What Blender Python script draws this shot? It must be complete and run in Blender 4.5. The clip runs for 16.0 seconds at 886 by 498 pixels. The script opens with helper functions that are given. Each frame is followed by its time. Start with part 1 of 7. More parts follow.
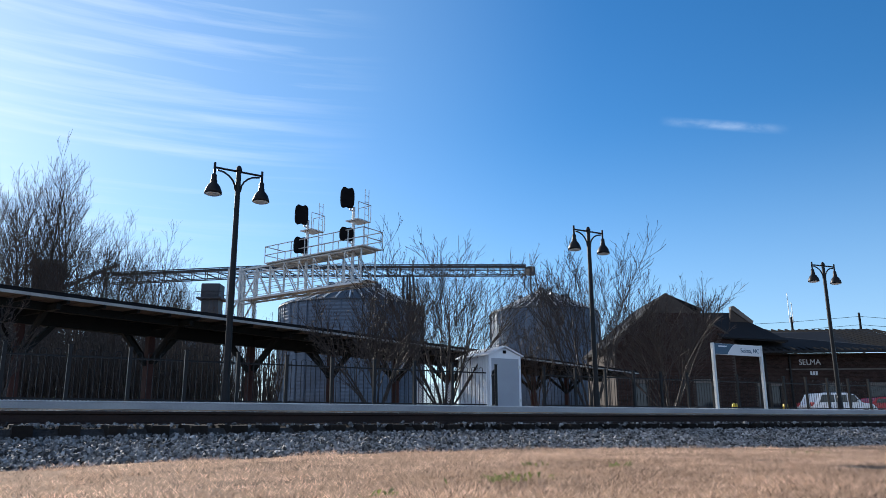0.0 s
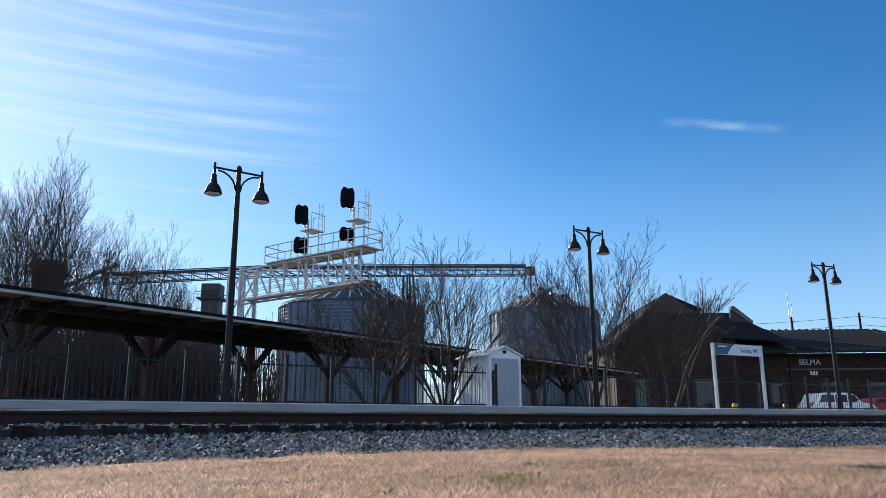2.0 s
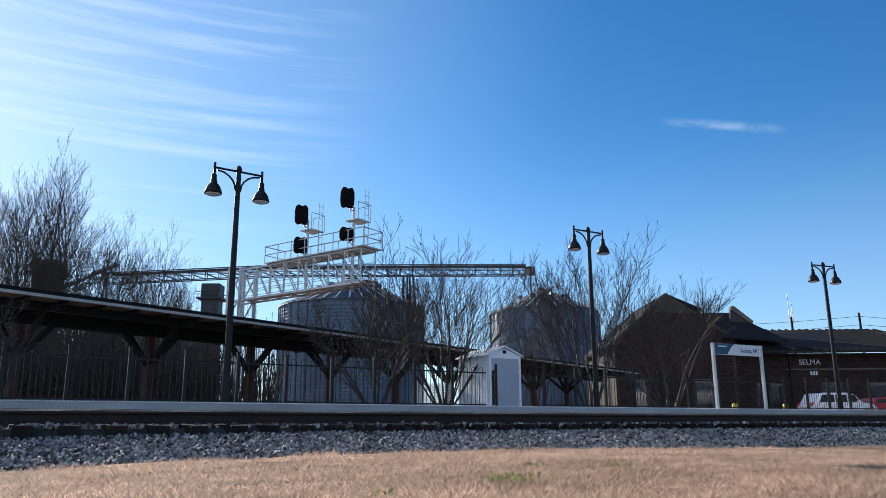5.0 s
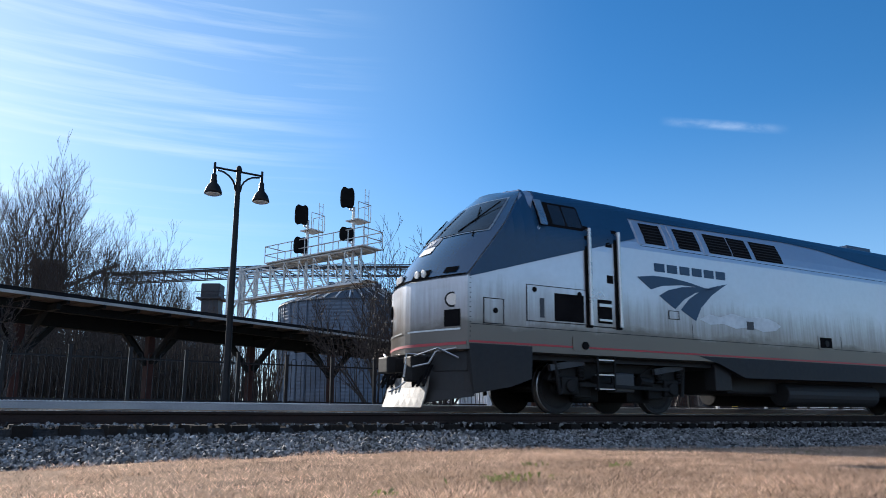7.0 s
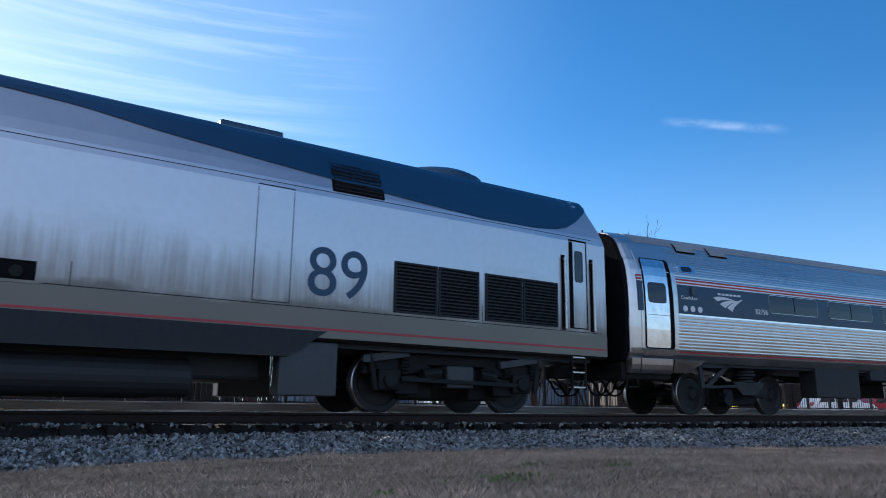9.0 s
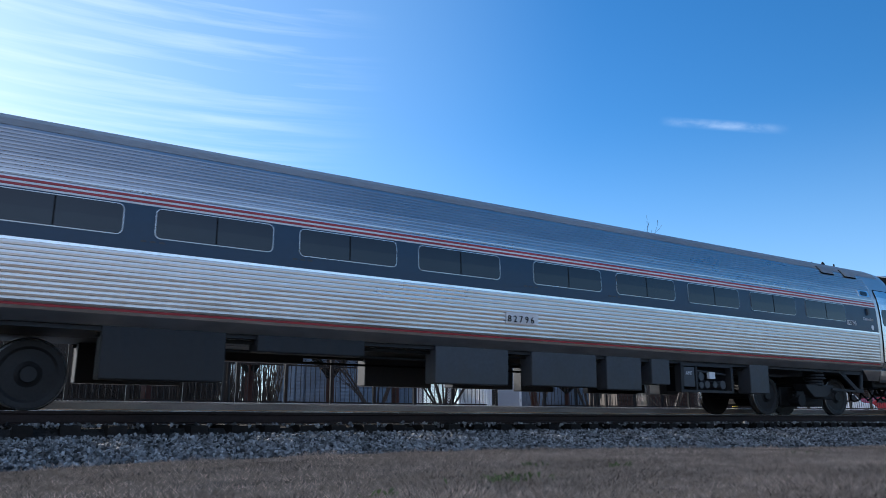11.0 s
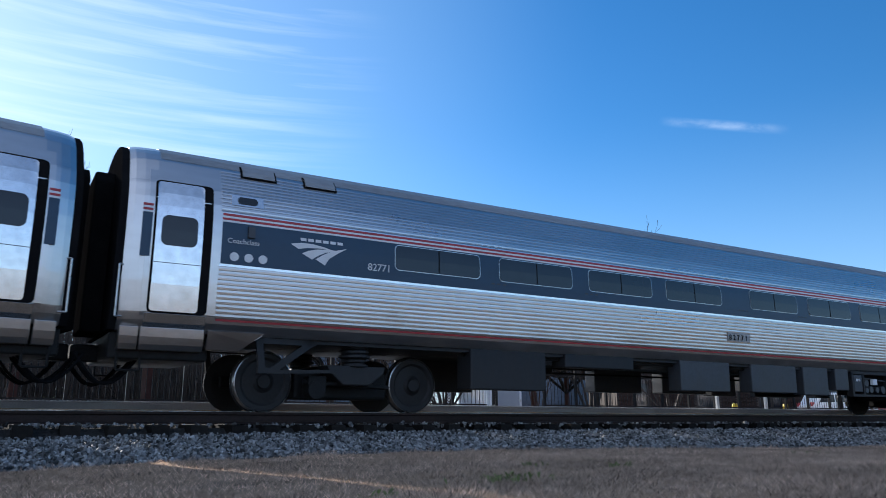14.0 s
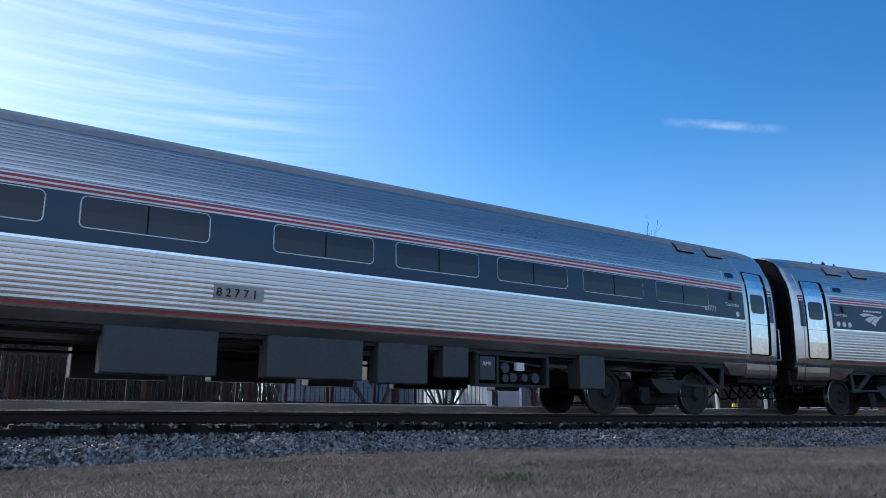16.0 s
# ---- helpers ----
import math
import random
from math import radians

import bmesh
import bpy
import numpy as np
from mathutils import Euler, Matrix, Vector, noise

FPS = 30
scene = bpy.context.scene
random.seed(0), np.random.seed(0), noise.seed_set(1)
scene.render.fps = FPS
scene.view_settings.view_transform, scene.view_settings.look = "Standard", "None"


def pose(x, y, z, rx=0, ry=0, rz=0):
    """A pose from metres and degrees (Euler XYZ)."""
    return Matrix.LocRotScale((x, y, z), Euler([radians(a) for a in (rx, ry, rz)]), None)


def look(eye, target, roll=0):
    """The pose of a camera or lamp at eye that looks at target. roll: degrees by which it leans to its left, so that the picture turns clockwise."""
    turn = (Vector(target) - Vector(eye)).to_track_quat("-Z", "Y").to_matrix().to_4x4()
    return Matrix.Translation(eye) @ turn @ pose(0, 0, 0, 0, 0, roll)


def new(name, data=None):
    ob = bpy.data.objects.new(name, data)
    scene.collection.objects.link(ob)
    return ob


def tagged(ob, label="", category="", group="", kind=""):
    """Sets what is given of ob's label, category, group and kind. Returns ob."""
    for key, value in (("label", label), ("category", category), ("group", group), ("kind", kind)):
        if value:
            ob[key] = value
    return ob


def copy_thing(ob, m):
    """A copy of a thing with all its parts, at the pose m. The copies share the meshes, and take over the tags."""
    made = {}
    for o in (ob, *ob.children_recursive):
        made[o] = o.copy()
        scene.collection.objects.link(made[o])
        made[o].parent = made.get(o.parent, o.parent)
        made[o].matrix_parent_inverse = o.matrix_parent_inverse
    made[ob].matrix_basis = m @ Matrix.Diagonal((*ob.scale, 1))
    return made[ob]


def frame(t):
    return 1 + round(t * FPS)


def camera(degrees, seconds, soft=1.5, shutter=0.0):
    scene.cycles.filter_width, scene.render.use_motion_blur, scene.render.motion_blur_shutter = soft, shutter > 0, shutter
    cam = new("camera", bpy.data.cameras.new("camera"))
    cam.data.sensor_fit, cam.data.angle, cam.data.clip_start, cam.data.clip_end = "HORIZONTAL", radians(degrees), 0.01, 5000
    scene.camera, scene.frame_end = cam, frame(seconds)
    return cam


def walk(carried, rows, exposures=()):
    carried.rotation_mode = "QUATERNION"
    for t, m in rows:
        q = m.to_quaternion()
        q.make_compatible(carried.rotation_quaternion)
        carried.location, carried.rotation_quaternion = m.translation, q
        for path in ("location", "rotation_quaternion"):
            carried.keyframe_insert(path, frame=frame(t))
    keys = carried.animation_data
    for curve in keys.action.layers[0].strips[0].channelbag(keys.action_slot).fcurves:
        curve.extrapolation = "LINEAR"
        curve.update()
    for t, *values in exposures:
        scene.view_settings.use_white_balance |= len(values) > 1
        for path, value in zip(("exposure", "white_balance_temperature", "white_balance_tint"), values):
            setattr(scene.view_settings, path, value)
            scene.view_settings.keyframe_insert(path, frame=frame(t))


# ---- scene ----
cam = camera(61.26, 16.0, soft=0.75, shutter=0.1)
EYE = pose(0, -11.964, -0.247, 103.329, 0.273, -34.858)
walk(cam, [(0.0, EYE), (16.0, EYE)], exposures=[(0.0, 0.54, 6250, 10), (6.3, 0.54, 6250, 10), (9.0, 0.70, 6100, 10), (16.0, 0.70, 6100, 10)])

# ---- sky and sun ----
SUN_AZ, SUN_EL = 95.0, 22.5          # degrees from +x towards +y, and above the horizon
world = bpy.data.worlds.new("sky")
scene.world = world
world.use_nodes = True


def sky_nodes():
    nt = world.node_tree
    nt.nodes.clear()
    out = nt.nodes.new("ShaderNodeOutputWorld")
    bg = nt.nodes.new("ShaderNodeBackground")
    sky = nt.nodes.new("ShaderNodeTexSky")
    sky.sky_type = "NISHITA"
    sky.sun_disc = False
    sky.sun_elevation = radians(SUN_EL)
    sky.sun_rotation = radians(90.0 - SUN_AZ)
    sky.air_density, sky.dust_density, sky.ozone_density = 1.0, 0.2, 4.0
    bg.inputs["Strength"].default_value = 0.102
    # thin high cirrus: stretched noise on the sky's dome
    tc = nt.nodes.new("ShaderNodeTexCoord")

    def streaks(turn, scale, size, lo, hi, seed):
        mp = nt.nodes.new("ShaderNodeMapping")
        mp.inputs["Rotation"].default_value = turn
        mp.inputs["Scale"].default_value = scale
        mp.inputs["Location"].default_value = (seed, seed * 0.7, 0)
        n = nt.nodes.new("ShaderNodeTexNoise")
        n.inputs["Scale"].default_value = size
        n.inputs["Detail"].default_value = 6
        n.inputs["Roughness"].default_value = 0.55
        n.inputs["Distortion"].default_value = 0.35
        r = nt.nodes.new("ShaderNodeMapRange")
        r.inputs["From Min"].default_value, r.inputs["From Max"].default_value = lo, hi
        nt.links.new(tc.outputs["Generated"], mp.inputs["Vector"])
        nt.links.new(mp.outputs["Vector"], n.inputs["Vector"])
        nt.links.new(n.outputs["Fac"], r.inputs["Value"])
        return r.outputs["Result"]

    def around(az, el, inner, outer):
        """1 within inner, 0 past outer, as the cosine of the angle to a direction."""
        d = nt.nodes.new("ShaderNodeVectorMath")
        d.operation = "DOT_PRODUCT"
        a, e = radians(az), radians(el)
        d.inputs[1].default_value = (math.cos(a) * math.cos(e), math.sin(a) * math.cos(e), math.sin(e))
        r = nt.nodes.new("ShaderNodeMapRange")
        r.interpolation_type = "SMOOTHSTEP"
        r.inputs["From Min"].default_value = math.cos(radians(outer))
        r.inputs["From Max"].default_value = math.cos(radians(inner))
        nt.links.new(tc.outputs["Generated"], d.inputs[0])
        nt.links.new(d.outputs["Value"], r.inputs["Value"])
        return r.outputs["Result"]

    def times(*socks):
        cur = socks[0]
        for s in socks[1:]:
            m = nt.nodes.new("ShaderNodeMath")
            m.operation = "MULTIPLY"
            nt.links.new(cur, m.inputs[0])
            if isinstance(s, float):
                m.inputs[1].default_value = s
            else:
                nt.links.new(s, m.inputs[1])
            cur = m.outputs[0]
        return cur

    def band():
        """A narrow strip along a great circle."""
        d = nt.nodes.new("ShaderNodeVectorMath")
        d.operation = "DOT_PRODUCT"
        d.inputs[1].default_value = (0.176, 0.374, -0.911)
        ab = nt.nodes.new("ShaderNodeMath")
        ab.operation = "ABSOLUTE"
        r = nt.nodes.new("ShaderNodeMapRange")
        r.interpolation_type = "SMOOTHSTEP"
        r.inputs["From Min"].default_value, r.inputs["From Max"].default_value = 0.008, 0.0
        nt.links.new(tc.outputs["Generated"], d.inputs[0])
        nt.links.new(d.outputs["Value"], ab.inputs[0])
        nt.links.new(ab.outputs[0], r.inputs["Value"])
        return r.outputs["Result"]

    cirrus = times(streaks((0, 0.12, radians(-62)), (1.2, 1.2, 26.0), 2.9, 0.46, 0.80, 3.1), around(83, 26, 3, 22), 0.38)
    wisp = times(streaks((0, 0, 0), (14, 14, 30), 1.6, 0.34, 0.70, 1.3), around(33.2, 21.3, 0.4, 4.6), band(), 0.45)
    haze = times(around(97, 24, 0, 50), 0.24)
    # fill light added to the sky: a pale veil away from this clear part
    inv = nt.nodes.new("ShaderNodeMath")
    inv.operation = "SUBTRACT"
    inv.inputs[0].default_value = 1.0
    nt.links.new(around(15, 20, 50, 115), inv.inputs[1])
    fill_veil = times(inv.outputs[0], 0.60)
    # paler air towards the horizon
    sep = nt.nodes.new("ShaderNodeSeparateXYZ")
    low = nt.nodes.new("ShaderNodeMapRange")
    low.interpolation_type = "SMOOTHSTEP"
    low.inputs["From Min"].default_value, low.inputs["From Max"].default_value = 0.40, -0.05
    low.inputs["To Max"].default_value = 0.50
    nt.links.new(tc.outputs["Generated"], sep.inputs[0])
    nt.links.new(sep.outputs["Z"], low.inputs["Value"])
    deep = nt.nodes.new("ShaderNodeHueSaturation")
    deep.inputs["Saturation"].default_value = 1.25
    nt.links.new(sky.outputs["Color"], deep.inputs["Color"])
    col = deep.outputs["Color"]
    for amount, tone in ((fill_veil, (5.9, 6.8, 8.5, 1)), (low.outputs["Result"], (3.9, 5.6, 8.0, 1)), (haze, (4.6, 6.6, 8.2, 1)), (cirrus, (6.5, 7.3, 8.0, 1)), (wisp, (4.6, 5.6, 7.0, 1))):
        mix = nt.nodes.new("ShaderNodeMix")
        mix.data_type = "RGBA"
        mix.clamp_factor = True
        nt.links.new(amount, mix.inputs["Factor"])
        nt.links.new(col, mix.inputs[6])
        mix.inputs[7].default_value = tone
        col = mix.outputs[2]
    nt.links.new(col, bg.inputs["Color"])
    nt.links.new(bg.outputs["Background"], out.inputs["Surface"])


sky_nodes()
sun = new("sun", bpy.data.lights.new("sun", "SUN"))
sun.data.energy, sun.data.angle, sun.data.color = 5.0, radians(0.53), (1.0, 0.92, 0.82)
_a, _e = radians(SUN_AZ), radians(SUN_EL)
sun.matrix_world = look((60 * math.cos(_a), 60 * math.sin(_a), 40), (60 * math.cos(_a) - math.cos(_a) * math.cos(_e), 60 * math.sin(_a) - math.sin(_a) * math.cos(_e), 40 - math.sin(_e)))


# ---- materials ----
def mat(name, base, dark=None, rough=0.6, metal=0.0, big=1.5, fine=40.0, bump=0.15, amount=0.5, stretch=(1, 1, 1), spread=0.0, depth=0.01, rough_var=0.12, sheen=0.5):
    """A surface in two tones at two scales, with relief and uneven gloss. spread: how far whole objects or islands differ."""
    m = bpy.data.materials.new(name)
    m.use_nodes = True
    nt = m.node_tree
    b = nt.nodes["Principled BSDF"]
    dark = dark or tuple(0.62 * x for x in base)
    tc = nt.nodes.new("ShaderNodeTexCoord")
    mp = nt.nodes.new("ShaderNodeMapping")
    mp.inputs["Scale"].default_value = stretch
    nt.links.new(tc.outputs["Object"], mp.inputs["Vector"])

    def noise_at(scale, detail):
        n = nt.nodes.new("ShaderNodeTexNoise")
        n.inputs["Scale"].default_value, n.inputs["Detail"].default_value = scale, detail
        nt.links.new(mp.outputs["Vector"], n.inputs["Vector"])
        return n.outputs["Fac"]

    a, f = noise_at(big, 5), noise_at(fine, 3)
    add = nt.nodes.new("ShaderNodeMath")
    add.operation = "MULTIPLY_ADD"
    nt.links.new(f, add.inputs[0])
    add.inputs[1].default_value = 0.6
    nt.links.new(a, add.inputs[2])
    rng = nt.nodes.new("ShaderNodeMapRange")
    rng.inputs["From Min"].default_value, rng.inputs["From Max"].default_value = 0.8 - 0.5 * amount, 0.8 + 0.5 * amount
    nt.links.new(add.outputs[0], rng.inputs["Value"])
    mix = nt.nodes.new("ShaderNodeMix")
    mix.data_type = "RGBA"
    nt.links.new(rng.outputs["Result"], mix.inputs["Factor"])
    mix.inputs[6].default_value, mix.inputs[7].default_value = (*dark, 1), (*base, 1)
    col = mix.outputs[2]
    if spread:
        info = nt.nodes.new("ShaderNodeObjectInfo")
        geo = nt.nodes.new("ShaderNodeNewGeometry")
        s = nt.nodes.new("ShaderNodeMath")
        s.operation = "ADD"
        nt.links.new(info.outputs["Random"], s.inputs[0])
        nt.links.new(geo.outputs["Random Per Island"], s.inputs[1])
        w = nt.nodes.new("ShaderNodeMath")
        w.operation = "FRACT"
        nt.links.new(s.outputs[0], w.inputs[0])
        r2 = nt.nodes.new("ShaderNodeMapRange")
        r2.inputs["To Min"].default_value, r2.inputs["To Max"].default_value = 1 - spread, 1 + spread
        nt.links.new(w.outputs[0], r2.inputs["Value"])
        hsv = nt.nodes.new("ShaderNodeHueSaturation")
        nt.links.new(r2.outputs["Result"], hsv.inputs["Value"])
        nt.links.new(col, hsv.inputs["Color"])
        col = hsv.outputs["Color"]
    nt.links.new(col, b.inputs["Base Color"])
    rr = nt.nodes.new("ShaderNodeMapRange")
    rr.inputs["To Min"].default_value, rr.inputs["To Max"].default_value = max(0.02, rough - rough_var), min(1, rough + rough_var)
    nt.links.new(a, rr.inputs["Value"])
    nt.links.new(rr.outputs["Result"], b.inputs["Roughness"])
    b.inputs["Metallic"].default_value = metal
    b.inputs["Specular IOR Level"].default_value = sheen
    if bump:
        bp = nt.nodes.new("ShaderNodeBump")
        bp.inputs["Strength"].default_value, bp.inputs["Distance"].default_value = bump, depth
        nt.links.new(f, bp.inputs["Height"])
        nt.links.new(bp.outputs["Normal"], b.inputs["Normal"])
    return m


def add_grime(m, tone, z0, z1, scale=1.2, strength=0.85, streak=(6, 6, 0.7), edge=(0.42, 0.95)):
    """Dried dirt thrown up from below, in drips and clouds, over a finished surface."""
    nt = m.node_tree
    b = nt.nodes["Principled BSDF"]
    src = b.inputs["Base Color"].links[0].from_socket
    tc = nt.nodes.new("ShaderNodeTexCoord")
    mp = nt.nodes.new("ShaderNodeMapping")
    mp.inputs["Scale"].default_value = streak
    n = nt.nodes.new("ShaderNodeTexNoise")
    n.inputs["Scale"].default_value, n.inputs["Detail"].default_value = scale, 7
    n.inputs["Roughness"].default_value = 0.65
    sep = nt.nodes.new("ShaderNodeSeparateXYZ")
    nt.links.new(tc.outputs["Object"], mp.inputs["Vector"])
    nt.links.new(tc.outputs["Object"], sep.inputs["Vector"])
    nt.links.new(mp.outputs["Vector"], n.inputs["Vector"])
    h = nt.nodes.new("ShaderNodeMapRange")
    h.inputs["From Min"].default_value, h.inputs["From Max"].default_value = z0, z1
    h.inputs["To Min"].default_value, h.inputs["To Max"].default_value = 0.62, -0.38
    nt.links.new(sep.outputs["Z"], h.inputs["Value"])
    ad = nt.nodes.new("ShaderNodeMath")
    ad.operation = "ADD"
    nt.links.new(n.outputs["Fac"], ad.inputs[0])
    nt.links.new(h.outputs["Result"], ad.inputs[1])
    r = nt.nodes.new("ShaderNodeMapRange")
    r.inputs["From Min"].default_value, r.inputs["From Max"].default_value = edge
    r.inputs["To Max"].default_value = strength
    nt.links.new(ad.outputs[0], r.inputs["Value"])
    mix = nt.nodes.new("ShaderNodeMix")
    mix.data_type = "RGBA"
    nt.links.new(r.outputs["Result"], mix.inputs["Factor"])
    nt.links.new(src, mix.inputs[6])
    mix.inputs[7].default_value = (*tone, 1)
    nt.links.new(mix.outputs[2], b.inputs["Base Color"])
    return m


def let_light_through(m, share):
    """Thin dry blades pass part of the light that falls on their far side."""
    nt = m.node_tree
    b, out = nt.nodes["Principled BSDF"], nt.nodes["Material Output"]
    tr = nt.nodes.new("ShaderNodeBsdfTranslucent")
    nt.links.new(b.inputs["Base Color"].links[0].from_socket, tr.inputs["Color"])
    mix = nt.nodes.new("ShaderNodeMixShader")
    mix.inputs[0].default_value = share
    nt.links.new(b.outputs[0], mix.inputs[1])
    nt.links.new(tr.outputs[0], mix.inputs[2])
    nt.links.new(mix.outputs[0], out.inputs["Surface"])


GRASS = mat("dormant_grass", (0.45, 0.29, 0.178), (0.15, 0.098, 0.062), rough=0.95, big=0.9, fine=30, bump=1.0, amount=0.4, depth=0.04, sheen=0.1)
BLADE = mat("dry_grass_blade", (0.76, 0.53, 0.385), (0.29, 0.20, 0.14), rough=0.85, big=0.6, fine=5, bump=0, amount=0.5, spread=0.9)
let_light_through(BLADE, 0.45)
WEED = mat("green_weed", (0.26, 0.28, 0.09), (0.15, 0.17, 0.055), rough=0.6, bump=0, spread=0.3)
let_light_through(WEED, 0.5)
STONE = mat("ballast_stone", (0.29, 0.285, 0.28), (0.045, 0.045, 0.047), rough=0.75, big=6, fine=60, bump=0.3, spread=0.9, sheen=0.3)
# bed colour is near black to stand for shade in the gaps between stones
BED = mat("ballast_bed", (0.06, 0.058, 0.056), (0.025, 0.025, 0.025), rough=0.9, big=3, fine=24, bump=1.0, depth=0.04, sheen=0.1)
TIE = mat("creosoted_timber", (0.022, 0.018, 0.016), (0.010, 0.0085, 0.0075), rough=0.85, big=2, fine=30, stretch=(6, 1, 6), bump=0.5, spread=0.35, sheen=0.15)
RAIL = mat("rusty_rail_steel", (0.040, 0.026, 0.022), (0.018, 0.013, 0.012), rough=0.75, metal=0.2, big=1.2, fine=30, bump=0.3, sheen=0.2)
RAIL_TOP = mat("polished_rail_head", (0.45, 0.44, 0.43), rough=0.25, metal=1.0, bump=0.05)
CONCRETE = mat("platform_concrete", (0.42, 0.42, 0.42), (0.27, 0.27, 0.28), rough=0.85, big=0.8, fine=45, bump=0.25)
TACTILE = mat("tactile_edge_grey", (0.55, 0.56, 0.57), (0.42, 0.42, 0.43), rough=0.7, big=2, fine=40, bump=0.15)
ASPHALT = mat("asphalt", (0.06, 0.06, 0.062), rough=0.9, big=0.5, fine=50, bump=0.3)
SILVER = mat("silver_grey_paint", (0.56, 0.57, 0.61), (0.46, 0.47, 0.51), rough=0.32, metal=0.75, big=0.6, fine=9, bump=0.03, amount=0.9)
add_grime(SILVER, (0.30, 0.27, 0.25), 1.2, 3.2, scale=0.5, strength=0.55, streak=(1, 1, 2.0))
add_grime(SILVER, (0.15, 0.12, 0.10), 1.35, 2.75, scale=1.6, strength=0.7, streak=(5.5, 5.5, 0.35))
add_grime(SILVER, (0.125, 0.108, 0.094), 1.22, 1.90, scale=1.1, strength=0.90, streak=(0.7, 0.7, 1.3), edge=(0.46, 0.66))
PATCH = mat("repainted_pale_patch", (0.60, 0.61, 0.64), (0.40, 0.41, 0.44), rough=0.4, metal=0.5, big=1.5, fine=9, bump=0.02)
NAVY = mat("dark_blue_paint", (0.006, 0.048, 0.115), (0.004, 0.036, 0.088), rough=0.42, big=0.6, fine=12, bump=0.03)
NAVY_GLOSS = mat("glossy_blue_nose_paint", (0.010, 0.05, 0.11), (0.008, 0.04, 0.09), rough=0.16, big=0.6, fine=12, bump=0.01, rough_var=0.05)
NAVY_GLOSS.node_tree.nodes["Principled BSDF"].inputs["Coat Weight"].default_value = 0.8
SKIRT = mat("charcoal_skirt_paint", (0.022, 0.025, 0.030), (0.013, 0.0145, 0.017), rough=0.6, big=0.8, fine=14, bump=0.1, sheen=0.3)
add_grime(SKIRT, (0.036, 0.030, 0.026), 0.3, 1.5, strength=0.5)
RED = mat("red_stripe_paint", (0.42, 0.045, 0.055), (0.30, 0.035, 0.04), rough=0.5, bump=0.02)
WHITE = mat("white_stripe_paint", (0.72, 0.73, 0.75), (0.6, 0.6, 0.62), rough=0.5, bump=0.02)
STEEL = mat("fluted_stainless_steel", (0.69, 0.672, 0.668), (0.52, 0.50, 0.49), rough=0.30, metal=0.95, big=0.5, fine=7, bump=0.02, amount=0.9, stretch=(0.3, 1, 1))
add_grime(STEEL, (0.20, 0.16, 0.13), 0.75, 1.9, strength=0.62, streak=(0.8, 4, 1.5))
STEEL_SMOOTH = mat("bright_stainless_door", (0.82, 0.83, 0.85), (0.60, 0.61, 0.63), rough=0.20, metal=1.0, big=1.2, fine=9, bump=0.02)
COACH_BLUE = mat("coach_band_blue", (0.010, 0.040, 0.085), (0.008, 0.032, 0.068), rough=0.4, big=0.5, fine=9, bump=0.02)
ROOF_GREY = mat("dull_roof_steel", (0.38, 0.38, 0.38), (0.25, 0.245, 0.24), rough=0.55, metal=0.5, big=0.8, fine=14, bump=0.08, stretch=(0.4, 1, 1))
GLASS = mat("tinted_window_glass", (0.018, 0.022, 0.028), (0.014, 0.017, 0.022), rough=0.08, big=1, fine=3, bump=0, rough_var=0.03)
WINDSHIELD = mat("windshield_glass", (0.03, 0.04, 0.05), (0.02, 0.03, 0.04), rough=0.06, bump=0, rough_var=0.03)
BLACK = mat("black_rubber", (0.013, 0.013, 0.014), (0.008, 0.008, 0.009), rough=0.9, big=3, fine=30, bump=0.2, sheen=0.0)
GREEBLE = mat("oily_truck_steel", (0.020, 0.0195, 0.0195), (0.009, 0.0085, 0.0085), rough=0.65, metal=0.2, big=2.5, fine=25, bump=0.25, sheen=0.25)
UNDER = mat("underfloor_grey_paint", (0.050, 0.056, 0.067), (0.030, 0.033, 0.039), rough=0.55, big=1.5, fine=18, bump=0.1)
add_grime(UNDER, (0.045, 0.040, 0.035), 0.2, 1.2, strength=0.6)
WHEEL = mat("wheel_steel", (0.027, 0.025, 0.025), (0.014, 0.0125, 0.0125), rough=0.6, metal=0.35, big=3, fine=25, bump=0.15)
TREAD = mat("polished_wheel_tread", (0.5, 0.5, 0.5), rough=0.3, metal=1.0, bump=0.03)
CHROME = mat("brushed_grab_rail", (0.55, 0.55, 0.55), (0.4, 0.4, 0.4), rough=0.3, metal=0.9, bump=0.03)
BRONZE_BLACK = mat("black_powder_coat", (0.010, 0.0105, 0.012), (0.006, 0.006, 0.007), rough=0.45, big=2, fine=30, bump=0.05, sheen=0.2)
LENS = mat("lamp_lens", (0.75, 0.72, 0.66), (0.6, 0.56, 0.5), rough=0.12, bump=0.05, fine=50)


# ---- building helpers ----
def put(name, verts, faces, material, parent=None, label="", smooth=False, kind="", mats=None):
    me = bpy.data.meshes.new(name)
    me.from_pydata([tuple(p) for p in verts], [], faces)
    me.materials.append(material)
    me.update()
    if smooth:
        me.polygons.foreach_set("use_smooth", [True] * len(me.polygons))
    ob = new(name, me)
    ob.parent = parent
    if label or kind:
        tagged(ob, label, kind=kind)
    return ob


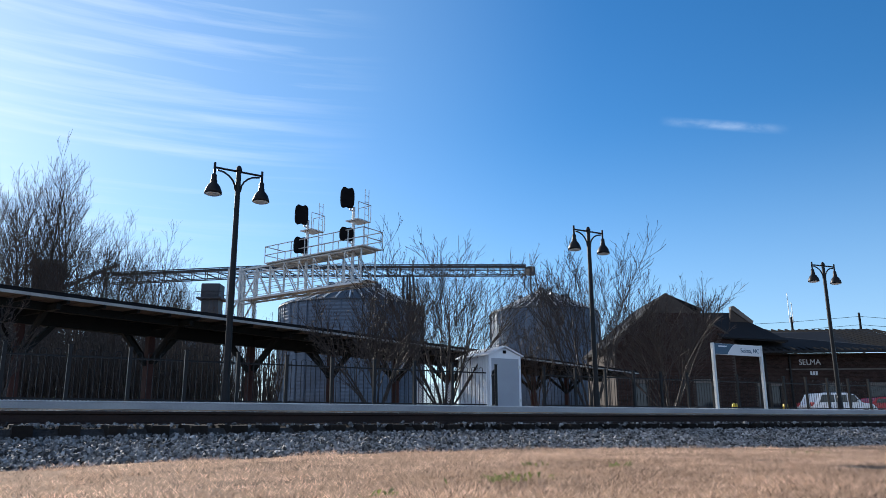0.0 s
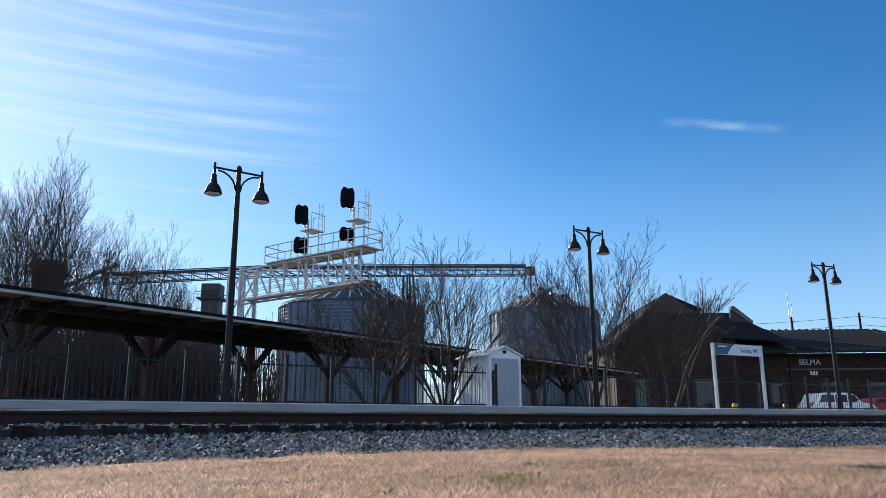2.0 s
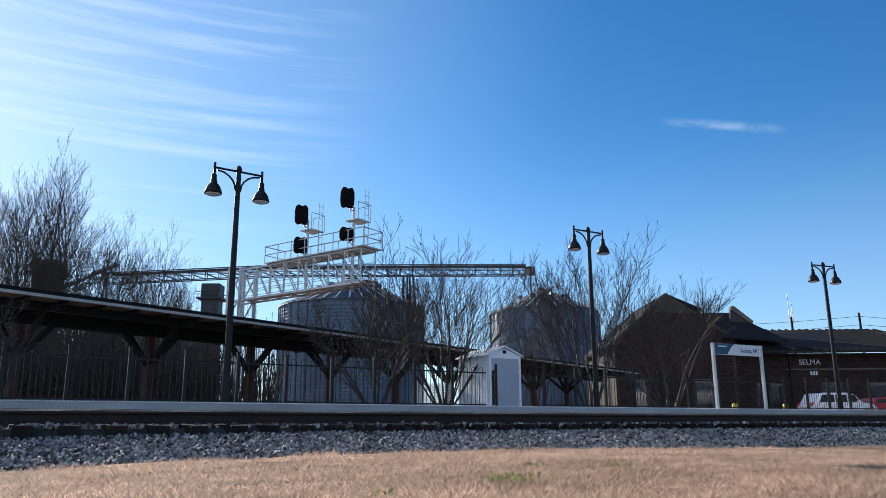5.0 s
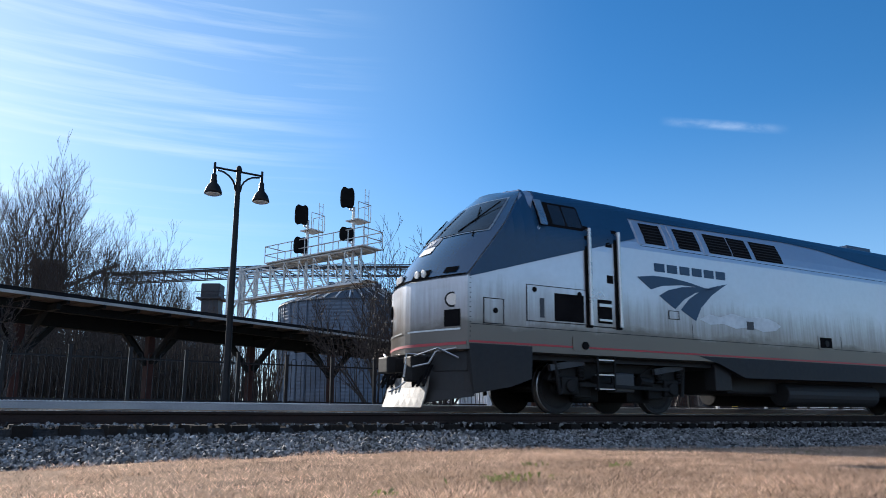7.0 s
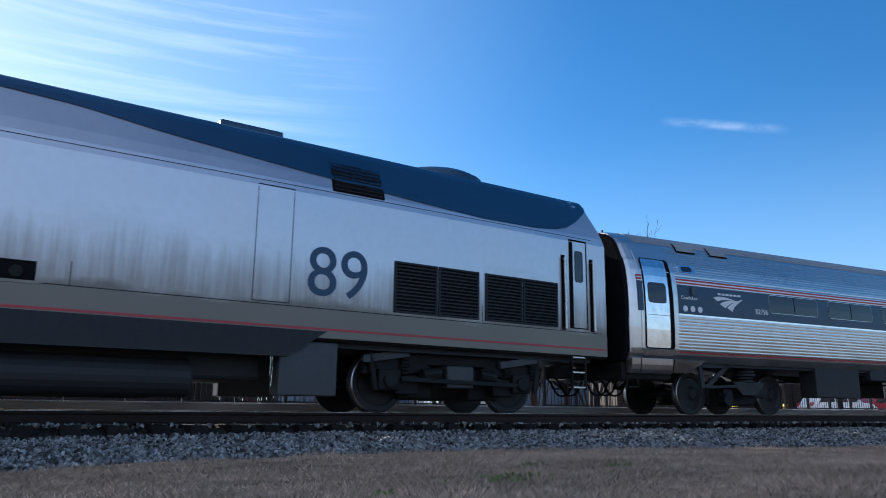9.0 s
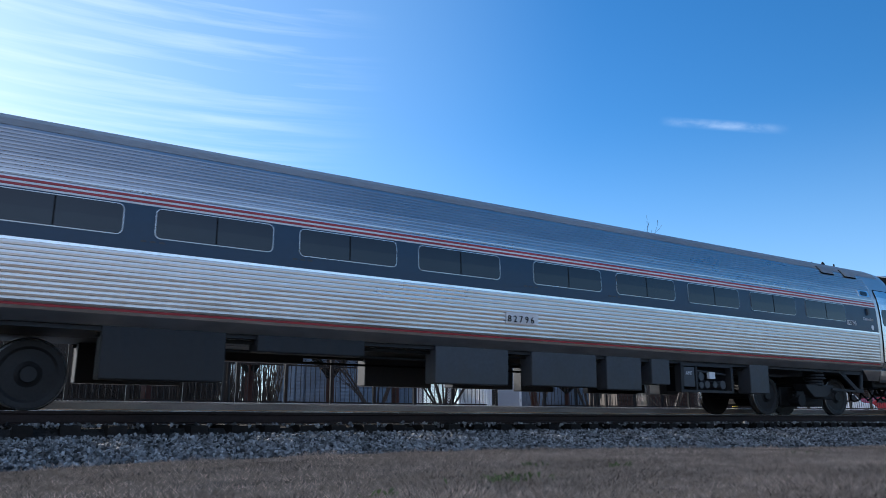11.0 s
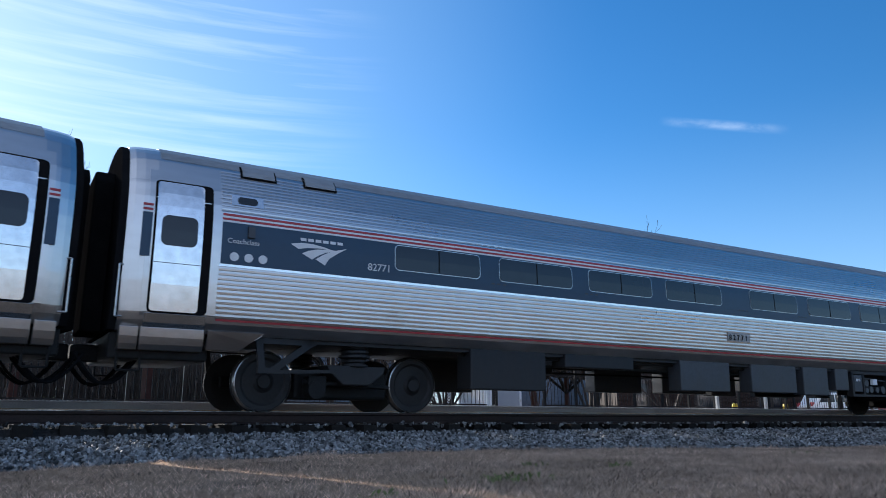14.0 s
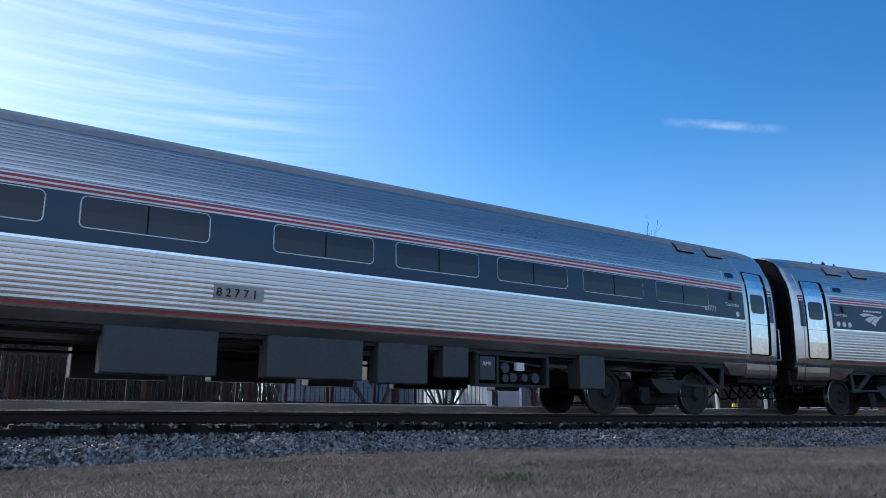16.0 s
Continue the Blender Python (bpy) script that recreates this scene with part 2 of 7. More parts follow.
def part(name, bm, material, parent=None, label="", smooth=False, bevel=0.0):
    """Links a bmesh as one mesh object under a thing or a part."""
    bmesh.ops.recalc_face_normals(bm, faces=bm.faces)
    me = bpy.data.meshes.new(name)
    bm.to_mesh(me)
    bm.free()
    me.materials.append(material)
    if smooth:
        me.polygons.foreach_set("use_smooth", [True] * len(me.polygons))
    ob = new(name, me)
    ob.parent = parent
    if bevel:
        mod = ob.modifiers.new("bevel", "BEVEL")
        mod.width, mod.segments, mod.limit_method = bevel, 2, "ANGLE"
    if label:
        tagged(ob, label)
    return ob


def thing(name, m, label, category, group="", kind=""):
    ob = new(name)
    ob.matrix_basis = m
    return tagged(ob, label, category, group, kind)


def box(bm, x0, x1, y0, y1, z0, z1):
    vs = [bm.verts.new((x, y, z)) for x in (x0, x1) for y in (y0, y1) for z in (z0, z1)]
    for f in ((0, 1, 3, 2), (4, 6, 7, 5), (0, 4, 5, 1), (2, 3, 7, 6), (0, 2, 6, 4), (1, 5, 7, 3)):
        bm.faces.new([vs[i] for i in f])
    return bm


def bar(bm, p, q, r, n=8, r2=None):
    """A round bar from p to q."""
    p, q = Vector(p), Vector(q)
    r2 = r if r2 is None else r2
    turn = (q - p).to_track_quat("Z", "Y").to_matrix()
    rings = []
    for c, rad in ((p, r), (q, r2)):
        rings.append([bm.verts.new(c + turn @ Vector((rad * math.cos(2 * math.pi * i / n), rad * math.sin(2 * math.pi * i / n), 0))) for i in range(n)])
    for i in range(n):
        bm.faces.new((rings[0][i], rings[0][(i + 1) % n], rings[1][(i + 1) % n], rings[1][i]))
    bm.faces.new(rings[0][::-1])
    bm.faces.new(rings[1])
    return bm


def tube(bm, pts, r, n=6):
    """A bent round bar through points, in one piece."""
    pts = [Vector(p) for p in pts]
    loops = []
    for i, p in enumerate(pts):
        d = (pts[min(i + 1, len(pts) - 1)] - pts[max(i - 1, 0)]).normalized()
        ref = Vector((0.31, 0.83, 0.46))
        t = d.cross(ref).normalized()
        w = d.cross(t)
        loops.append([bm.verts.new(p + (t * math.cos(6.2832 * k / n) + w * math.sin(6.2832 * k / n)) * r) for k in range(n)])
    for u, v in zip(loops, loops[1:]):
        for k in range(n):
            bm.faces.new((u[k], u[(k + 1) % n], v[(k + 1) % n], v[k]))
    bm.faces.new(loops[0][::-1])
    bm.faces.new(loops[-1])
    return bm


def beam(bm, p, q, w, h):
    """A square bar from p to q, w across and h high."""
    p, q = Vector(p), Vector(q)
    d = (q - p).normalized()
    side = d.cross(Vector((0, 0, 1)))
    side = side.normalized() if side.length > 1e-4 else Vector((1, 0, 0))
    up = side.cross(d)
    vs = [bm.verts.new(c + side * (sx * w / 2) + up * (sz * h / 2)) for c in (p, q) for sx in (-1, 1) for sz in (-1, 1)]
    for f in ((0, 1, 3, 2), (4, 6, 7, 5), (0, 4, 5, 1), (2, 3, 7, 6), (0, 2, 6, 4), (1, 5, 7, 3)):
        bm.faces.new([vs[i] for i in f])
    return bm


def spin(bm, rings, n=24, axis="Z", at=(0, 0, 0), close=True):
    """A turned shape: rings of (radius, height) about an axis."""
    at = Vector(at)
    loops = []
    for r, h in rings:
        loop = []
        for i in range(n):
            a = 2 * math.pi * i / n
            x, y = r * math.cos(a), r * math.sin(a)
            v = Vector((x, y, h)) if axis == "Z" else (Vector((x, h, y)) if axis == "Y" else Vector((h, x, y)))
            loop.append(bm.verts.new(at + v))
        loops.append(loop)
    for a, b in zip(loops, loops[1:]):
        for i in range(n):
            bm.faces.new((a[i], a[(i + 1) % n], b[(i + 1) % n], b[i]))
    if close:
        bm.faces.new(loops[0][::-1])
        bm.faces.new(loops[-1])
    return bm


def prism(bm, outline, axis, a, b):
    """An outline of two coordinates pushed from a to b along axis x, y or z."""
    mk = {"x": lambda p, t: (t, p[0], p[1]), "y": lambda p, t: (p[0], t, p[1]), "z": lambda p, t: (p[0], p[1], t)}[axis]
    u, w = [bm.verts.new(mk(p, a)) for p in outline], [bm.verts.new(mk(p, b)) for p in outline]
    n = len(outline)
    for i in range(n):
        bm.faces.new((u[i], u[(i + 1) % n], w[(i + 1) % n], w[i]))
    bm.faces.new(u[::-1])
    bm.faces.new(w)
    return bm


def text_part(name, words, size, material, parent, m, label="", thick=0.004):
    cu = bpy.data.curves.new(name, "FONT")
    cu.body, cu.size, cu.extrude = words, size, thick
    tmp = bpy.data.objects.new(name, cu)
    me = bpy.data.meshes.new_from_object(tmp)
    bpy.data.objects.remove(tmp)
    me.materials.clear()
    me.materials.append(material)
    ob = new(name, me)
    ob.parent = parent
    ob.matrix_basis = m
    if label:
        tagged(ob, label)
    return ob


# ---- the curve of the track: s metres along it, lat metres outward from its centre line ----
CURVE, CANT = 0.0054075, 1.68
RADIUS = 1 / CURVE


def on_track(s, lat=0.0, z=0.0):
    a = CURVE * s
    return Vector(((RADIUS + lat) * math.sin(a), (RADIUS + lat) * math.cos(a) - RADIUS, z))


def track_pose(s, lat=0.0, z=0.0, turn=0.0):
    p = on_track(s, lat, z)
    return pose(p.x, p.y, p.z, 0, 0, math.degrees(-CURVE * s) + turn)


def sweep(name, outline, s0, s1, step, material, parent=None, label="", closed=True, cant=False):
    """An outline of (lat, z) drawn along the track's curve."""
    n = max(1, int(round((s1 - s0) / step)))
    t = math.tan(radians(CANT)) if cant else 0.0
    k, verts, faces = len(outline), [], []
    for i in range(n + 1):
        s = s0 + (s1 - s0) * i / n
        verts += [on_track(s, l, z + l * t) for l, z in outline]
    for i in range(n):
        for j in range(k if closed else k - 1):
            a, b = i * k + j, i * k + (j + 1) % k
            faces.append((a, b, b + k, a + k))
    if closed:
        faces += [tuple(range(k))[::-1], tuple(range(n * k, n * k + k))]
    ob = put(name, verts, faces, material, parent, label)
    bm = bmesh.new()
    bm.from_mesh(ob.data)
    bmesh.ops.recalc_face_normals(bm, faces=bm.faces)
    bm.to_mesh(ob.data)
    bm.free()
    return ob


# ---- ground ----
def ground_height(s, lat):
    near = -0.62 + 0.05 * math.exp(-((s - 6) / 4.5) ** 2) - 0.07 * min(1, max(0, (s - 8) / 9)) - 0.05 * math.exp(-((s - 0.2) / 1.6) ** 2)
    near += 0.018 * noise.noise((s * 0.8, lat * 0.8, 0)) + 0.008 * noise.noise((s * 3, lat * 3, 4))
    if lat < -3.4:
        return near
    if lat < 1.6:
        return -0.9
    return 0.06


def ground():
    lats = [-180, -150, -110, -70, -45, -30, -22, -17] + [-14 + 0.25 * i for i in range(50)] + [-1.5, 0, 1.5, 1.72, 6, 14, 30, 60, 120, 250, 500, 1000, 2000, 4200]
    ss = [-560 + 30 * i for i in range(18)] + [-20, -10] + [-5 + 0.4 * i for i in range(90)] + [32, 36, 42, 50, 60, 75, 95, 120, 150, 185, 220, 260, 300, 340, 380, 420, 460, 500, 540, 580]
    verts = [on_track(s, l, ground_height(s, l)) for s in ss for l in lats]
    k, faces = len(lats), []
    for i in range(len(ss) - 1):
        faces += [(i * k + j, i * k + j + 1, (i + 1) * k + j + 1, (i + 1) * k + j)[::-1] for j in range(k - 1)]
    tagged(put("ground", verts, faces, GRASS, smooth=True), "dormant tan grass ground beside the railway track", kind="structure")


ground()


def grass_blades():
    rnd = random.Random(4)
    verts, faces = [], []
    for i in range(380000):
        lat = -10.7 + 7.9 * rnd.random() ** 1.2
        reach = 3.5 + (lat + 11.96) * 2.5
        s = -1.5 + reach * rnd.random()
        if lat > -3.7 and noise.noise((s * 1.6, lat * 2, 9)) < (lat + 3.7) * 0.9 - 0.12:
            continue
        p = on_track(s, lat, (ground_height(s, lat) if lat < -3.4 else bed_height(s, lat)) - 0.004)
        tall = 0.010 + 0.026 * rnd.random() ** 2 * (1 + 1.6 * max(0, noise.noise((s * 1.1, lat * 1.1, 2))))
        if lat > -3.9:
            tall *= 1.5 + 1.8 * max(0, noise.noise((s * 2.2, lat * 2.2, 5)))
        a, w, lean = rnd.random() * 6.283, 0.0014 + 0.0022 * rnd.random(), 1.1 * tall
        dx, dy = math.cos(a), math.sin(a)
        b = rnd.random() * 6.283
        n = len(verts)
        verts += [(p.x - dx * w, p.y - dy * w, p.z), (p.x + dx * w, p.y + dy * w, p.z), (p.x + lean * math.cos(b), p.y + lean * math.sin(b), p.z + tall)]
        faces.append((n, n + 1, n + 2))
    tagged(put("grass", verts, faces, BLADE), "short dry dormant grass blades on the lawn", "grass", kind="stuff")
    verts, faces = [], []
    for s0, l0, r, count in ((3.3, -8.1, 0.16, 70), (2.2, -8.4, 0.06, 16), (4.9, -7.6, 0.08, 18), (4.6, -6.9, 0.08, 18), (9.5, -6.4, 0.14, 16)):
        for i in range(count):
            s, lat = s0 + rnd.gauss(0, r), l0 + rnd.gauss(0, r * 0.6)
            p = on_track(s, lat, ground_height(s, lat))
            a, n, h = rnd.random() * 6.283, len(verts), 0.02 + 0.045 * rnd.random()
            q = Vector((math.cos(a), math.sin(a), 0))
            t = Vector((-q.y, q.x, 0)) * 0.008
            verts += [p, p + q * h * 0.5 + t + Vector((0, 0, h * 0.6)), p + q * h + Vector((0, 0, h * 0.8)), p + q * h * 0.5 - t + Vector((0, 0, h * 0.6))]
            faces.append((n, n + 1, n + 2, n + 3))
    tagged(put("weed_patch", verts, faces, WEED), "small green weeds sprouting in the dry lawn", "weeds", kind="stuff")



# ---- track: bed, stones, ties and rails ----
def stone_shapes(rnd, count):
    """Sharp broken stones: jittered blocks with skewed faces."""
    shapes = []
    for _ in range(count):
        sx, sy, sz = 0.75 + 0.6 * rnd.random(), 0.7 + 0.4 * rnd.random(), 0.42 + 0.4 * rnd.random()
        vs = [Vector((x * sx * rnd.uniform(0.45, 1.05), y * sy * rnd.uniform(0.45, 1.05), z * sz * rnd.uniform(0.6, 1.05))) for x in (-1, 1) for y in (-1, 1) for z in (-1, 1)]
        fs = [(0, 1, 3), (0, 3, 2), (4, 6, 7), (4, 7, 5), (0, 4, 5), (0, 5, 1), (2, 3, 7), (2, 7, 6), (0, 2, 6), (0, 6, 4), (1, 5, 7), (1, 7, 3)]
        shapes.append((vs, fs))
    return shapes


def bed_height(s, lat):
    crest = -0.25 - 0.05 * math.exp(-((s - 0.5) / 2.0) ** 2)
    if abs(lat) < 1.24:
        return -0.222
    if abs(lat) < 1.45:
        return crest - 0.10
    low = ground_height(s, -3.6) - 0.02
    t = min(1, (abs(lat) - 1.45) / 1.9)
    return crest - 0.11 + (low - crest + 0.11) * (t ** 0.9)


def track():
    rail_track = thing("railway_track", pose(0, 0, 0), "curved railway track with rusty rails on stone ballast", "railway track", kind="structure")
    lats = [-3.75 + 0.25 * i for i in range(23)]
    ss = [-75 + 5 * i for i in range(14)] + [-5 + 0.8 * i for i in range(56)] + [40 + 5 * i for i in range(27)]
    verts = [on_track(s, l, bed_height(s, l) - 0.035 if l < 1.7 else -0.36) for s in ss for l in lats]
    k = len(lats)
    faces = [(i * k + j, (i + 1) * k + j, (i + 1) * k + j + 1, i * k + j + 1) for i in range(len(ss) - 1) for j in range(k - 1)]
    # sheet under the stones, with the gaps' shade put into its colour
    put("ballast_bed", verts, faces, BED, rail_track, "ballast bed, darkened for the shade between stones", smooth=True)
    rnd = random.Random(7)
    shapes = stone_shapes(rnd, 24)
    verts, faces = [], []
    for i in range(52000):
        lat = -1.30 - 2.2 * rnd.random() ** 0.9 if rnd.random() < 0.86 else -1.35 + 2.9 * rnd.random()
        s = -2.2 + 36 * rnd.random() ** 1.25
        if lat < -3.2 and rnd.random() < (-3.2 - lat) * 2.0:
            continue
        r = (0.013 + 0.019 * rnd.random() ** 1.4) * (1 + 0.012 * s)
        z = bed_height(s, lat) + (rnd.random() - 0.45) * 0.05
        p = on_track(s, lat, z)
        m = Euler((rnd.random() * 6.28, rnd.random() * 6.28, rnd.random() * 6.28)).to_matrix()
        vs, fs = shapes[rnd.randrange(len(shapes))]
        n = len(verts)
        verts += [p + (m @ v) * r for v in vs]
        faces += [tuple(n + a for a in f) for f in fs]
    put("ballast_stones", verts, faces, STONE, rail_track, "loose grey crushed stone", kind="stuff")
    prof = [(-0.068, -0.172), (0.068, -0.172), (0.068, -0.160), (0.014, -0.142), (0.010, -0.05), (0.036, -0.036), (0.036, -0.006), (0.028, 0.0), (-0.028, 0.0), (-0.036, -0.006), (-0.036, -0.036), (-0.010, -0.05), (-0.014, -0.142), (-0.068, -0.160)]
    for side in (-1, 1):
        off = side * 0.753
        sweep("rail", [(off + y, z - 0.002) for y, z in prof], -75, 175, 1.5, RAIL, rail_track, cant=True)
        sweep("rail_head", [(off - 0.026, -0.001), (off - 0.026, 0.002), (off + 0.026, 0.002), (off + 0.026, -0.001)], -75, 175, 1.5, RAIL_TOP, rail_track, "worn shiny running surface", cant=True)
    return rail_track


TRACK = track()
grass_blades()


# ---- the train ----
class Side:
    """A car's cross-section: points (y, z) from the sill up to the roof's middle, on the side away from -y mirrored."""

    def __init__(self, pts):
        self.pts = pts
        self.len = [0.0]
        for a, b in zip(pts, pts[1:]):
            self.len.append(self.len[-1] + math.dist(a, b))

    def arc(self, z):
        for i, (a, b) in enumerate(zip(self.pts, self.pts[1:])):
            if b[1] >= z:
                t = 0 if b[1] == a[1] else max(0, (z - a[1]) / (b[1] - a[1]))
                return self.len[i] + t * (self.len[i + 1] - self.len[i])
        return self.len[-1]

    def at(self, arc, off=0.0):
        arc = min(max(arc, 0), self.len[-1] - 1e-6)
        for i in range(len(self.pts) - 1):
            if self.len[i + 1] >= arc:
                a, b = self.pts[i], self.pts[i + 1]
                t = (arc - self.len[i]) / (self.len[i + 1] - self.len[i])
                dy, dz = (b[0] - a[0]), (b[1] - a[1])
                n = math.hypot(dy, dz)
                return a[0] + t * dy + off * dz / n, a[1] + t * dz - off * dy / n
        return self.pts[-1]


def skin(bm, side, us, lo, hi, off, hand=-1, rows=6, inset=0.02):
    """A panel lying on a car's side between the heights lo(u) and hi(u), off proud of it, with edges that go inset deep."""
    grid = []
    for u in us:
        a, b = side.arc(lo(u)), side.arc(hi(u))
        col = [side.at(a + (b - a) * j / rows, off) for j in range(rows + 1)]
        grid.append([bm.verts.new((u, hand * y, z)) for y, z in col])
    for c, d in zip(grid, grid[1:]):
        for j in range(rows):
            bm.faces.new((c[j], d[j], d[j + 1], c[j + 1]))
    rim = [c[0] for c in grid] + grid[-1][1:] + [c[-1] for c in grid[::-1]][1:] + grid[0][::-1][1:-1]
    back = [bm.verts.new((v.co.x, v.co.y - hand * inset, v.co.z)) for v in rim]
    for i in range(len(rim)):
        j = (i + 1) % len(rim)
        bm.faces.new((rim[i], rim[j], back[j], back[i]))
    return bm


def rounded(u0, u1, z0, z1, r, n=5):
    """Columns and heights of a panel with rounded corners."""
    ang = [math.pi / 2 * i / n for i in range(n + 1)]
    us = [u0 + r * (1 - math.cos(a)) for a in ang] + [u1 - r * (1 - math.cos(a)) for a in ang[::-1]]

    def cut(u):
        d = min(u - u0, u1 - u)
        return r - math.sqrt(max(0, r * r - (r - d) ** 2)) if d < r else 0.0
    return us, (lambda u: z0 + cut(u)), (lambda u: z1 - cut(u))


def panel(name, side, u0, u1, z0, z1, material, parent, label="", r=0.0, off=0.006, flanks=(-1,), rows=4, inset=0.02):
    made = None
    for h in flanks:
        bm = bmesh.new()
        if r:
            us, lo, hi = rounded(u0, u1, z0, z1, r)
        else:
            us, lo, hi = [u0, u1], (lambda u: z0), (lambda u: z1)
        skin(bm, side, us, lo, hi, off, h, rows, inset)
        made = part(name, bm, material, parent, label)
    return made


def shape_panel(name, side, tops, bottoms, material, parent, label="", off=0.008, flanks=(-1,), rows=3):
    """A panel between two broken lines of (u, z)."""
    def line(ps):
        def f(u):
            for a, b in zip(ps, ps[1:]):
                if u <= b[0] + 1e-9:
                    return a[1] + (b[1] - a[1]) * (u - a[0]) / max(1e-9, b[0] - a[0])
            return ps[-1][1]
        return f
    us = sorted({round(p[0], 4) for p in tops + bottoms})
    for h in flanks:
        bm = bmesh.new()
        skin(bm, side, us, line(bottoms), line(tops), off, h, rows, 0.006)
        part(name, bm, material, parent, label)


def wheelset(parent, u, r, label):
    """One axle with its two wheels."""
    bm = bmesh.new()
    bar(bm, (0, -0.74, 0), (0, 0.74, 0), 0.085, 12)
    ax = part("wheelset", bm, WHEEL, parent, label)
    ax.matrix_basis = pose(u, 0, r)
    for s in (-1, 1):
        bm = bmesh.new()
        rings = [(0.10, 0.86), (0.12, 0.83), (0.17, 0.80), (r * 0.72, 0.785), (r * 0.8, 0.81), (r * 0.93, 0.81), (r - 0.004, 0.805), (r, 0.79), (r + 0.004, 0.715), (r + 0.028, 0.70), (r + 0.028, 0.68), (r * 0.8, 0.675), (0.12, 0.70)]
        spin(bm, [(a, s * b) for a, b in rings], 36, "Y")
        wh = part("wheel", bm, WHEEL, ax, smooth=False)
        bm = bmesh.new()
        spin(bm, [(r - 0.012, s * 0.812), (r + 0.002, s * 0.807), (r + 0.006, s * 0.79), (r + 0.009, s * 0.72), (r + 0.001, s * 0.719), (r - 0.012, s * 0.80)], 40, "Y", close=False)
        part("tread", bm, TREAD, wh, "polished steel tread")
    return ax


LOCO_SIDE = Side([(1.42, 1.06), (1.525, 1.10), (1.525, 3.30), (1.50, 3.45), (1.44, 3.62), (1.19, 4.14), (1.08, 4.26), (0.92, 4.33), (0.45, 4.37), (0.0, 4.38)])
WHEELS = []          # every wheelset that turns, with its radius


def loco_front(z):
    """How far forward the side ends at the height z, and how far the middle of the face stands before it."""
    if z <= 2.38:
        return -9.66, 0.44
    t = min(1, (z - 2.38) / (4.33 - 2.38))
    return -9.66 + 1.52 * t, 0.44 * (1 - t) + 0.26 * t + 0.55 * t * (1 - t)


def loco_face(z, y):
    """The place on the front face at a height and a share y of the half width."""
    u, bulge = loco_front(z)
    flat = 1 - abs(y) ** 1.5
    round_ = 1 - y * y
    t = min(1, max(0, (z - 2.2) / 0.7))
    return u - bulge * (flat * (1 - t) + round_ * t)


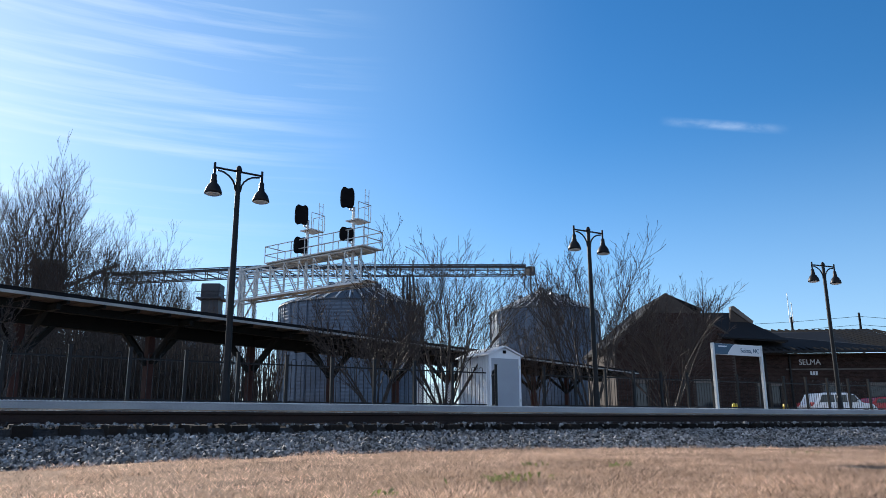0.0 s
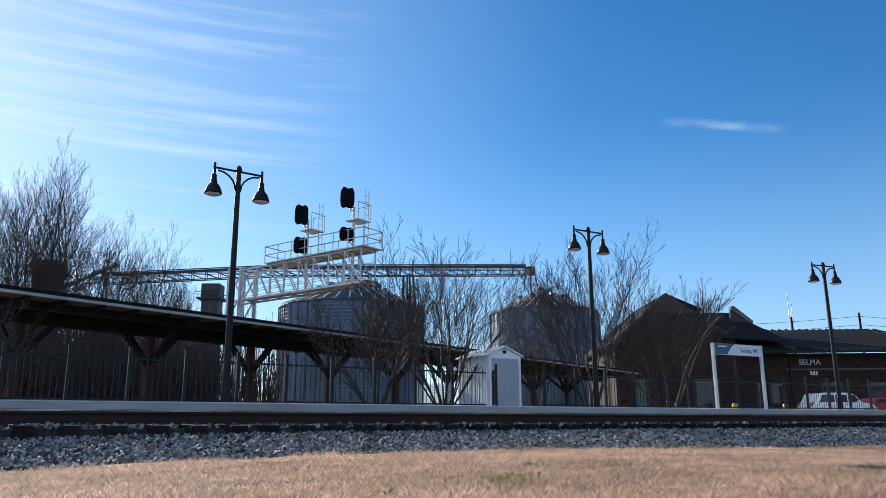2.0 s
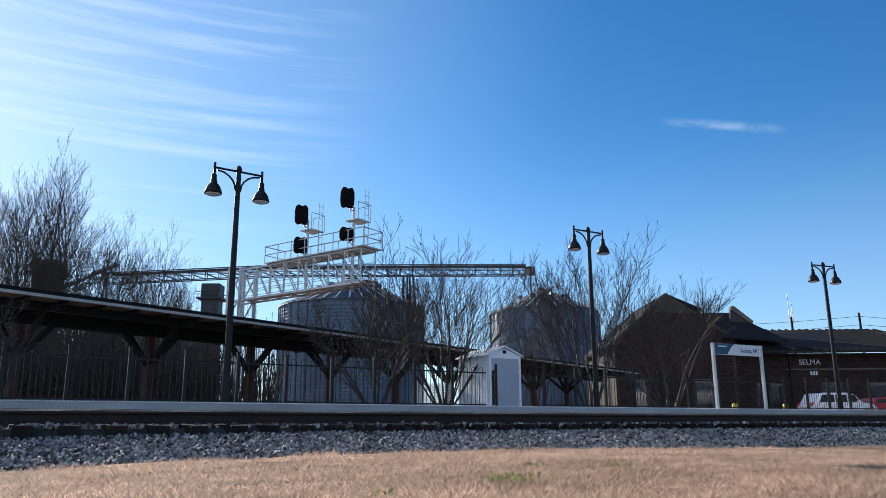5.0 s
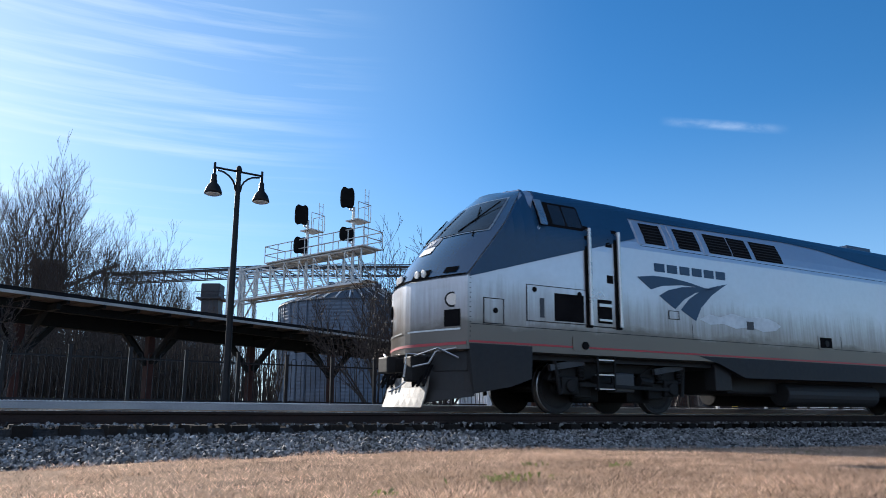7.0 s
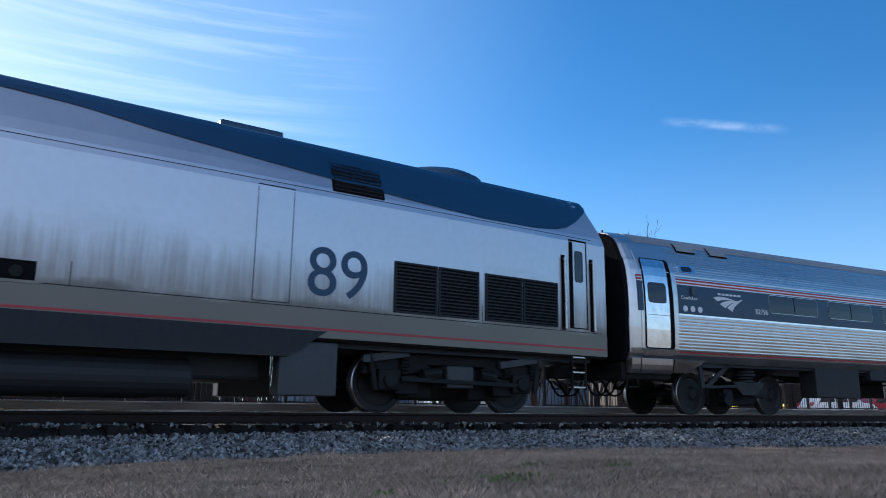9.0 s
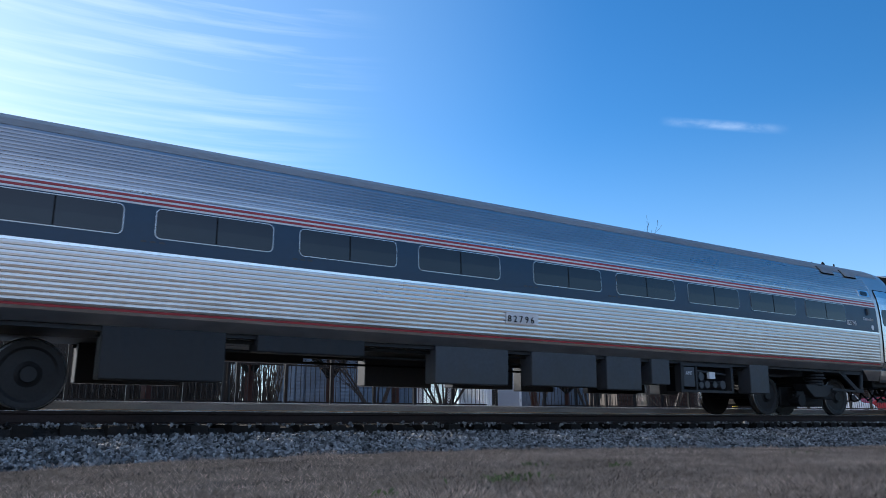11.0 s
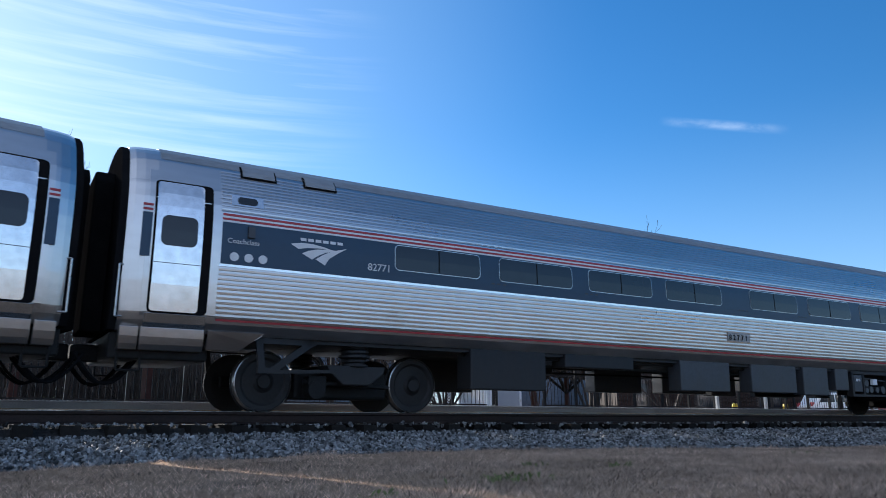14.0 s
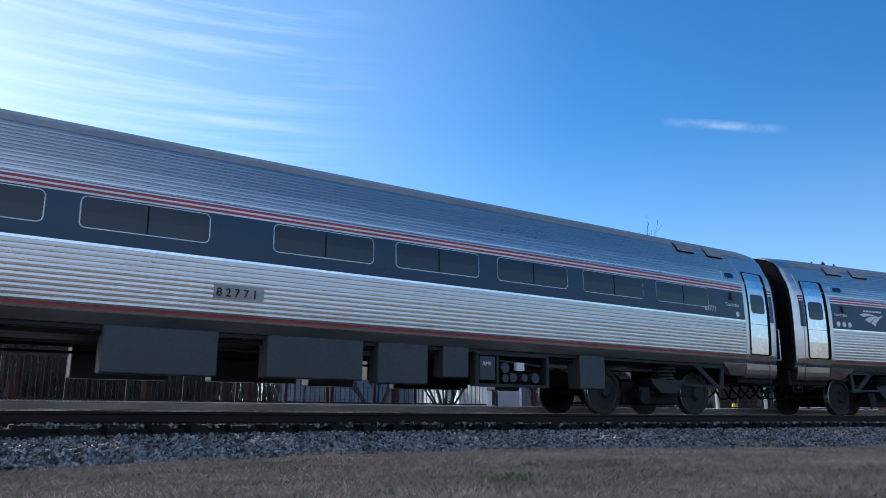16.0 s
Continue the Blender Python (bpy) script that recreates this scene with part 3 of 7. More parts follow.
def locomotive():
    loco = thing("locomotive", pose(0, 0, 0), "silver and dark blue diesel passenger locomotive with dirty lower sides", "locomotive")
    S = LOCO_SIDE
    # body shell: sections from the face to the rear, and the face itself
    prof = []
    fine = [S.len[i] + (S.len[i + 1] - S.len[i]) * k / n for i, n in enumerate((1, 12, 2, 2, 5, 2, 2, 3, 3)) for k in range(n)] + [S.len[-1]]
    half = [S.at(a) for a in fine]
    prof = [(-y, z) for y, z in half] + [(y, z) for y, z in half[::-1][1:]]
    stations = [None, -7.6, -4.0, 0.0, 4.0, 8.0, 10.15, 10.42, 10.55]
    verts, faces, k = [], [], len(prof)
    for st in stations:
        for y, z in prof:
            u = loco_front(z)[0] if st is None else st
            if st == 10.55 and z > 3.3:
                u = 10.55 - 0.28 * (z - 3.3)
            if st == 10.42 and z > 3.3:
                u = 10.42 - 0.22 * (z - 3.3)
            verts.append((u, y, z))
    for i in range(len(stations) - 1):
        faces += [(i * k + j, i * k + j + 1, (i + 1) * k + j + 1, (i + 1) * k + j) for j in range(k - 1)]
    n0, cols = len(verts), 18
    m = len(half)
    last = (len(stations) - 1) * k
    faces.append(tuple(range(last, last + k)))
    for i, (y, z) in enumerate(half):
        for c in range(cols + 1):
            w = -1 + 2 * c / cols
            verts.append((loco_face(z, w), w * y, z))
    faces += [(n0 + i * (cols + 1) + c, n0 + i * (cols + 1) + c + 1, n0 + (i + 1) * (cols + 1) + c + 1, n0 + (i + 1) * (cols + 1) + c) for i in range(m - 1) for c in range(cols)]
    body = put("body", verts, faces, SILVER, loco, "silver painted body with brown road grime")
    bm = bmesh.new()
    bm.from_mesh(body.data)
    bmesh.ops.remove_doubles(bm, verts=bm.verts, dist=0.002)
    bmesh.ops.recalc_face_normals(bm, faces=bm.faces)
    bm.to_mesh(body.data)
    bm.free()

    def seam_box(u0, u1, z0, z1, h, w=0.013, off=0.0145):
        for a, b, c, d in ((u0, u1, z1 - w, z1), (u0, u1, z0, z0 + w), (u0, u0 + w, z0 + w, z1 - w), (u1 - w, u1, z0 + w, z1 - w)):
            panel("panel_seam", S, a, b, c, d, SKIRT, loco, off=off, flanks=(h,), rows=2)

    def face_patch(name, z0, z1, y0, y1, off, material, label="", rows=6, cs=8, skew=0.0, parent=loco):
        bm = bmesh.new()
        grid = []
        for i in range(rows + 1):
            z = z0 + (z1 - z0) * i / rows
            w = S.at(S.arc(z))[0]
            row = []
            for c in range(cs + 1):
                f = c / cs
                a = y0 + (y1 - y0) * f + skew * (z - z0) * (1 if y0 > 0 else -1)
                a = max(-0.995, min(0.995, a))
                row.append(bm.verts.new((loco_face(z, a) - off, a * w, z + off * 0.4)))
            grid.append(row)
        for a, b in zip(grid, grid[1:]):
            for c in range(cs):
                bm.faces.new((a[c], a[c + 1], b[c + 1], b[c]))
        return part(name, bm, material, parent, label, smooth=True)

    # dark blue of the cab: over the slope of the face and back along the sides
    face_patch("cab_front_panel", 2.42, 4.36, -0.995, 0.995, 0.02, NAVY_GLOSS, "glossy blue upper nose", 16, 18)
    for h in (-1, 1):
        bm = bmesh.new()
        us = [-9.62 + 0.24 * i for i in range(17)] + [-5.62]

        def top_of(u):
            return min(4.38, 2.42 + (u + 9.64) * (4.33 - 2.38) / 1.52) if u < -8.14 else 4.38
        skin(bm, S, us, lambda u: min(top_of(u) - 0.01, 2.36 + (u + 9.66) * 0.288), top_of, 0.02, h, 30, 0.004)
        part("cab_side_panel", bm, NAVY, loco, "dark blue cab side")
        us = [-5.61] + [-5.1 + 0.3 * i for i in range(52)] + [10.32]

        def low(u):
            pts = [(-5.62, 4.0), (-5.1, 4.0), (-0.5, 4.08), (0.8, 4.02), (1.96, 3.86), (3.65, 3.70), (5.5, 3.55), (7.42, 3.43), (8.8, 3.44), (9.5, 3.53), (10.0, 3.8), (10.4, 4.12)]
            for a, b in zip(pts, pts[1:]):
                if u <= b[0]:
                    return a[1] + (b[1] - a[1]) * (u - a[0]) / (b[0] - a[0])
            return 4.12
        bm = bmesh.new()
        skin(bm, S, us, low, lambda u: 4.38, 0.012, h, 30, 0.004)
        part("roof_band", bm, NAVY, loco, "dark blue roof band")
    # windshield, its frame and wipers
    for h in (-1, 1):
        a0, a1 = (-0.86, -0.05) if h < 0 else (0.05, 0.86)
        face_patch("windshield_frame", 3.30, 4.09, a0 - 0.025, a1 + 0.025, 0.032, CHROME, "pale windshield surround")
        face_patch("windshield", 3.33, 4.06, a0, a1, 0.04, WINDSHIELD, "large dark sloping windshield pane")
        bm = bmesh.new()
        ys = h * 0.75
        p = [Vector((loco_face(z, ys) - 0.05, ys * 1.45, z + 0.03)) for z in (3.2, 3.6, 3.95)]
        q = [Vector((loco_face(z, ys * 0.6) - 0.05, ys * 0.6 * 1.45, z + 0.03)) for z in (3.35, 3.9)]
        bar(bm, p[0], q[1], 0.012, 6)
        bar(bm, q[0], p[2], 0.014, 6)
        part("wiper", bm, BLACK, loco, "thin black wiper arm")
        # headlight and its dark eyebrow, ditch light, number opening
        face_patch("marker_light_housing", 2.42, 2.58, 0.28 * h - 0.15, 0.28 * h + 0.15, 0.034, BLACK, "slanted black headlight housing")
        for d in (-0.06, 0.06):
            y = (0.28 + d) * h
            bm = bmesh.new()
            spin(bm, [(0.075, 0), (0.085, -0.03), (0.06, -0.035)], 16, "X", (loco_face(2.5, y) - 0.035, y * 1.525, 2.51))
            part("headlight", bm, LENS, loco, "round clear headlight")
        face_patch("nose_light_slot", 2.47, 2.58, 0.74 * h - 0.09, 0.74 * h + 0.09, 0.034, BLACK)
        y = 0.80 * h
        base = Vector((loco_face(1.98, y), y * 1.525, 1.98))
        out = Vector((-0.66, 0.75 * h, 0)).normalized()
        bm = bmesh.new()
        turn = out.to_track_quat("Z", "Y").to_matrix()
        for ra, rb, d0, d1 in ((0.14, 0.14, -0.02, 0.02),):
            bar(bm, base + out * d0, base + out * d1, ra, 20)
        lamp = part("ditch_light", bm, SKIRT, loco, "round ditch light in a dark ring")
        bm = bmesh.new()
        bar(bm, base + out * 0.018, base + out * 0.035, 0.105, 20)
        part("lens", bm, LENS, lamp, "pinkish clear lens")
        face_patch("step_opening", 1.50, 1.80, 0.80 * h - 0.11, 0.80 * h + 0.11, 0.010, BLACK, "black recess in the nose")
        face_patch("nose_trim", 1.43, 1.46, 0.50 * h - 0.42, 0.50 * h + 0.42, 0.02, CHROME, "riveted metal strip", 1, 8)
    face_patch("nose_emblem", 2.98, 3.12, -0.16, 0.16, 0.034, WHITE, "white emblem bar", 1, 4)
    face_patch("number_field", 3.14, 3.34, -0.17, 0.17, 0.030, NAVY, "dark blue number field", 2, 4)
    text_part("nose_number", "89", 0.24, WHITE, loco, pose(loco_face(3.17, 0) - 0.050, 0.13, 3.17, 52, 0, -90), "white nose number 89")
    face_patch("nose_red_stripe", 1.17, 1.22, -0.99, 0.99, 0.012, RED, "thin red stripe", 1, 14)
    face_patch("nose_edge_line", 2.385, 2.425, -0.99, 0.99, 0.03, BLACK, "", 1, 18)
    # rivet rows behind the nose edge
    for i in range(13):
        bm = bmesh.new()
        bar(bm, (-9.60, -1.52, 1.32 + 0.085 * i), (-9.60, -1.534, 1.32 + 0.085 * i), 0.011, 6)
        part("rivet", bm, GREEBLE, loco)
    # side fittings
    for h in (-1, 1):
        panel("cab_window_frame", S, -8.05, -6.98, 3.50, 4.04, BLACK, loco, off=0.026, flanks=(h,), r=0.05)
        panel("cab_window", S, -7.72, -7.42, 3.55, 3.99, GLASS, loco, "dark cab side window", off=0.034, flanks=(h,), r=0.03)
        panel("cab_window", S, -7.38, -7.02, 3.55, 3.99, GLASS, loco, "dark cab side window", off=0.034, flanks=(h,), r=0.03)
        panel("wind_deflector", S, -8.06, -7.90, 3.48, 4.02, CHROME, loco, "narrow mirror beside the cab window", off=0.09, flanks=(h,), r=0.02)
        door = panel("cab_door", S, -6.83, -6.27, 1.66, 3.62, SILVER, loco, "silver cab door between tall grab rails", off=0.012, flanks=(h,), rows=8)
        panel("door_step", S, -6.72, -6.36, 1.72, 2.18, BLACK, door, "recessed step opening", off=0.018, flanks=(h,))
        panel("step_tread", S, -6.70, -6.38, 2.04, 2.10, CHROME, door, off=0.05, flanks=(h,), inset=0.05)
        panel("step_tread", S, -6.70, -6.38, 1.76, 1.80, CHROME, door, off=0.05, flanks=(h,), inset=0.05)
        for z in (2.52, 3.25):
            panel("hinge_pocket", S, -6.46, -6.30, z, z + 0.16, BLACK, door, off=0.018, flanks=(h,))
        for u in (-6.93, -6.18):
            bm = bmesh.new()
            bar(bm, (u, h * 1.60, 1.66), (u, h * 1.60, 3.56), 0.042, 10)
            for z in (1.68, 2.6, 3.54):
                bar(bm, (u, h * 1.50, z), (u, h * 1.60, z), 0.02, 6)
            part("grab_rail", bm, CHROME, loco, "tall vertical stainless grab rail")
            panel("rail_recess", S, u - 0.07, u + 0.07, 1.62, 3.62, BLACK, loco, off=0.024, flanks=(h,), rows=8)
        bm = bmesh.new()
        for u in (-6.72, -6.30):
            beam(bm, (u, h * 1.48, 0.44), (u, h * 1.48, 1.5), 0.03, 0.05)
        lad = part("ladder", bm, GREEBLE, loco, "steel boarding ladder")
        for z in (0.47, 0.74, 1.02, 1.30, 1.47):
            bm = bmesh.new()
            box(bm, -6.71, -6.31, h * 1.44 - 0.06, h * 1.44 + 0.06, z - 0.012, z + 0.012)
            part("rung", bm, CHROME, lad)
        # screens, hatches and louvres
        panel("battery_hatch", S, -8.40, -6.98, 1.66, 2.34, SILVER, loco, off=0.008, flanks=(h,))
        scr = panel("air_screen", S, -7.76, -7.06, 1.70, 2.22, BLACK, loco, "black mesh air screen", off=0.014, flanks=(h,))
        panel("small_vent", S, -8.10, -8.00, 1.74, 2.10, UNDER, loco, off=0.014, flanks=(h,))
        for u, z in ((-8.22, 2.25), (-7.16, 2.24), (-9.08, 1.80)):
            bm = bmesh.new()
            bar(bm, (u, h * 1.52, z), (u, h * 1.545, z), 0.05, 14)
            part("latch", bm, BLACK, loco, "round black latch")
        panel("nose_hatch", S, -9.33, -8.90, 1.56, 2.02, SILVER, loco, off=0.006, flanks=(h,))
        panel("access_plate", S, -7.35, -6.95, 1.17, 1.42, SILVER, loco, "grey square cover plate", off=0.012, flanks=(h,))
        bm = bmesh.new()
        bar(bm, (-7.05, h * 1.535, 1.27), (-7.05, h * 1.56, 1.27), 0.075, 12)
        part("plug_socket", bm, BLACK, loco, "round dark socket")
        seam_box(-9.33, -8.90, 1.56, 2.02, h)
        seam_box(-8.40, -6.98, 1.66, 2.34, h)
        seam_box(-4.82, -4.52, 1.92, 2.10, h)
        seam_box(-6.86, -6.24, 1.64, 3.64, h, 0.018)
        panel("sill_seam", S, -9.6, 10.4, 1.535, 1.547, SKIRT, loco, off=0.004, flanks=(h,), rows=1)
        panel("wide_seam", S, -5.5, 10.2, 3.385, 3.395, SKIRT, loco, off=0.003, flanks=(h,), rows=1)
        for k, (u, wide_) in enumerate(((-4.15, 0.012), (0.9, 0.012), (7.45, 0.012))):
            panel("upright_seam", S, u, u + wide_, 1.55, 1.85, SKIRT, loco, off=0.003, flanks=(h,), rows=1)
        for a, b in ((-5.34, -4.77), (-4.42, -3.72), (-3.44, -2.72), (-2.68, -2.08), (-1.92, -0.98)):
            v = panel("engine_vent", S, a, b, 3.46, 3.93, BLACK, loco, "dark louvred engine room vent", off=0.008, flanks=(h,), rows=6)
            for i in range(6):
                z = 3.49 + 0.072 * i
                panel("slat", S, a + 0.02, b - 0.02, z, z + 0.022, GREEBLE, v, off=0.013, flanks=(h,), rows=1, inset=0.012)
        for u in (-5.55, -4.70, -4.52, -3.62):
            panel("riveted_post", S, u, u + 0.13, 3.42, 3.97, SILVER, loco, off=0.014, flanks=(h,), rows=6)
        v = panel("roof_vent", S, 4.50, 5.44, 3.42, 3.96, BLACK, loco, "dark upper side vent", off=0.012, flanks=(h,), rows=6)
        for i in range(7):
            panel("slat", S, 4.53, 5.41, 3.45 + 0.07 * i, 3.47 + 0.07 * i, GREEBLE, v, off=0.02, flanks=(h,), rows=1, inset=0.012)
        for a, b in ((5.65, 6.49), (6.52, 7.37), (7.52, 8.36), (8.39, 9.24)):
            v = panel("radiator_louvre", S, a, b, 1.60, 2.42, BLACK, loco, "large black radiator louvre", off=0.010, flanks=(h,))
            for i in range(13):
                panel("slat", S, a + 0.03, b - 0.03, 1.64 + 0.059 * i, 1.662 + 0.059 * i, SKIRT, v, off=0.022, flanks=(h,), rows=1, inset=0.014)
            panel("louvre_frame", S, a, b, 2.40, 2.43, SKIRT, v, off=0.024, flanks=(h,), rows=1)
            panel("louvre_frame", S, a, b, 1.59, 1.62, SKIRT, v, off=0.024, flanks=(h,), rows=1)
            panel("louvre_frame", S, a, a + 0.03, 1.62, 2.40, SKIRT, v, off=0.024, flanks=(h,), rows=1)
            panel("louvre_frame", S, b - 0.03, b, 1.62, 2.40, SKIRT, v, off=0.024, flanks=(h,), rows=1)
        # thin outlines of the engine room door
        for a, b, c, d in ((3.28, 3.86, 3.31, 3.325), (3.28, 3.86, 1.57, 1.585), (3.28, 3.292, 1.57, 3.325), (3.848, 3.86, 1.57, 3.325)):
            panel("door_seam", S, a, b, c, d, SKIRT, loco, off=0.004, flanks=(h,), rows=2)
        rd = panel("rear_door", S, 9.56, 10.04, 1.60, 3.34, BLACK, loco, "open dark rear doorway", off=0.006, flanks=(h,), rows=4)
        panel("door_leaf", S, 9.66, 10.0, 1.62, 3.30, SILVER, rd, "grey steel inner door", off=0.010, flanks=(h,), rows=4)
        panel("door_window", S, 9.70, 9.92, 2.50, 3.12, GLASS, rd, "small dark door window", r=0.06, off=0.018, flanks=(h,))
        for u in (9.40, 10.16):
            bm = bmesh.new()
            bar(bm, (u, h * 1.59, 1.58), (u, h * 1.59, 2.95), 0.025, 10)
            for z in (1.6, 2.93):
                bar(bm, (u, h * 1.50, z), (u, h * 1.59, z), 0.018, 6)
            part("grab_rail", bm, CHROME, loco, "vertical stainless grab rail")
            panel("rail_recess", S, u - 0.05, u + 0.05, 1.56, 3.0, BLACK, loco, off=0.006, flanks=(h,), rows=4)
        bm = bmesh.new()
        for u in (9.62, 9.97):
            beam(bm, (u, h * 1.48, 0.45), (u, h * 1.48, 1.45), 0.03, 0.05)
        lad = part("ladder", bm, GREEBLE, loco, "steel boarding ladder")
        for z in (0.5, 0.78, 1.06, 1.34):
            bm = bmesh.new()
            box(bm, 9.63, 9.96, h * 1.44 - 0.06, h * 1.44 + 0.06, z - 0.012, z + 0.012)
            part("rung", bm, CHROME, lad)
        pk = panel("fuel_filler", S, 0.02, 0.60, 1.52, 1.84, SILVER, loco, "recessed fuel filler with a round cap", off=0.012, flanks=(h,))
        panel("filler_recess", S, 0.08, 0.52, 1.56, 1.80, BLACK, pk, off=0.018, flanks=(h,))
        bm = bmesh.new()
        bar(bm, (0.3, h * 1.52, 1.66), (0.3, h * 1.57, 1.66), 0.075, 14)
        part("filler_cap", bm, GREEBLE, pk)
        panel("wall_plate", S, -4.82, -4.52, 1.92, 2.10, SILVER, loco, off=0.007, flanks=(h,))
        panel("wall_plate", S, -2.45, -2.22, 1.84, 2.02, UNDER, loco, off=0.007, flanks=(h,))
        panel("red_stripe", S, -9.62, 10.5, 1.215, 1.250, RED, loco, "thin red sill stripe", off=0.007, flanks=(h,), rows=1)
    # sweeping emblem and lettering bar, one side
    for tops, bots in (
        ([(-5.64, 2.73), (-5.2, 2.79), (-4.7, 2.79), (-4.2, 2.74), (-3.72, 2.66)], [(-5.64, 2.725), (-5.28, 2.50), (-4.95, 2.60), (-4.4, 2.66), (-3.72, 2.655)]),
        ([(-5.05, 2.39), (-4.8, 2.52), (-4.4, 2.62), (-4.0, 2.655), (-3.4, 2.66)], [(-5.05, 2.385), (-4.62, 2.14), (-4.35, 2.36), (-4.0, 2.53), (-3.4, 2.655)]),
        ([(-4.45, 2.14), (-4.2, 2.38), (-3.9, 2.55), (-3.5, 2.69), (-3.02, 2.80)], [(-4.45, 2.135), (-4.03, 1.93), (-3.85, 2.22), (-3.5, 2.52), (-3.02, 2.795)]),
    ):
        shape_panel("emblem_sweep", S, tops, bots, NAVY, loco, "dark blue sweeping emblem stripe")
    for i in range(6):
        u = -5.16 + 0.365 * i
        panel("lettering_bar", S, u, u + 0.29, 2.885, 3.06, NAVY, loco, "plain dark block in place of lettering", off=0.008)
    # pale overpainted strip along the side
    shape_panel("repaint_patch", S, [(-3.9, 1.98), (-3.6, 2.10), (-3.3, 2.06), (-2.9, 2.16), (-2.5, 2.10), (-2.1, 2.14), (-1.7, 2.12), (-1.45, 2.06), (-1.3, 1.98)], [(-3.9, 1.97), (-3.6, 1.88), (-3.2, 1.92), (-2.8, 1.84), (-2.3, 1.90), (-1.9, 1.82), (-1.5, 1.86), (-1.3, 1.97)], PATCH, loco, "pale overpainted patch", off=0.004)
    text_part("fleet_number", "89", 1.09, NAVY, loco, pose(4.10, -1.532, 1.74, 90, 0, 0), "dark blue fleet number 89")
    # roof fittings
    for u0, u1, w, z0, z1, nm in ((2.9, 3.95, 0.7, 4.30, 4.52, "roof_hatch"), (-8.0, -7.6, 0.35, 4.36, 4.48, "horn_mount"), (-5.9, -5.5, 0.3, 4.36, 4.46, "antenna_mount")):
        bm = bmesh.new()
        box(bm, u0, u1, -w, w, z0, z1)
        part(nm, bm, NAVY if nm == "roof_hatch" else BLACK, loco, bevel=0.03)
    bm = bmesh.new()
    spin(bm, [(0.98, 4.28), (0.96, 4.44), (0.80, 4.53), (0.05, 4.56)], 28, "Z", (7.4, 0, 0))
    part("fan_cowl", bm, NAVY, loco, "round radiator fan cowl", smooth=False)
    # skirts, tank and pilot
    for h in (-1, 1):
        bm = bmesh.new()
        prism(bm, [(-9.62, 1.20), (-8.28, 1.20), (-8.30, 0.62), (-8.75, 0.47), (-9.52, 0.34)], "y", h * 1.530, h * 1.40)
        part("skirt_panel", bm, SKIRT, loco, "charcoal front skirt")
        bm = bmesh.new()
        prism(bm, [(-4.0, 1.20), (4.5, 1.20), (3.85, 0.80), (-2.6, 0.78), (-3.4, 1.06)], "y", h * 1.530, h * 1.38)
        part("skirt_panel", bm, SKIRT, loco, "charcoal middle skirt")
        bm = bmesh.new()
        bar(bm, (-0.9, h * 1.05, 0.46), (2.6, h * 1.05, 0.46), 0.27, 20)
        part("air_tank", bm, SKIRT, loco, "long round tank", bevel=0.03)
        bm = bmesh.new()
        box(bm, 3.78, 4.72, h * 1.2, h * 1.46, 0.24, 1.04)
        part("equipment_box", bm, UNDER, loco, "grey equipment box", bevel=0.02)
        bm = bmesh.new()
        box(bm, -3.4, -2.9, h * 1.1, h * 1.4, 0.5, 1.1)
        part("equipment_box", bm, SKIRT, loco, bevel=0.02)
        bm = bmesh.new()
        bar(bm, (-9.7, h * 1.3, 0.95), (-10.0, h * 1.1, 1.12), 0.018, 6)
        bar(bm, (-10.0, h * 1.1, 1.12), (-10.2, h * 0.6, 1.0), 0.018, 6)
        part("uncoupling_lever", bm, CHROME, loco)
    bm = bmesh.new()
    box(bm, -8.3, 10.3, -1.30, 1.30, 0.98, 1.22)
    part("underframe", bm, SKIRT, loco)
    bm = bmesh.new()
    box(bm, -2.6, 3.7, -1.0, 1.0, 0.45, 1.1)
    part("fuel_tank", bm, SKIRT, loco, bevel=0.06)
    # front plate below the nose, and the plough
    bm = bmesh.new()
    prism(bm, [(-9.60, -1.42), (-9.9, -0.8), (-9.96, 0.0), (-9.9, 0.8), (-9.60, 1.42), (-9.3, 1.42), (-9.3, -1.42)], "z", 0.72, 1.24)
    part("buffer_beam", bm, SKIRT, loco, bevel=0.02)
    for h in (-1, 1):
        bm = bmesh.new()
        prev = None
        for z, du in ((0.16, -0.10), (0.40, -0.02), (0.75, 0.05), (1.12, 0.08)):
            row = [bm.verts.new((-9.50 + (du - 0.52) * (k / 6) ** 0.8, h * (1.50 - 0.92 * k / 6), z + 0.14 * (1 - k / 6) * (1 if z < 0.3 else 0))) for k in range(7)]
            if prev:
                for k in range(6):
                    bm.faces.new((prev[k], prev[k + 1], row[k + 1], row[k]))
            prev = row
        pl = part("pilot_plate", bm, SKIRT, loco, "dark angled pilot plate")
        sol = pl.modifiers.new("thick", "SOLIDIFY")
        sol.thickness = 0.03
    scuffed = mat("scuffed_plough_paint", (0.36, 0.33, 0.29), (0.10, 0.09, 0.08), rough=0.6, big=3.0, fine=16, bump=0.1, amount=0.35)
    bm = bmesh.new()
    prev = None
    for z, du in ((0.10, -0.30), (0.26, -0.18), (0.44, -0.08), (0.64, -0.02)):
        row = [bm.verts.new((-10.02 + du * (1 - 0.5 * abs(k) / 4), 0.20 * k, z)) for k in range(-4, 5)]
        if prev:
            for k in range(8):
                bm.faces.new((prev[k], prev[k + 1], row[k + 1], row[k]))
        prev = row
    plow = part("pilot_plough", bm, scuffed, loco, "scuffed bare-metal plough tip")
    sol = plow.modifiers.new("thick", "SOLIDIFY")
    sol.thickness = 0.03
    bm = bmesh.new()
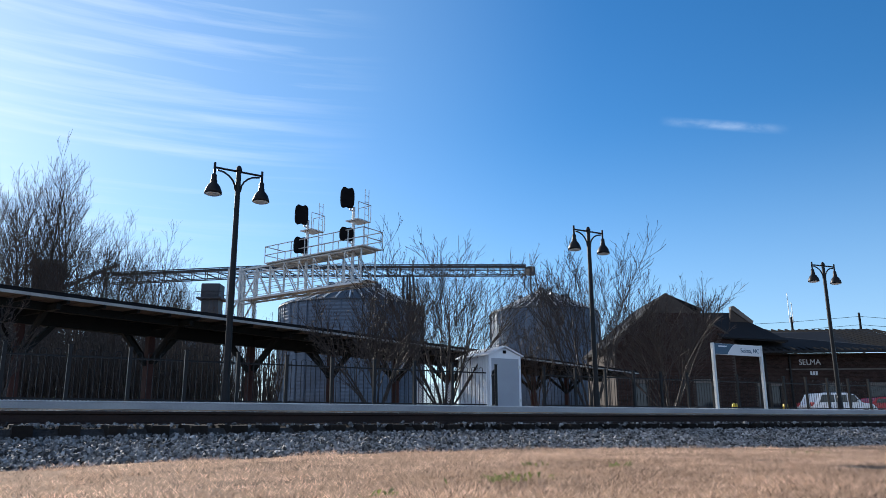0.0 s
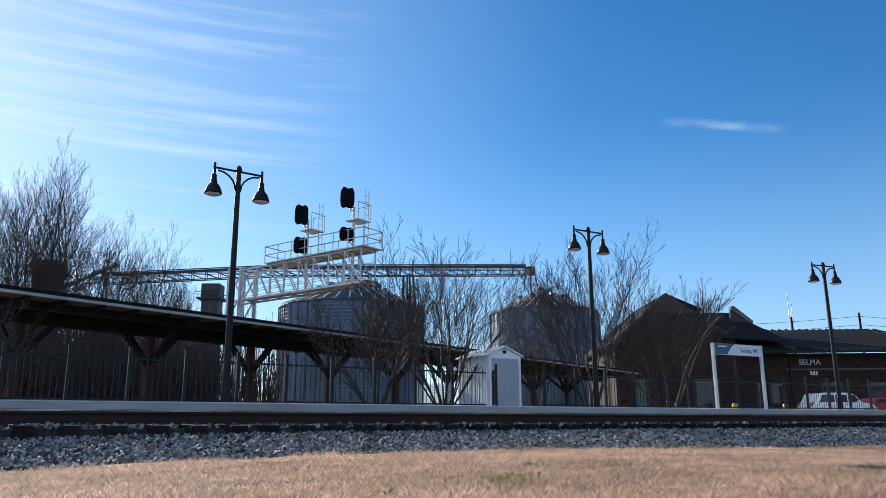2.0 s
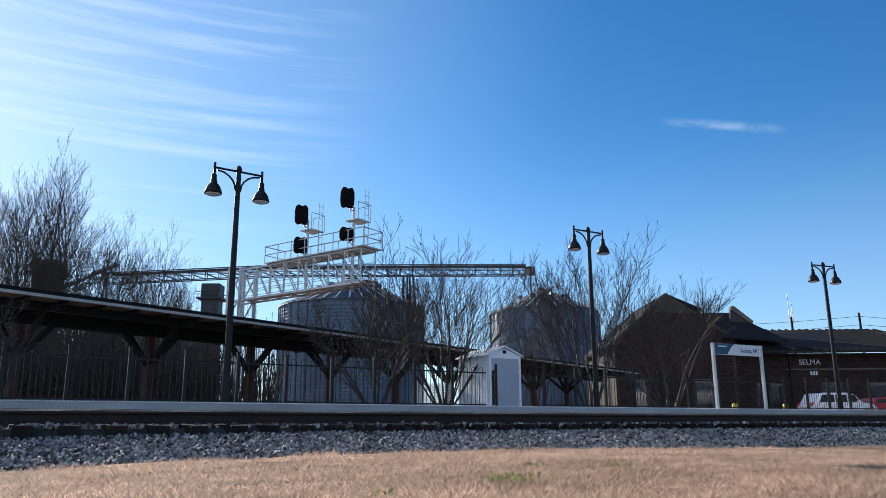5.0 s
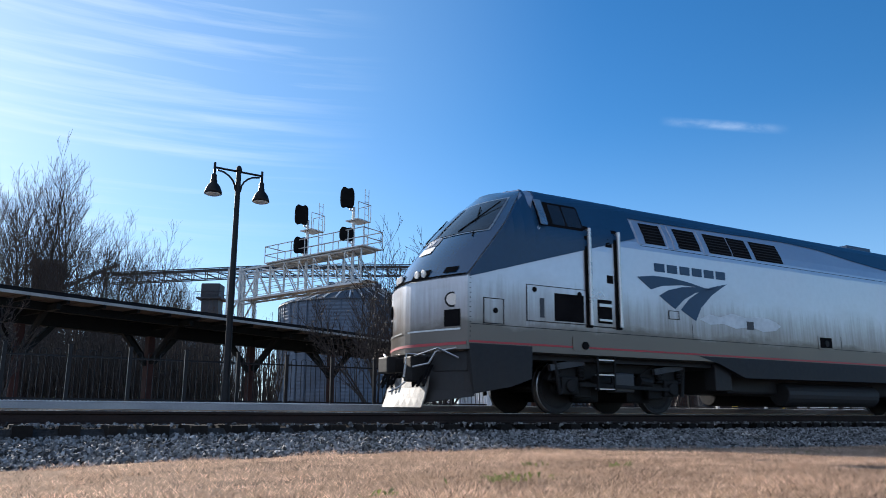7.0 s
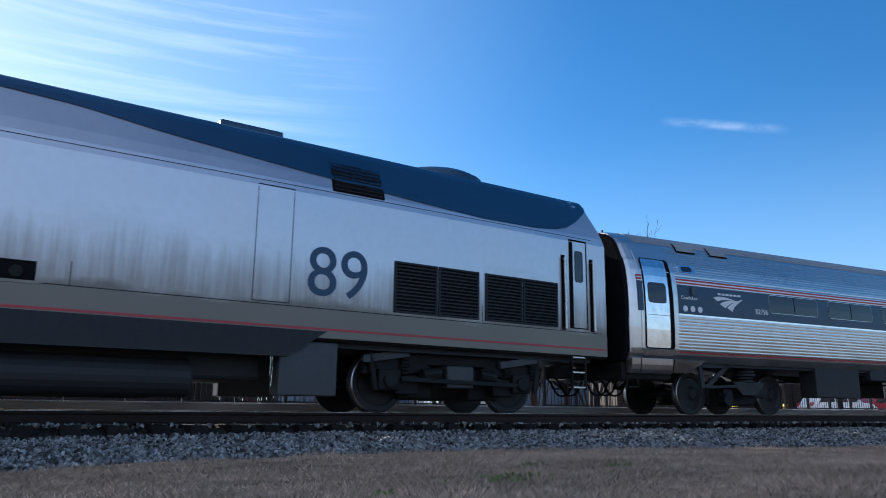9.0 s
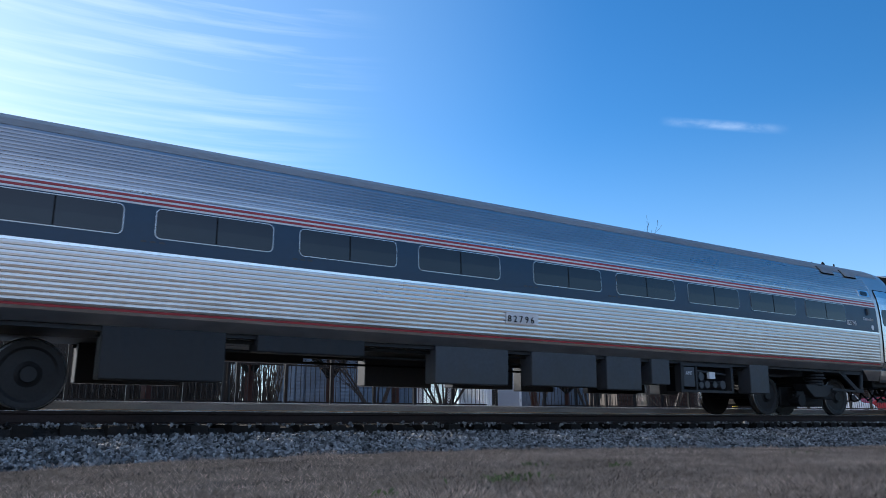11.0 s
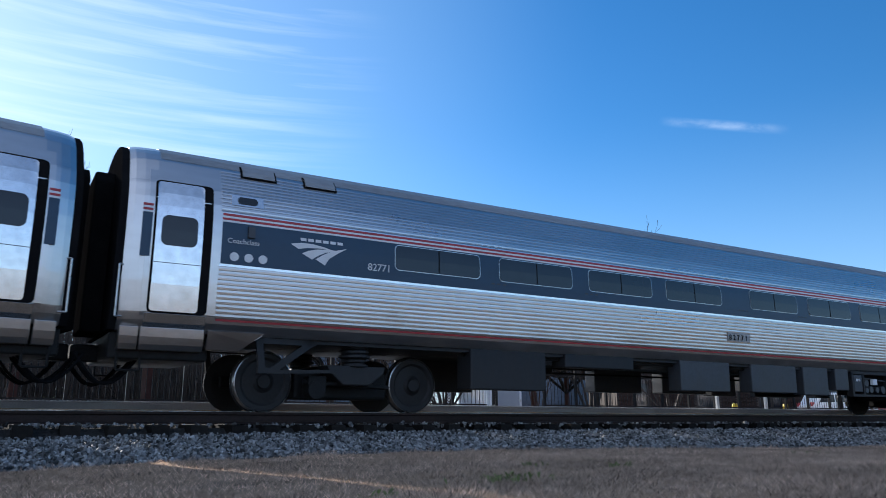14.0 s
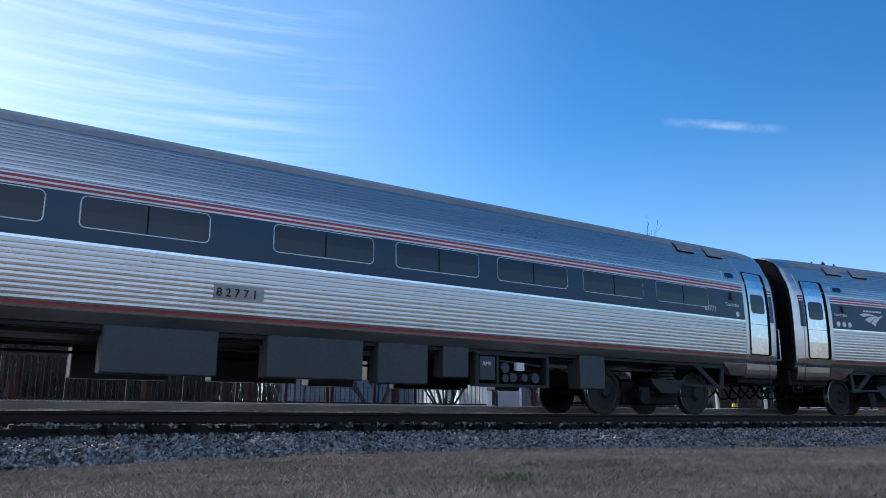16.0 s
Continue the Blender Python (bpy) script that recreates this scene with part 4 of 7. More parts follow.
    box(bm, -10.28, -9.95, -0.62, -0.30, 0.55, 1.0)
    part("hose_box", bm, GREEBLE, loco, "dark cable socket box", bevel=0.03)
    for pts in ([(-9.75, -1.30, 1.12), (-10.02, -1.05, 1.06), (-10.1, -0.95, 0.86), (-10.30, -0.72, 0.80)], [(-10.05, -0.7, 1.02), (-10.32, -0.52, 1.04), (-10.36, -0.5, 0.62)], [(-10.30, -0.45, 0.55), (-10.45, -0.40, 0.42), (-10.60, -0.38, 0.36)]):
        bm = bmesh.new()
        tube(bm, pts, 0.016)
        part("hand_iron", bm, CHROME, loco, "bent steel hand iron")
    bm = bmesh.new()
    box(bm, -10.4, -9.8, -0.14, 0.14, 0.72, 0.98)
    box(bm, -10.55, -10.36, -0.2, 0.2, 0.70, 1.0)
    part("coupler", bm, GREEBLE, loco, "steel knuckle coupler", bevel=0.03)
    bm = bmesh.new()
    for i, y in enumerate((-0.85, -0.62, -0.45, 0.45, 0.62, 0.85)):
        bm = bmesh.new()
        pts = [Vector((-9.95 - 0.22 * math.sin(math.pi * t / 8), y + 0.05 * math.sin(t), 1.0 - 0.45 * math.sin(math.pi * t / 8) - 0.02 * t)) for t in range(9)]
        tube(bm, pts, 0.024)
        part("air_hose", bm, BLACK, loco, "hanging black brake hose")
    bm = bmesh.new()
    box(bm, 10.4, 10.95, -0.14, 0.14, 0.72, 0.98)
    part("coupler", bm, GREEBLE, loco, bevel=0.03)
    bm = bmesh.new()
    prism(bm, [(-0.5, 1.25), (0.5, 1.25), (0.5, 3.5), (0.4, 3.6), (-0.4, 3.6), (-0.5, 3.5)], "x", 10.5, 10.75)
    part("diaphragm", bm, BLACK, loco, "black end diaphragm")
    # trucks
    for u in (-5.88, 7.24):
        truck = new("truck")
        truck.parent = loco
        truck.matrix_basis = pose(u, 0, 0, 0, 0, 1.9 if u < 0 else -1.9)
        bm = bmesh.new()
        for h in (-1, 1):
            prism(bm, [(-1.85, 0.62), (-1.7, 0.9), (-0.9, 0.98), (-0.5, 0.74), (0.5, 0.74), (0.9, 0.98), (1.7, 0.9), (1.85, 0.62), (1.5, 0.56), (0.8, 0.66), (0.4, 0.52), (-0.4, 0.52), (-0.8, 0.66), (-1.5, 0.56)], "y", h * 1.12, h * 0.96)
        box(bm, -0.35, 0.35, -1.0, 1.0, 0.5, 0.9)
        part("truck_frame", bm, GREEBLE, truck, "heavy dark cast truck frame", bevel=0.02)
        for h in (-1, 1):
            for x in (-1.37, 1.37):
                bm = bmesh.new()
                box(bm, x - 0.21, x + 0.21, h * 1.02, h * 1.22, 0.36, 0.70)
                bar(bm, (x, h * 1.2, 0.52), (x, h * 1.28, 0.52), 0.13, 14)
                part("journal_box", bm, GREEBLE, truck, bevel=0.03)
                for d in (-0.3, 0.3):
                    bm = bmesh.new()
                    spin(bm, [p for i in range(6) for p in ((0.075, 0.62 + 0.055 * i), (0.10, 0.635 + 0.055 * i), (0.075, 0.655 + 0.055 * i))], 10, "Z", (x + d, h * 1.15, 0))
                    part("coil_spring", bm, GREEBLE, truck)
                bm = bmesh.new()
                beam(bm, (x - 0.5, h * 1.2, 0.85), (x + 0.35, h * 1.2, 0.98), 0.08, 0.12)
                part("damper", bm, UNDER, truck)
            bm = bmesh.new()
            box(bm, -0.28, 0.28, h * 1.0, h * 1.25, 0.42, 0.80)
            part("bolster_stop", bm, UNDER, truck, bevel=0.03)
            bm = bmesh.new()
            beam(bm, (-1.2, h * 1.28, 0.55), (1.2, h * 1.28, 0.50), 0.05, 0.07)
            part("link_rod", bm, GREEBLE, truck)
            bm = bmesh.new()
            bar(bm, (-0.75, h * 1.2, 0.62), (-0.42, h * 1.2, 0.66), 0.11, 12)
            part("brake_cylinder", bm, GREEBLE, truck)
            bm = bmesh.new()
            bar(bm, (0.42, h * 1.2, 0.66), (0.75, h * 1.2, 0.62), 0.11, 12)
            part("brake_cylinder", bm, GREEBLE, truck)
        for x in (-0.72, 0.72):
            bm = bmesh.new()
            box(bm, x - 0.34, x + 0.34, -0.92, 0.92, 0.22, 0.82)
            part("traction_motor", bm, GREEBLE, truck, "dark motor casing", bevel=0.05)
        for h in (-1, 1):
            for x in (-1.0, 1.0):
                bm = bmesh.new()
                box(bm, x - 0.22, x + 0.22, h * 1.0, h * 1.14, 0.30, 0.62)
                part("brake_block", bm, GREEBLE, truck, bevel=0.03)
            for x in (-1.75, 1.75):
                bm = bmesh.new()
                bar(bm, (x, h * 1.2, 0.98), (x * 0.94, h * 1.24, 0.36), 0.045, 8)
                part("sand_pipe", bm, GREEBLE, truck)
            bm = bmesh.new()
            prism(bm, [(-1.1, 0.80), (1.1, 0.80), (0.9, 1.02), (-0.9, 1.02)], "y", h * 1.10, h * 0.8)
            part("frame_plate", bm, GREEBLE, truck, bevel=0.02)
        for x in (-1.37, 1.37):
            WHEELS.append((wheelset(truck, x, 0.50, "large steel wheelset"), 0.50))
    return loco


# ---- coaches ----
BODY = [(1.46, 1.08), (1.55, 1.22), (1.575, 1.32), (1.598, 1.75), (1.60, 2.06), (1.60, 2.20), (1.592, 2.5), (1.572, 2.74), (1.54, 2.95), (1.48, 3.15), (1.39, 3.34), (1.28, 3.56), (1.13, 3.73), (0.90, 3.85), (0.62, 3.92), (0.3, 3.955), (0.0, 3.97)]
COACH_SIDE = Side(BODY)


def fluted(side, z0, z1, pitch, depth):
    """Arc positions and depths of ribs between two heights."""
    a, b = side.arc(z0), side.arc(z1)
    n = max(1, int(round((b - a) / pitch)))
    out = []
    for i in range(n):
        c = a + (b - a) * i / n
        w = (b - a) / n
        out += [(c + 0.02 * w, -depth), (c + 0.13 * w, -depth), (c + 0.19 * w, 0.0), (c + 0.58 * w, 0.0025), (c + 0.96 * w, 0.0)]
    return out


def coach_body(parent):
    S = COACH_SIDE
    arcs = [(S.arc(z), 0.0) for z in (1.08, 1.16, 1.22, 1.27)] + fluted(S, 1.29, 2.045, 0.066, 0.022) + [(S.arc(z), 0.0) for z in (2.06, 2.3, 2.5, 2.73, 2.86)] + fluted(S, 2.88, 3.57, 0.060, 0.010) + [(S.arc(z), 0.0) for z in (3.58, 3.6, 3.68, 3.75, 3.82, 3.88, 3.93)] + [(S.len[-1], 0.0)]
    half = [S.at(a, d) for a, d in arcs]
    smooth_half = [S.at(a) for a, d in arcs]
    verts, faces = [], []
    st = [(-12.56, 0.955, 0.12), (-12.48, 0.975, 0.05), (-12.36, 0.99, 0.02), (-12.18, 1, 0), (-11.30, 1, 0), (-11.295, 2, 0), (11.295, 2, 0), (11.30, 1, 0), (12.18, 1, 0), (12.36, 0.99, 0.02), (12.48, 0.975, 0.05), (12.56, 0.955, 0.12)]
    for u, k, drop in st:
        src = half if k == 2 else smooth_half
        kk = 1 if k == 2 else k
        ring = [(-y * kk, z - (drop * 0.25 if z > 3.2 else 0)) for y, z in src] + [(y * kk, z - (drop * 0.25 if z > 3.2 else 0)) for y, z in src[::-1][1:]]
        verts += [(u, y, z) for y, z in ring]
    n = 2 * len(half) - 1
    for i in range(len(st) - 1):
        faces += [(i * n + j, i * n + j + 1, (i + 1) * n + j + 1, (i + 1) * n + j) for j in range(n - 1)]
        faces.append((i * n + n - 1, i * n, (i + 1) * n, (i + 1) * n + n - 1))
    faces += [tuple(range(n)), tuple(range((len(st) - 1) * n, len(st) * n))]
    ob = put("body", verts, faces, STEEL, parent, "fluted stainless steel coach body")
    bm = bmesh.new()
    bm.from_mesh(ob.data)
    bmesh.ops.recalc_face_normals(bm, faces=bm.faces)
    bm.to_mesh(ob.data)
    bm.free()


def coach(number, sh):
    """A coach; sh: how far the windows and boxes of its rear half stand back."""
    S = COACH_SIDE
    car = thing("passenger_coach", pose(0, 0, 0), "stainless steel fluted passenger coach with a dark blue window band", "railway coach", "coaches of the train")
    coach_body(car)
    for h in (-1, 1):
        both = (h,)
        panel("roof_skin", S, -12.15, 12.15, 3.60, 3.968, ROOF_GREY, car, "dull grey roof", off=0.004, flanks=both, rows=24)
        panel("window_band", S, -11.28, 11.28, 2.085, 2.705, COACH_BLUE, car, "dark blue window band", off=0.005, flanks=both, rows=5)
        panel("white_stripe", S, -11.28, 11.28, 2.708, 2.735, WHITE, car, off=0.005, flanks=both, rows=1)
        panel("red_stripe", S, -11.28, 11.28, 2.738, 2.768, RED, car, off=0.005, flanks=both, rows=1)
        panel("white_stripe", S, -11.28, 11.28, 2.771, 2.800, WHITE, car, off=0.005, flanks=both, rows=1)
        panel("red_stripe", S, -11.28, 11.28, 2.803, 2.838, RED, car, off=0.005, flanks=both, rows=1)
        panel("red_stripe", S, -11.28, 11.28, 1.262, 1.292, RED, car, "dull red sill stripe", off=0.006, flanks=both, rows=1)
        starts = [-8.50 + 2.045 * i for i in range(4)] + [0.02 + sh + 2.045 * i for i in range(5)]
        for u in starts:
            fr = panel("window_frame", S, u, u + 1.65, 2.262, 2.688, CHROME, car, "thin bright window frame", r=0.085, off=0.012, flanks=both)
            panel("window_pane", S, u + 0.013, u + 1.637, 2.275, 2.675, GLASS, fr, "dark tinted glass", r=0.07, off=0.018, flanks=both)
            panel("window_mullion", S, u + 0.815, u + 0.835, 2.284, 2.666, BLACK, fr, off=0.0205, flanks=both, rows=2, inset=0.004)
        for e in (-1, 1):
            a, b = (11.42, 12.22) if e > 0 else (-12.22, -11.42)
            panel("vestibule_panel", S, min(e * 11.30, e * 12.3), max(e * 11.30, e * 12.3), 1.12, 3.38, STEEL, car, off=0.004, flanks=both, rows=10)
            d = panel("door", S, a, b, 1.32, 3.22, BLACK, car, "black door seal", off=0.010, flanks=both, rows=10, r=0.07)
            c0, c1 = a + 0.03, b - 0.13
            panel("door_leaf", S, c0, c1, 1.345, 3.19, STEEL_SMOOTH, d, "bright stainless door leaf", off=0.022, flanks=both, rows=10, r=0.05)
            mid = (c0 + c1) / 2
            panel("door_window", S, mid - 0.245, mid + 0.245, 2.26, 2.69, GLASS, d, "dark rounded door window", off=0.03, flanks=both, r=0.09)
            panel("door_seam", S, c0, c1, 2.01, 2.018, UNDER, d, off=0.0235, flanks=both, rows=1, inset=0.004)
            panel("trap_panel", S, a - 0.02, b, 1.09, 1.315, STEEL_SMOOTH, d, "step trap panel", off=0.012, flanks=both, rows=2)
            ends = sorted((e * 12.24, e * 12.37))
            for z0, z1, m in ((2.085, 2.705, COACH_BLUE), (2.708, 2.735, WHITE), (2.738, 2.768, RED), (2.771, 2.800, WHITE), (2.803, 2.838, RED)):
                panel("end_band", S, ends[0], ends[1], z0, z1, m, car, off=0.009, flanks=both, rows=2, inset=0.04)
            for q0, q1 in ((a - 0.04, b + 0.01), (b + 0.04, e * 12.52) if e > 0 else (e * 12.52, a - 0.06)):
                bm = bmesh.new()
                prism(bm, [(h * 1.30, 1.13), (h * 1.512, 1.13), (h * 1.500, 1.0), (h * 1.478, 0.90), (h * 1.44, 0.82), (h * 1.30, 0.82)], "x", q0, q1)
                part("step_well", bm, STEEL, car, "dull stainless lower panel", bevel=0.012)
            bm = bmesh.new()
            arch = [(e * 11.36, 1.12), (e * 10.55, 1.12), (e * 10.62, 1.06), (e * 10.74, 0.98), (e * 10.84, 0.90), (e * 10.90, 0.86), (e * 11.36, 0.86)]
            prism(bm, arch, "y", h * 1.51, h * 1.30)
            for v in bm.verts:
                if abs(v.co.y) > 1.4:
                    v.co.y = h * (1.512 - 0.085 * max(0, (1.12 - v.co.z) / 0.26) ** 1.3)
            part("wheel_arch_panel", bm, STEEL, car, "dull stainless wheel arch")
            bm = bmesh.new()
            ug = e * 12.56
            for z in (1.25, 1.95):
                bar(bm, (ug - e * 0.08, h * 1.48, z), (ug + e * 0.04, h * 1.56, z), 0.014, 6)
            bar(bm, (ug + e * 0.04, h * 1.56, 1.25), (ug + e * 0.04, h * 1.56, 1.95), 0.014, 8)
            part("grab_rail", bm, CHROME, car)
            w0 = e * 10.92
            fr = panel("vent_plate", S, w0 - 0.24, w0 + 0.24, 2.98, 3.15, STEEL_SMOOTH, car, off=0.012, flanks=both, rows=3)
            panel("vestibule_window", S, w0 - 0.15, w0 + 0.15, 3.01, 3.12, GLASS, fr, "small oval window", r=0.05, off=0.02, flanks=both, rows=3)
            for w1 in (e * 10.72, e * 9.72):
                panel("roof_hatch_plate", S, w1 - 0.25, w1 + 0.25, 3.49, 3.66, ROOF_GREY, car, off=0.03, flanks=both, rows=4, inset=0.04)
                panel("hatch_shadow_gap", S, w1 - 0.28, w1 + 0.28, 3.47, 3.68, BLACK, car, off=0.012, flanks=both, rows=4)
            panel("marker_plate", S, e * 10.86 - 0.05, e * 10.86 + 0.05, 2.50, 2.66, UNDER, car, off=0.05, flanks=both, rows=2, inset=0.05)
        # underfloor boxes
        for u0, u1, z0, deep, m in ((-6.95, -5.35, 0.40, 0.45, SKIRT), (-4.9, -3.2, 0.84, 0.4, SKIRT), (-1.92, -0.44, 0.47, 0.34, UNDER), (0.08 + sh, 1.62 + sh, 0.48, 0.34, UNDER), (1.88 + sh, 2.80 + sh, 0.45, 0.3, UNDER), (3.09 + sh, 3.61 + sh, 0.58, 0.3, UNDER), (6.16 + sh, 6.81 + sh, 0.46, 0.34, UNDER)):
            bm = bmesh.new()
            box(bm, u0, u1, h * (1.46 - deep), h * 1.46, z0, 1.09)
            part("underfloor_box", bm, m, car, "grey underfloor equipment box", bevel=0.02)
        bm = bmesh.new()
        for a, b, c, d in ((3.93, 5.57, 0.45, 0.50), (3.93, 5.57, 0.98, 1.04), (3.93, 4.0, 0.5, 1.0), (5.5, 5.57, 0.5, 1.0), (4.38, 4.43, 0.5, 1.0)):
            box(bm, a, b, h * 1.30, h * 1.46, c, d)
        fr = part("equipment_frame", bm, SKIRT, car, "open frame of brake gear")
        bm = bmesh.new()
        box(bm, 3.95, 5.55, h * 1.05, h * 1.28, 0.48, 1.02)
        part("frame_back", bm, BLACK, fr)
        bm = bmesh.new()
        box(bm, 4.03, 4.36, h * 1.34, h * 1.445, 0.56, 0.96)
        part("control_box", bm, UNDER, fr, bevel=0.01)
        bm = bmesh.new()
        for x, z, r in ((4.62, 0.78, 0.09), (4.62, 0.60, 0.07), (4.80, 0.62, 0.08), (5.3, 0.62, 0.09), (5.05, 0.62, 0.07)):
            bar(bm, (x, h * 1.28, z), (x, h * 1.40, z), r, 12)
        bar(bm, (4.5, h * 1.36, 0.9), (5.45, h * 1.36, 0.84), 0.02, 6)
        part("valve_manifold", bm, UNDER, fr, "grey valve bodies and pipes")
        bm = bmesh.new()
        box(bm, 4.84, 5.02, h * 1.36, h * 1.43, 0.74, 0.88)
        part("paper_tag", bm, WHITE, fr, "pale maintenance tag")
        bm = bmesh.new()
        bar(bm, (-7.0, h * 1.25, 0.98), (6.9, h * 1.25, 0.98), 0.03, 8)
        bar(bm, (-6.0, h * 1.1, 0.86), (4.0, h * 1.1, 0.86), 0.022, 8)
        part("pipe_run", bm, GREEBLE, car)
        bm = bmesh.new()
        box(bm, -11.2, 11.2, h * 0.02, h * 1.40, 1.02, 1.10)
        part("underframe", bm, SKIRT, car)
    panel("sill_moulding", S, -11.3, 11.3, 2.045, 2.08, STEEL_SMOOTH, car, "smooth bright moulding", off=0.010, rows=1)
    # lettering, one side
    text_part("car_number", number, 0.165, WHITE, car, pose(-8.98, -1.6065, 2.215, 91.5, 0, 0), "white car number")
    text_part("car_number", number, 0.165, WHITE, car, pose(9.88, -1.6065, 2.20, 91.5, 0, 0), "white car number")
    text_part("class_lettering", "Coachclass", 0.105, WHITE, car, pose(-11.20, -1.602, 2.40, 92, 0, 0))
    text_part("class_lettering", "Coachclass", 0.105, WHITE, car, pose(10.62, -1.602, 2.36, 92, 0, 0))
    plate = panel("number_plate", S, -0.60, 0.11, 1.53, 1.72, WHITE if number == "82796" else ROOF_GREY, car, "pale metal plate with the dark car number", off=0.016)
    text_part("plate_number", " ".join(number), 0.162, BLACK, plate, pose(-0.57, -1.618, 1.557, 89, 0, 0))
    text_part("box_lettering", "AMF", 0.10, WHITE, car, pose(4.07, -1.462, 0.80, 90, 0, 0))
    for i in range(3):
        bm = bmesh.new()
        u = -11.15 + 0.21 * i
        bar(bm, (u + 0.06, -1.590, 2.20), (u + 0.06, -1.612, 2.20), 0.065, 16)
        part("access_badge", bm, WHITE, car, "round white pictogram badge")
    bm = bmesh.new()
    bar(bm, (11.02, -1.590, 2.19), (11.02, -1.612, 2.19), 0.06, 16)
    part("access_badge", bm, WHITE, car, "round white pictogram badge")
    for k, (tops, bots) in enumerate((
        ([(0.0, 0.26), (0.16, 0.29), (0.34, 0.29), (0.52, 0.265), (0.66, 0.23)], [(0.0, 0.257), (0.12, 0.19), (0.25, 0.22), (0.45, 0.235), (0.66, 0.228)]),
        ([(0.18, 0.13), (0.28, 0.18), (0.42, 0.215), (0.56, 0.228), (0.76, 0.23)], [(0.18, 0.128), (0.34, 0.05), (0.44, 0.12), (0.56, 0.18), (0.76, 0.228)]),
        ([(0.40, 0.06), (0.50, 0.13), (0.60, 0.185), (0.74, 0.235), (0.90, 0.275)], [(0.40, 0.058), (0.55, -0.02), (0.61, 0.08), (0.74, 0.175), (0.90, 0.272)]),
    )):
        shape_panel("emblem_sweep", S, [(-10.25 + a, 2.235 + b) for a, b in tops], [(-10.25 + a, 2.235 + b) for a, b in bots], WHITE, car, "white sweeping emblem stripe", off=0.010)
    for i in range(6):
        panel("lettering_bar", S, -10.10 + 0.12 * i, -10.01 + 0.12 * i, 2.560, 2.605, WHITE, car, "plain bar in place of lettering", off=0.009, rows=1)
    for u in (-6.62, -4.5, -0.20, 1.85):
        for i in range(3):
            panel("notice_bar", S, u + 0.12 * i, u + 0.12 * i + 0.07, 2.20, 2.225, UNDER, car, off=0.008, rows=1)
    # ends: dark diaphragm, coupler and hoses
    for e in (-1, 1):
        bm = bmesh.new()
        prism(bm, [(-y * 0.945, q - (0.045 if q > 3.2 else 0)) for y, q in BODY] + [(y * 0.945, q - (0.045 if q > 3.2 else 0)) for y, q in BODY[::-1][1:]], "x", e * 12.558, e * 12.66)
        part("end_wall", bm, BLACK, car, "black end wall")
        bm = bmesh.new()
        prism(bm, [(-0.55, 1.1), (0.55, 1.1), (0.55, 3.35), (0.45, 3.5), (-0.45, 3.5), (-0.55, 3.35)], "x", e * 12.64, e * 12.93)
        part("diaphragm", bm, BLACK, car, "black folded diaphragm", bevel=0.03)
        bm = bmesh.new()
        box(bm, min(e * 11.3, e * 12.62), max(e * 11.3, e * 12.62), -1.30, 1.30, 0.70, 1.06)
        part("end_sill", bm, GREEBLE, car, "dark underframe end sill", bevel=0.03)
        bm = bmesh.new()
        box(bm, min(e * 12.3, e * 12.99), max(e * 12.3, e * 12.99), -0.14, 0.14, 0.70, 0.95)
        part("coupler", bm, GREEBLE, car, bevel=0.03)
        for y in (-1.0, -0.7, -0.45, 0.5, 0.8):
            bm = bmesh.new()
            pts = [Vector((e * (12.15 + 0.85 * t / 10), y + 0.04 * math.sin(t * 1.3), 0.82 - 0.42 * math.sin(math.pi * t / 10) - 0.03 * abs(y))) for t in range(11)]
            tube(bm, pts, 0.022)
            part("jumper_cable", bm, BLACK, car, "hanging black jumper cable")
        for y in (-1.3, 1.3):
            bm = bmesh.new()
            tube(bm, [(e * 12.2, y, 0.88), (e * 12.2, y, 0.57), (e * 12.22, y, 0.55), (e * 12.48, y, 0.55), (e * 12.5, y, 0.57), (e * 12.5, y, 0.88)], 0.018)
            part("step_stirrup", bm, GREEBLE, car)
    # trucks: exposed disc wheels, inside frames, an air spring and an open triangular bracket
    for u in (-9.05, 9.05):
        truck = new("truck")
        truck.parent = car
        truck.matrix_basis = pose(u, 0, 0, 0, 0, 2.8 if u < 0 else -2.8)
        bm = bmesh.new()
        for h in (-1, 1):
            prism(bm, [(-1.6, 0.38), (-1.6, 0.56), (-0.6, 0.66), (0.6, 0.66), (1.6, 0.56), (1.6, 0.38), (0.6, 0.42), (-0.6, 0.42)], "y", h * 0.62, h * 0.5)
        box(bm, -0.3, 0.3, -0.95, 0.95, 0.42, 0.74)
        part("truck_frame", bm, GREEBLE, truck, bevel=0.02)
        for h in (-1, 1):
            bm = bmesh.new()
            spin(bm, [p for i, r in enumerate((0.22, 0.20, 0.26, 0.24, 0.22)) for p in ((r - 0.04, 0.70 + 0.07 * i), (r, 0.72 + 0.07 * i), (r, 0.75 + 0.07 * i), (r - 0.04, 0.768 + 0.07 * i))], 16, "Z", (0.05, h * 1.12, 0))
            part("air_spring", bm, SKIRT, truck, "ribbed dark air spring")
            bm = bmesh.new()
            prism(bm, [(-0.5, 0.72), (-0.42, 0.60), (-0.2, 0.42), (0.25, 0.42), (0.5, 0.60), (0.55, 0.72)], "y", h * 1.28, h * 0.92)
            part("spring_seat", bm, SKIRT, truck, bevel=0.02)
            bm = bmesh.new()
            e = 1 if u > 0 else -1
            y = h * 1.34
            pts = [(e * 0.72, 1.08), (e * 1.62, 1.08), (e * 1.55, 0.60), (e * 1.40, 0.60)]
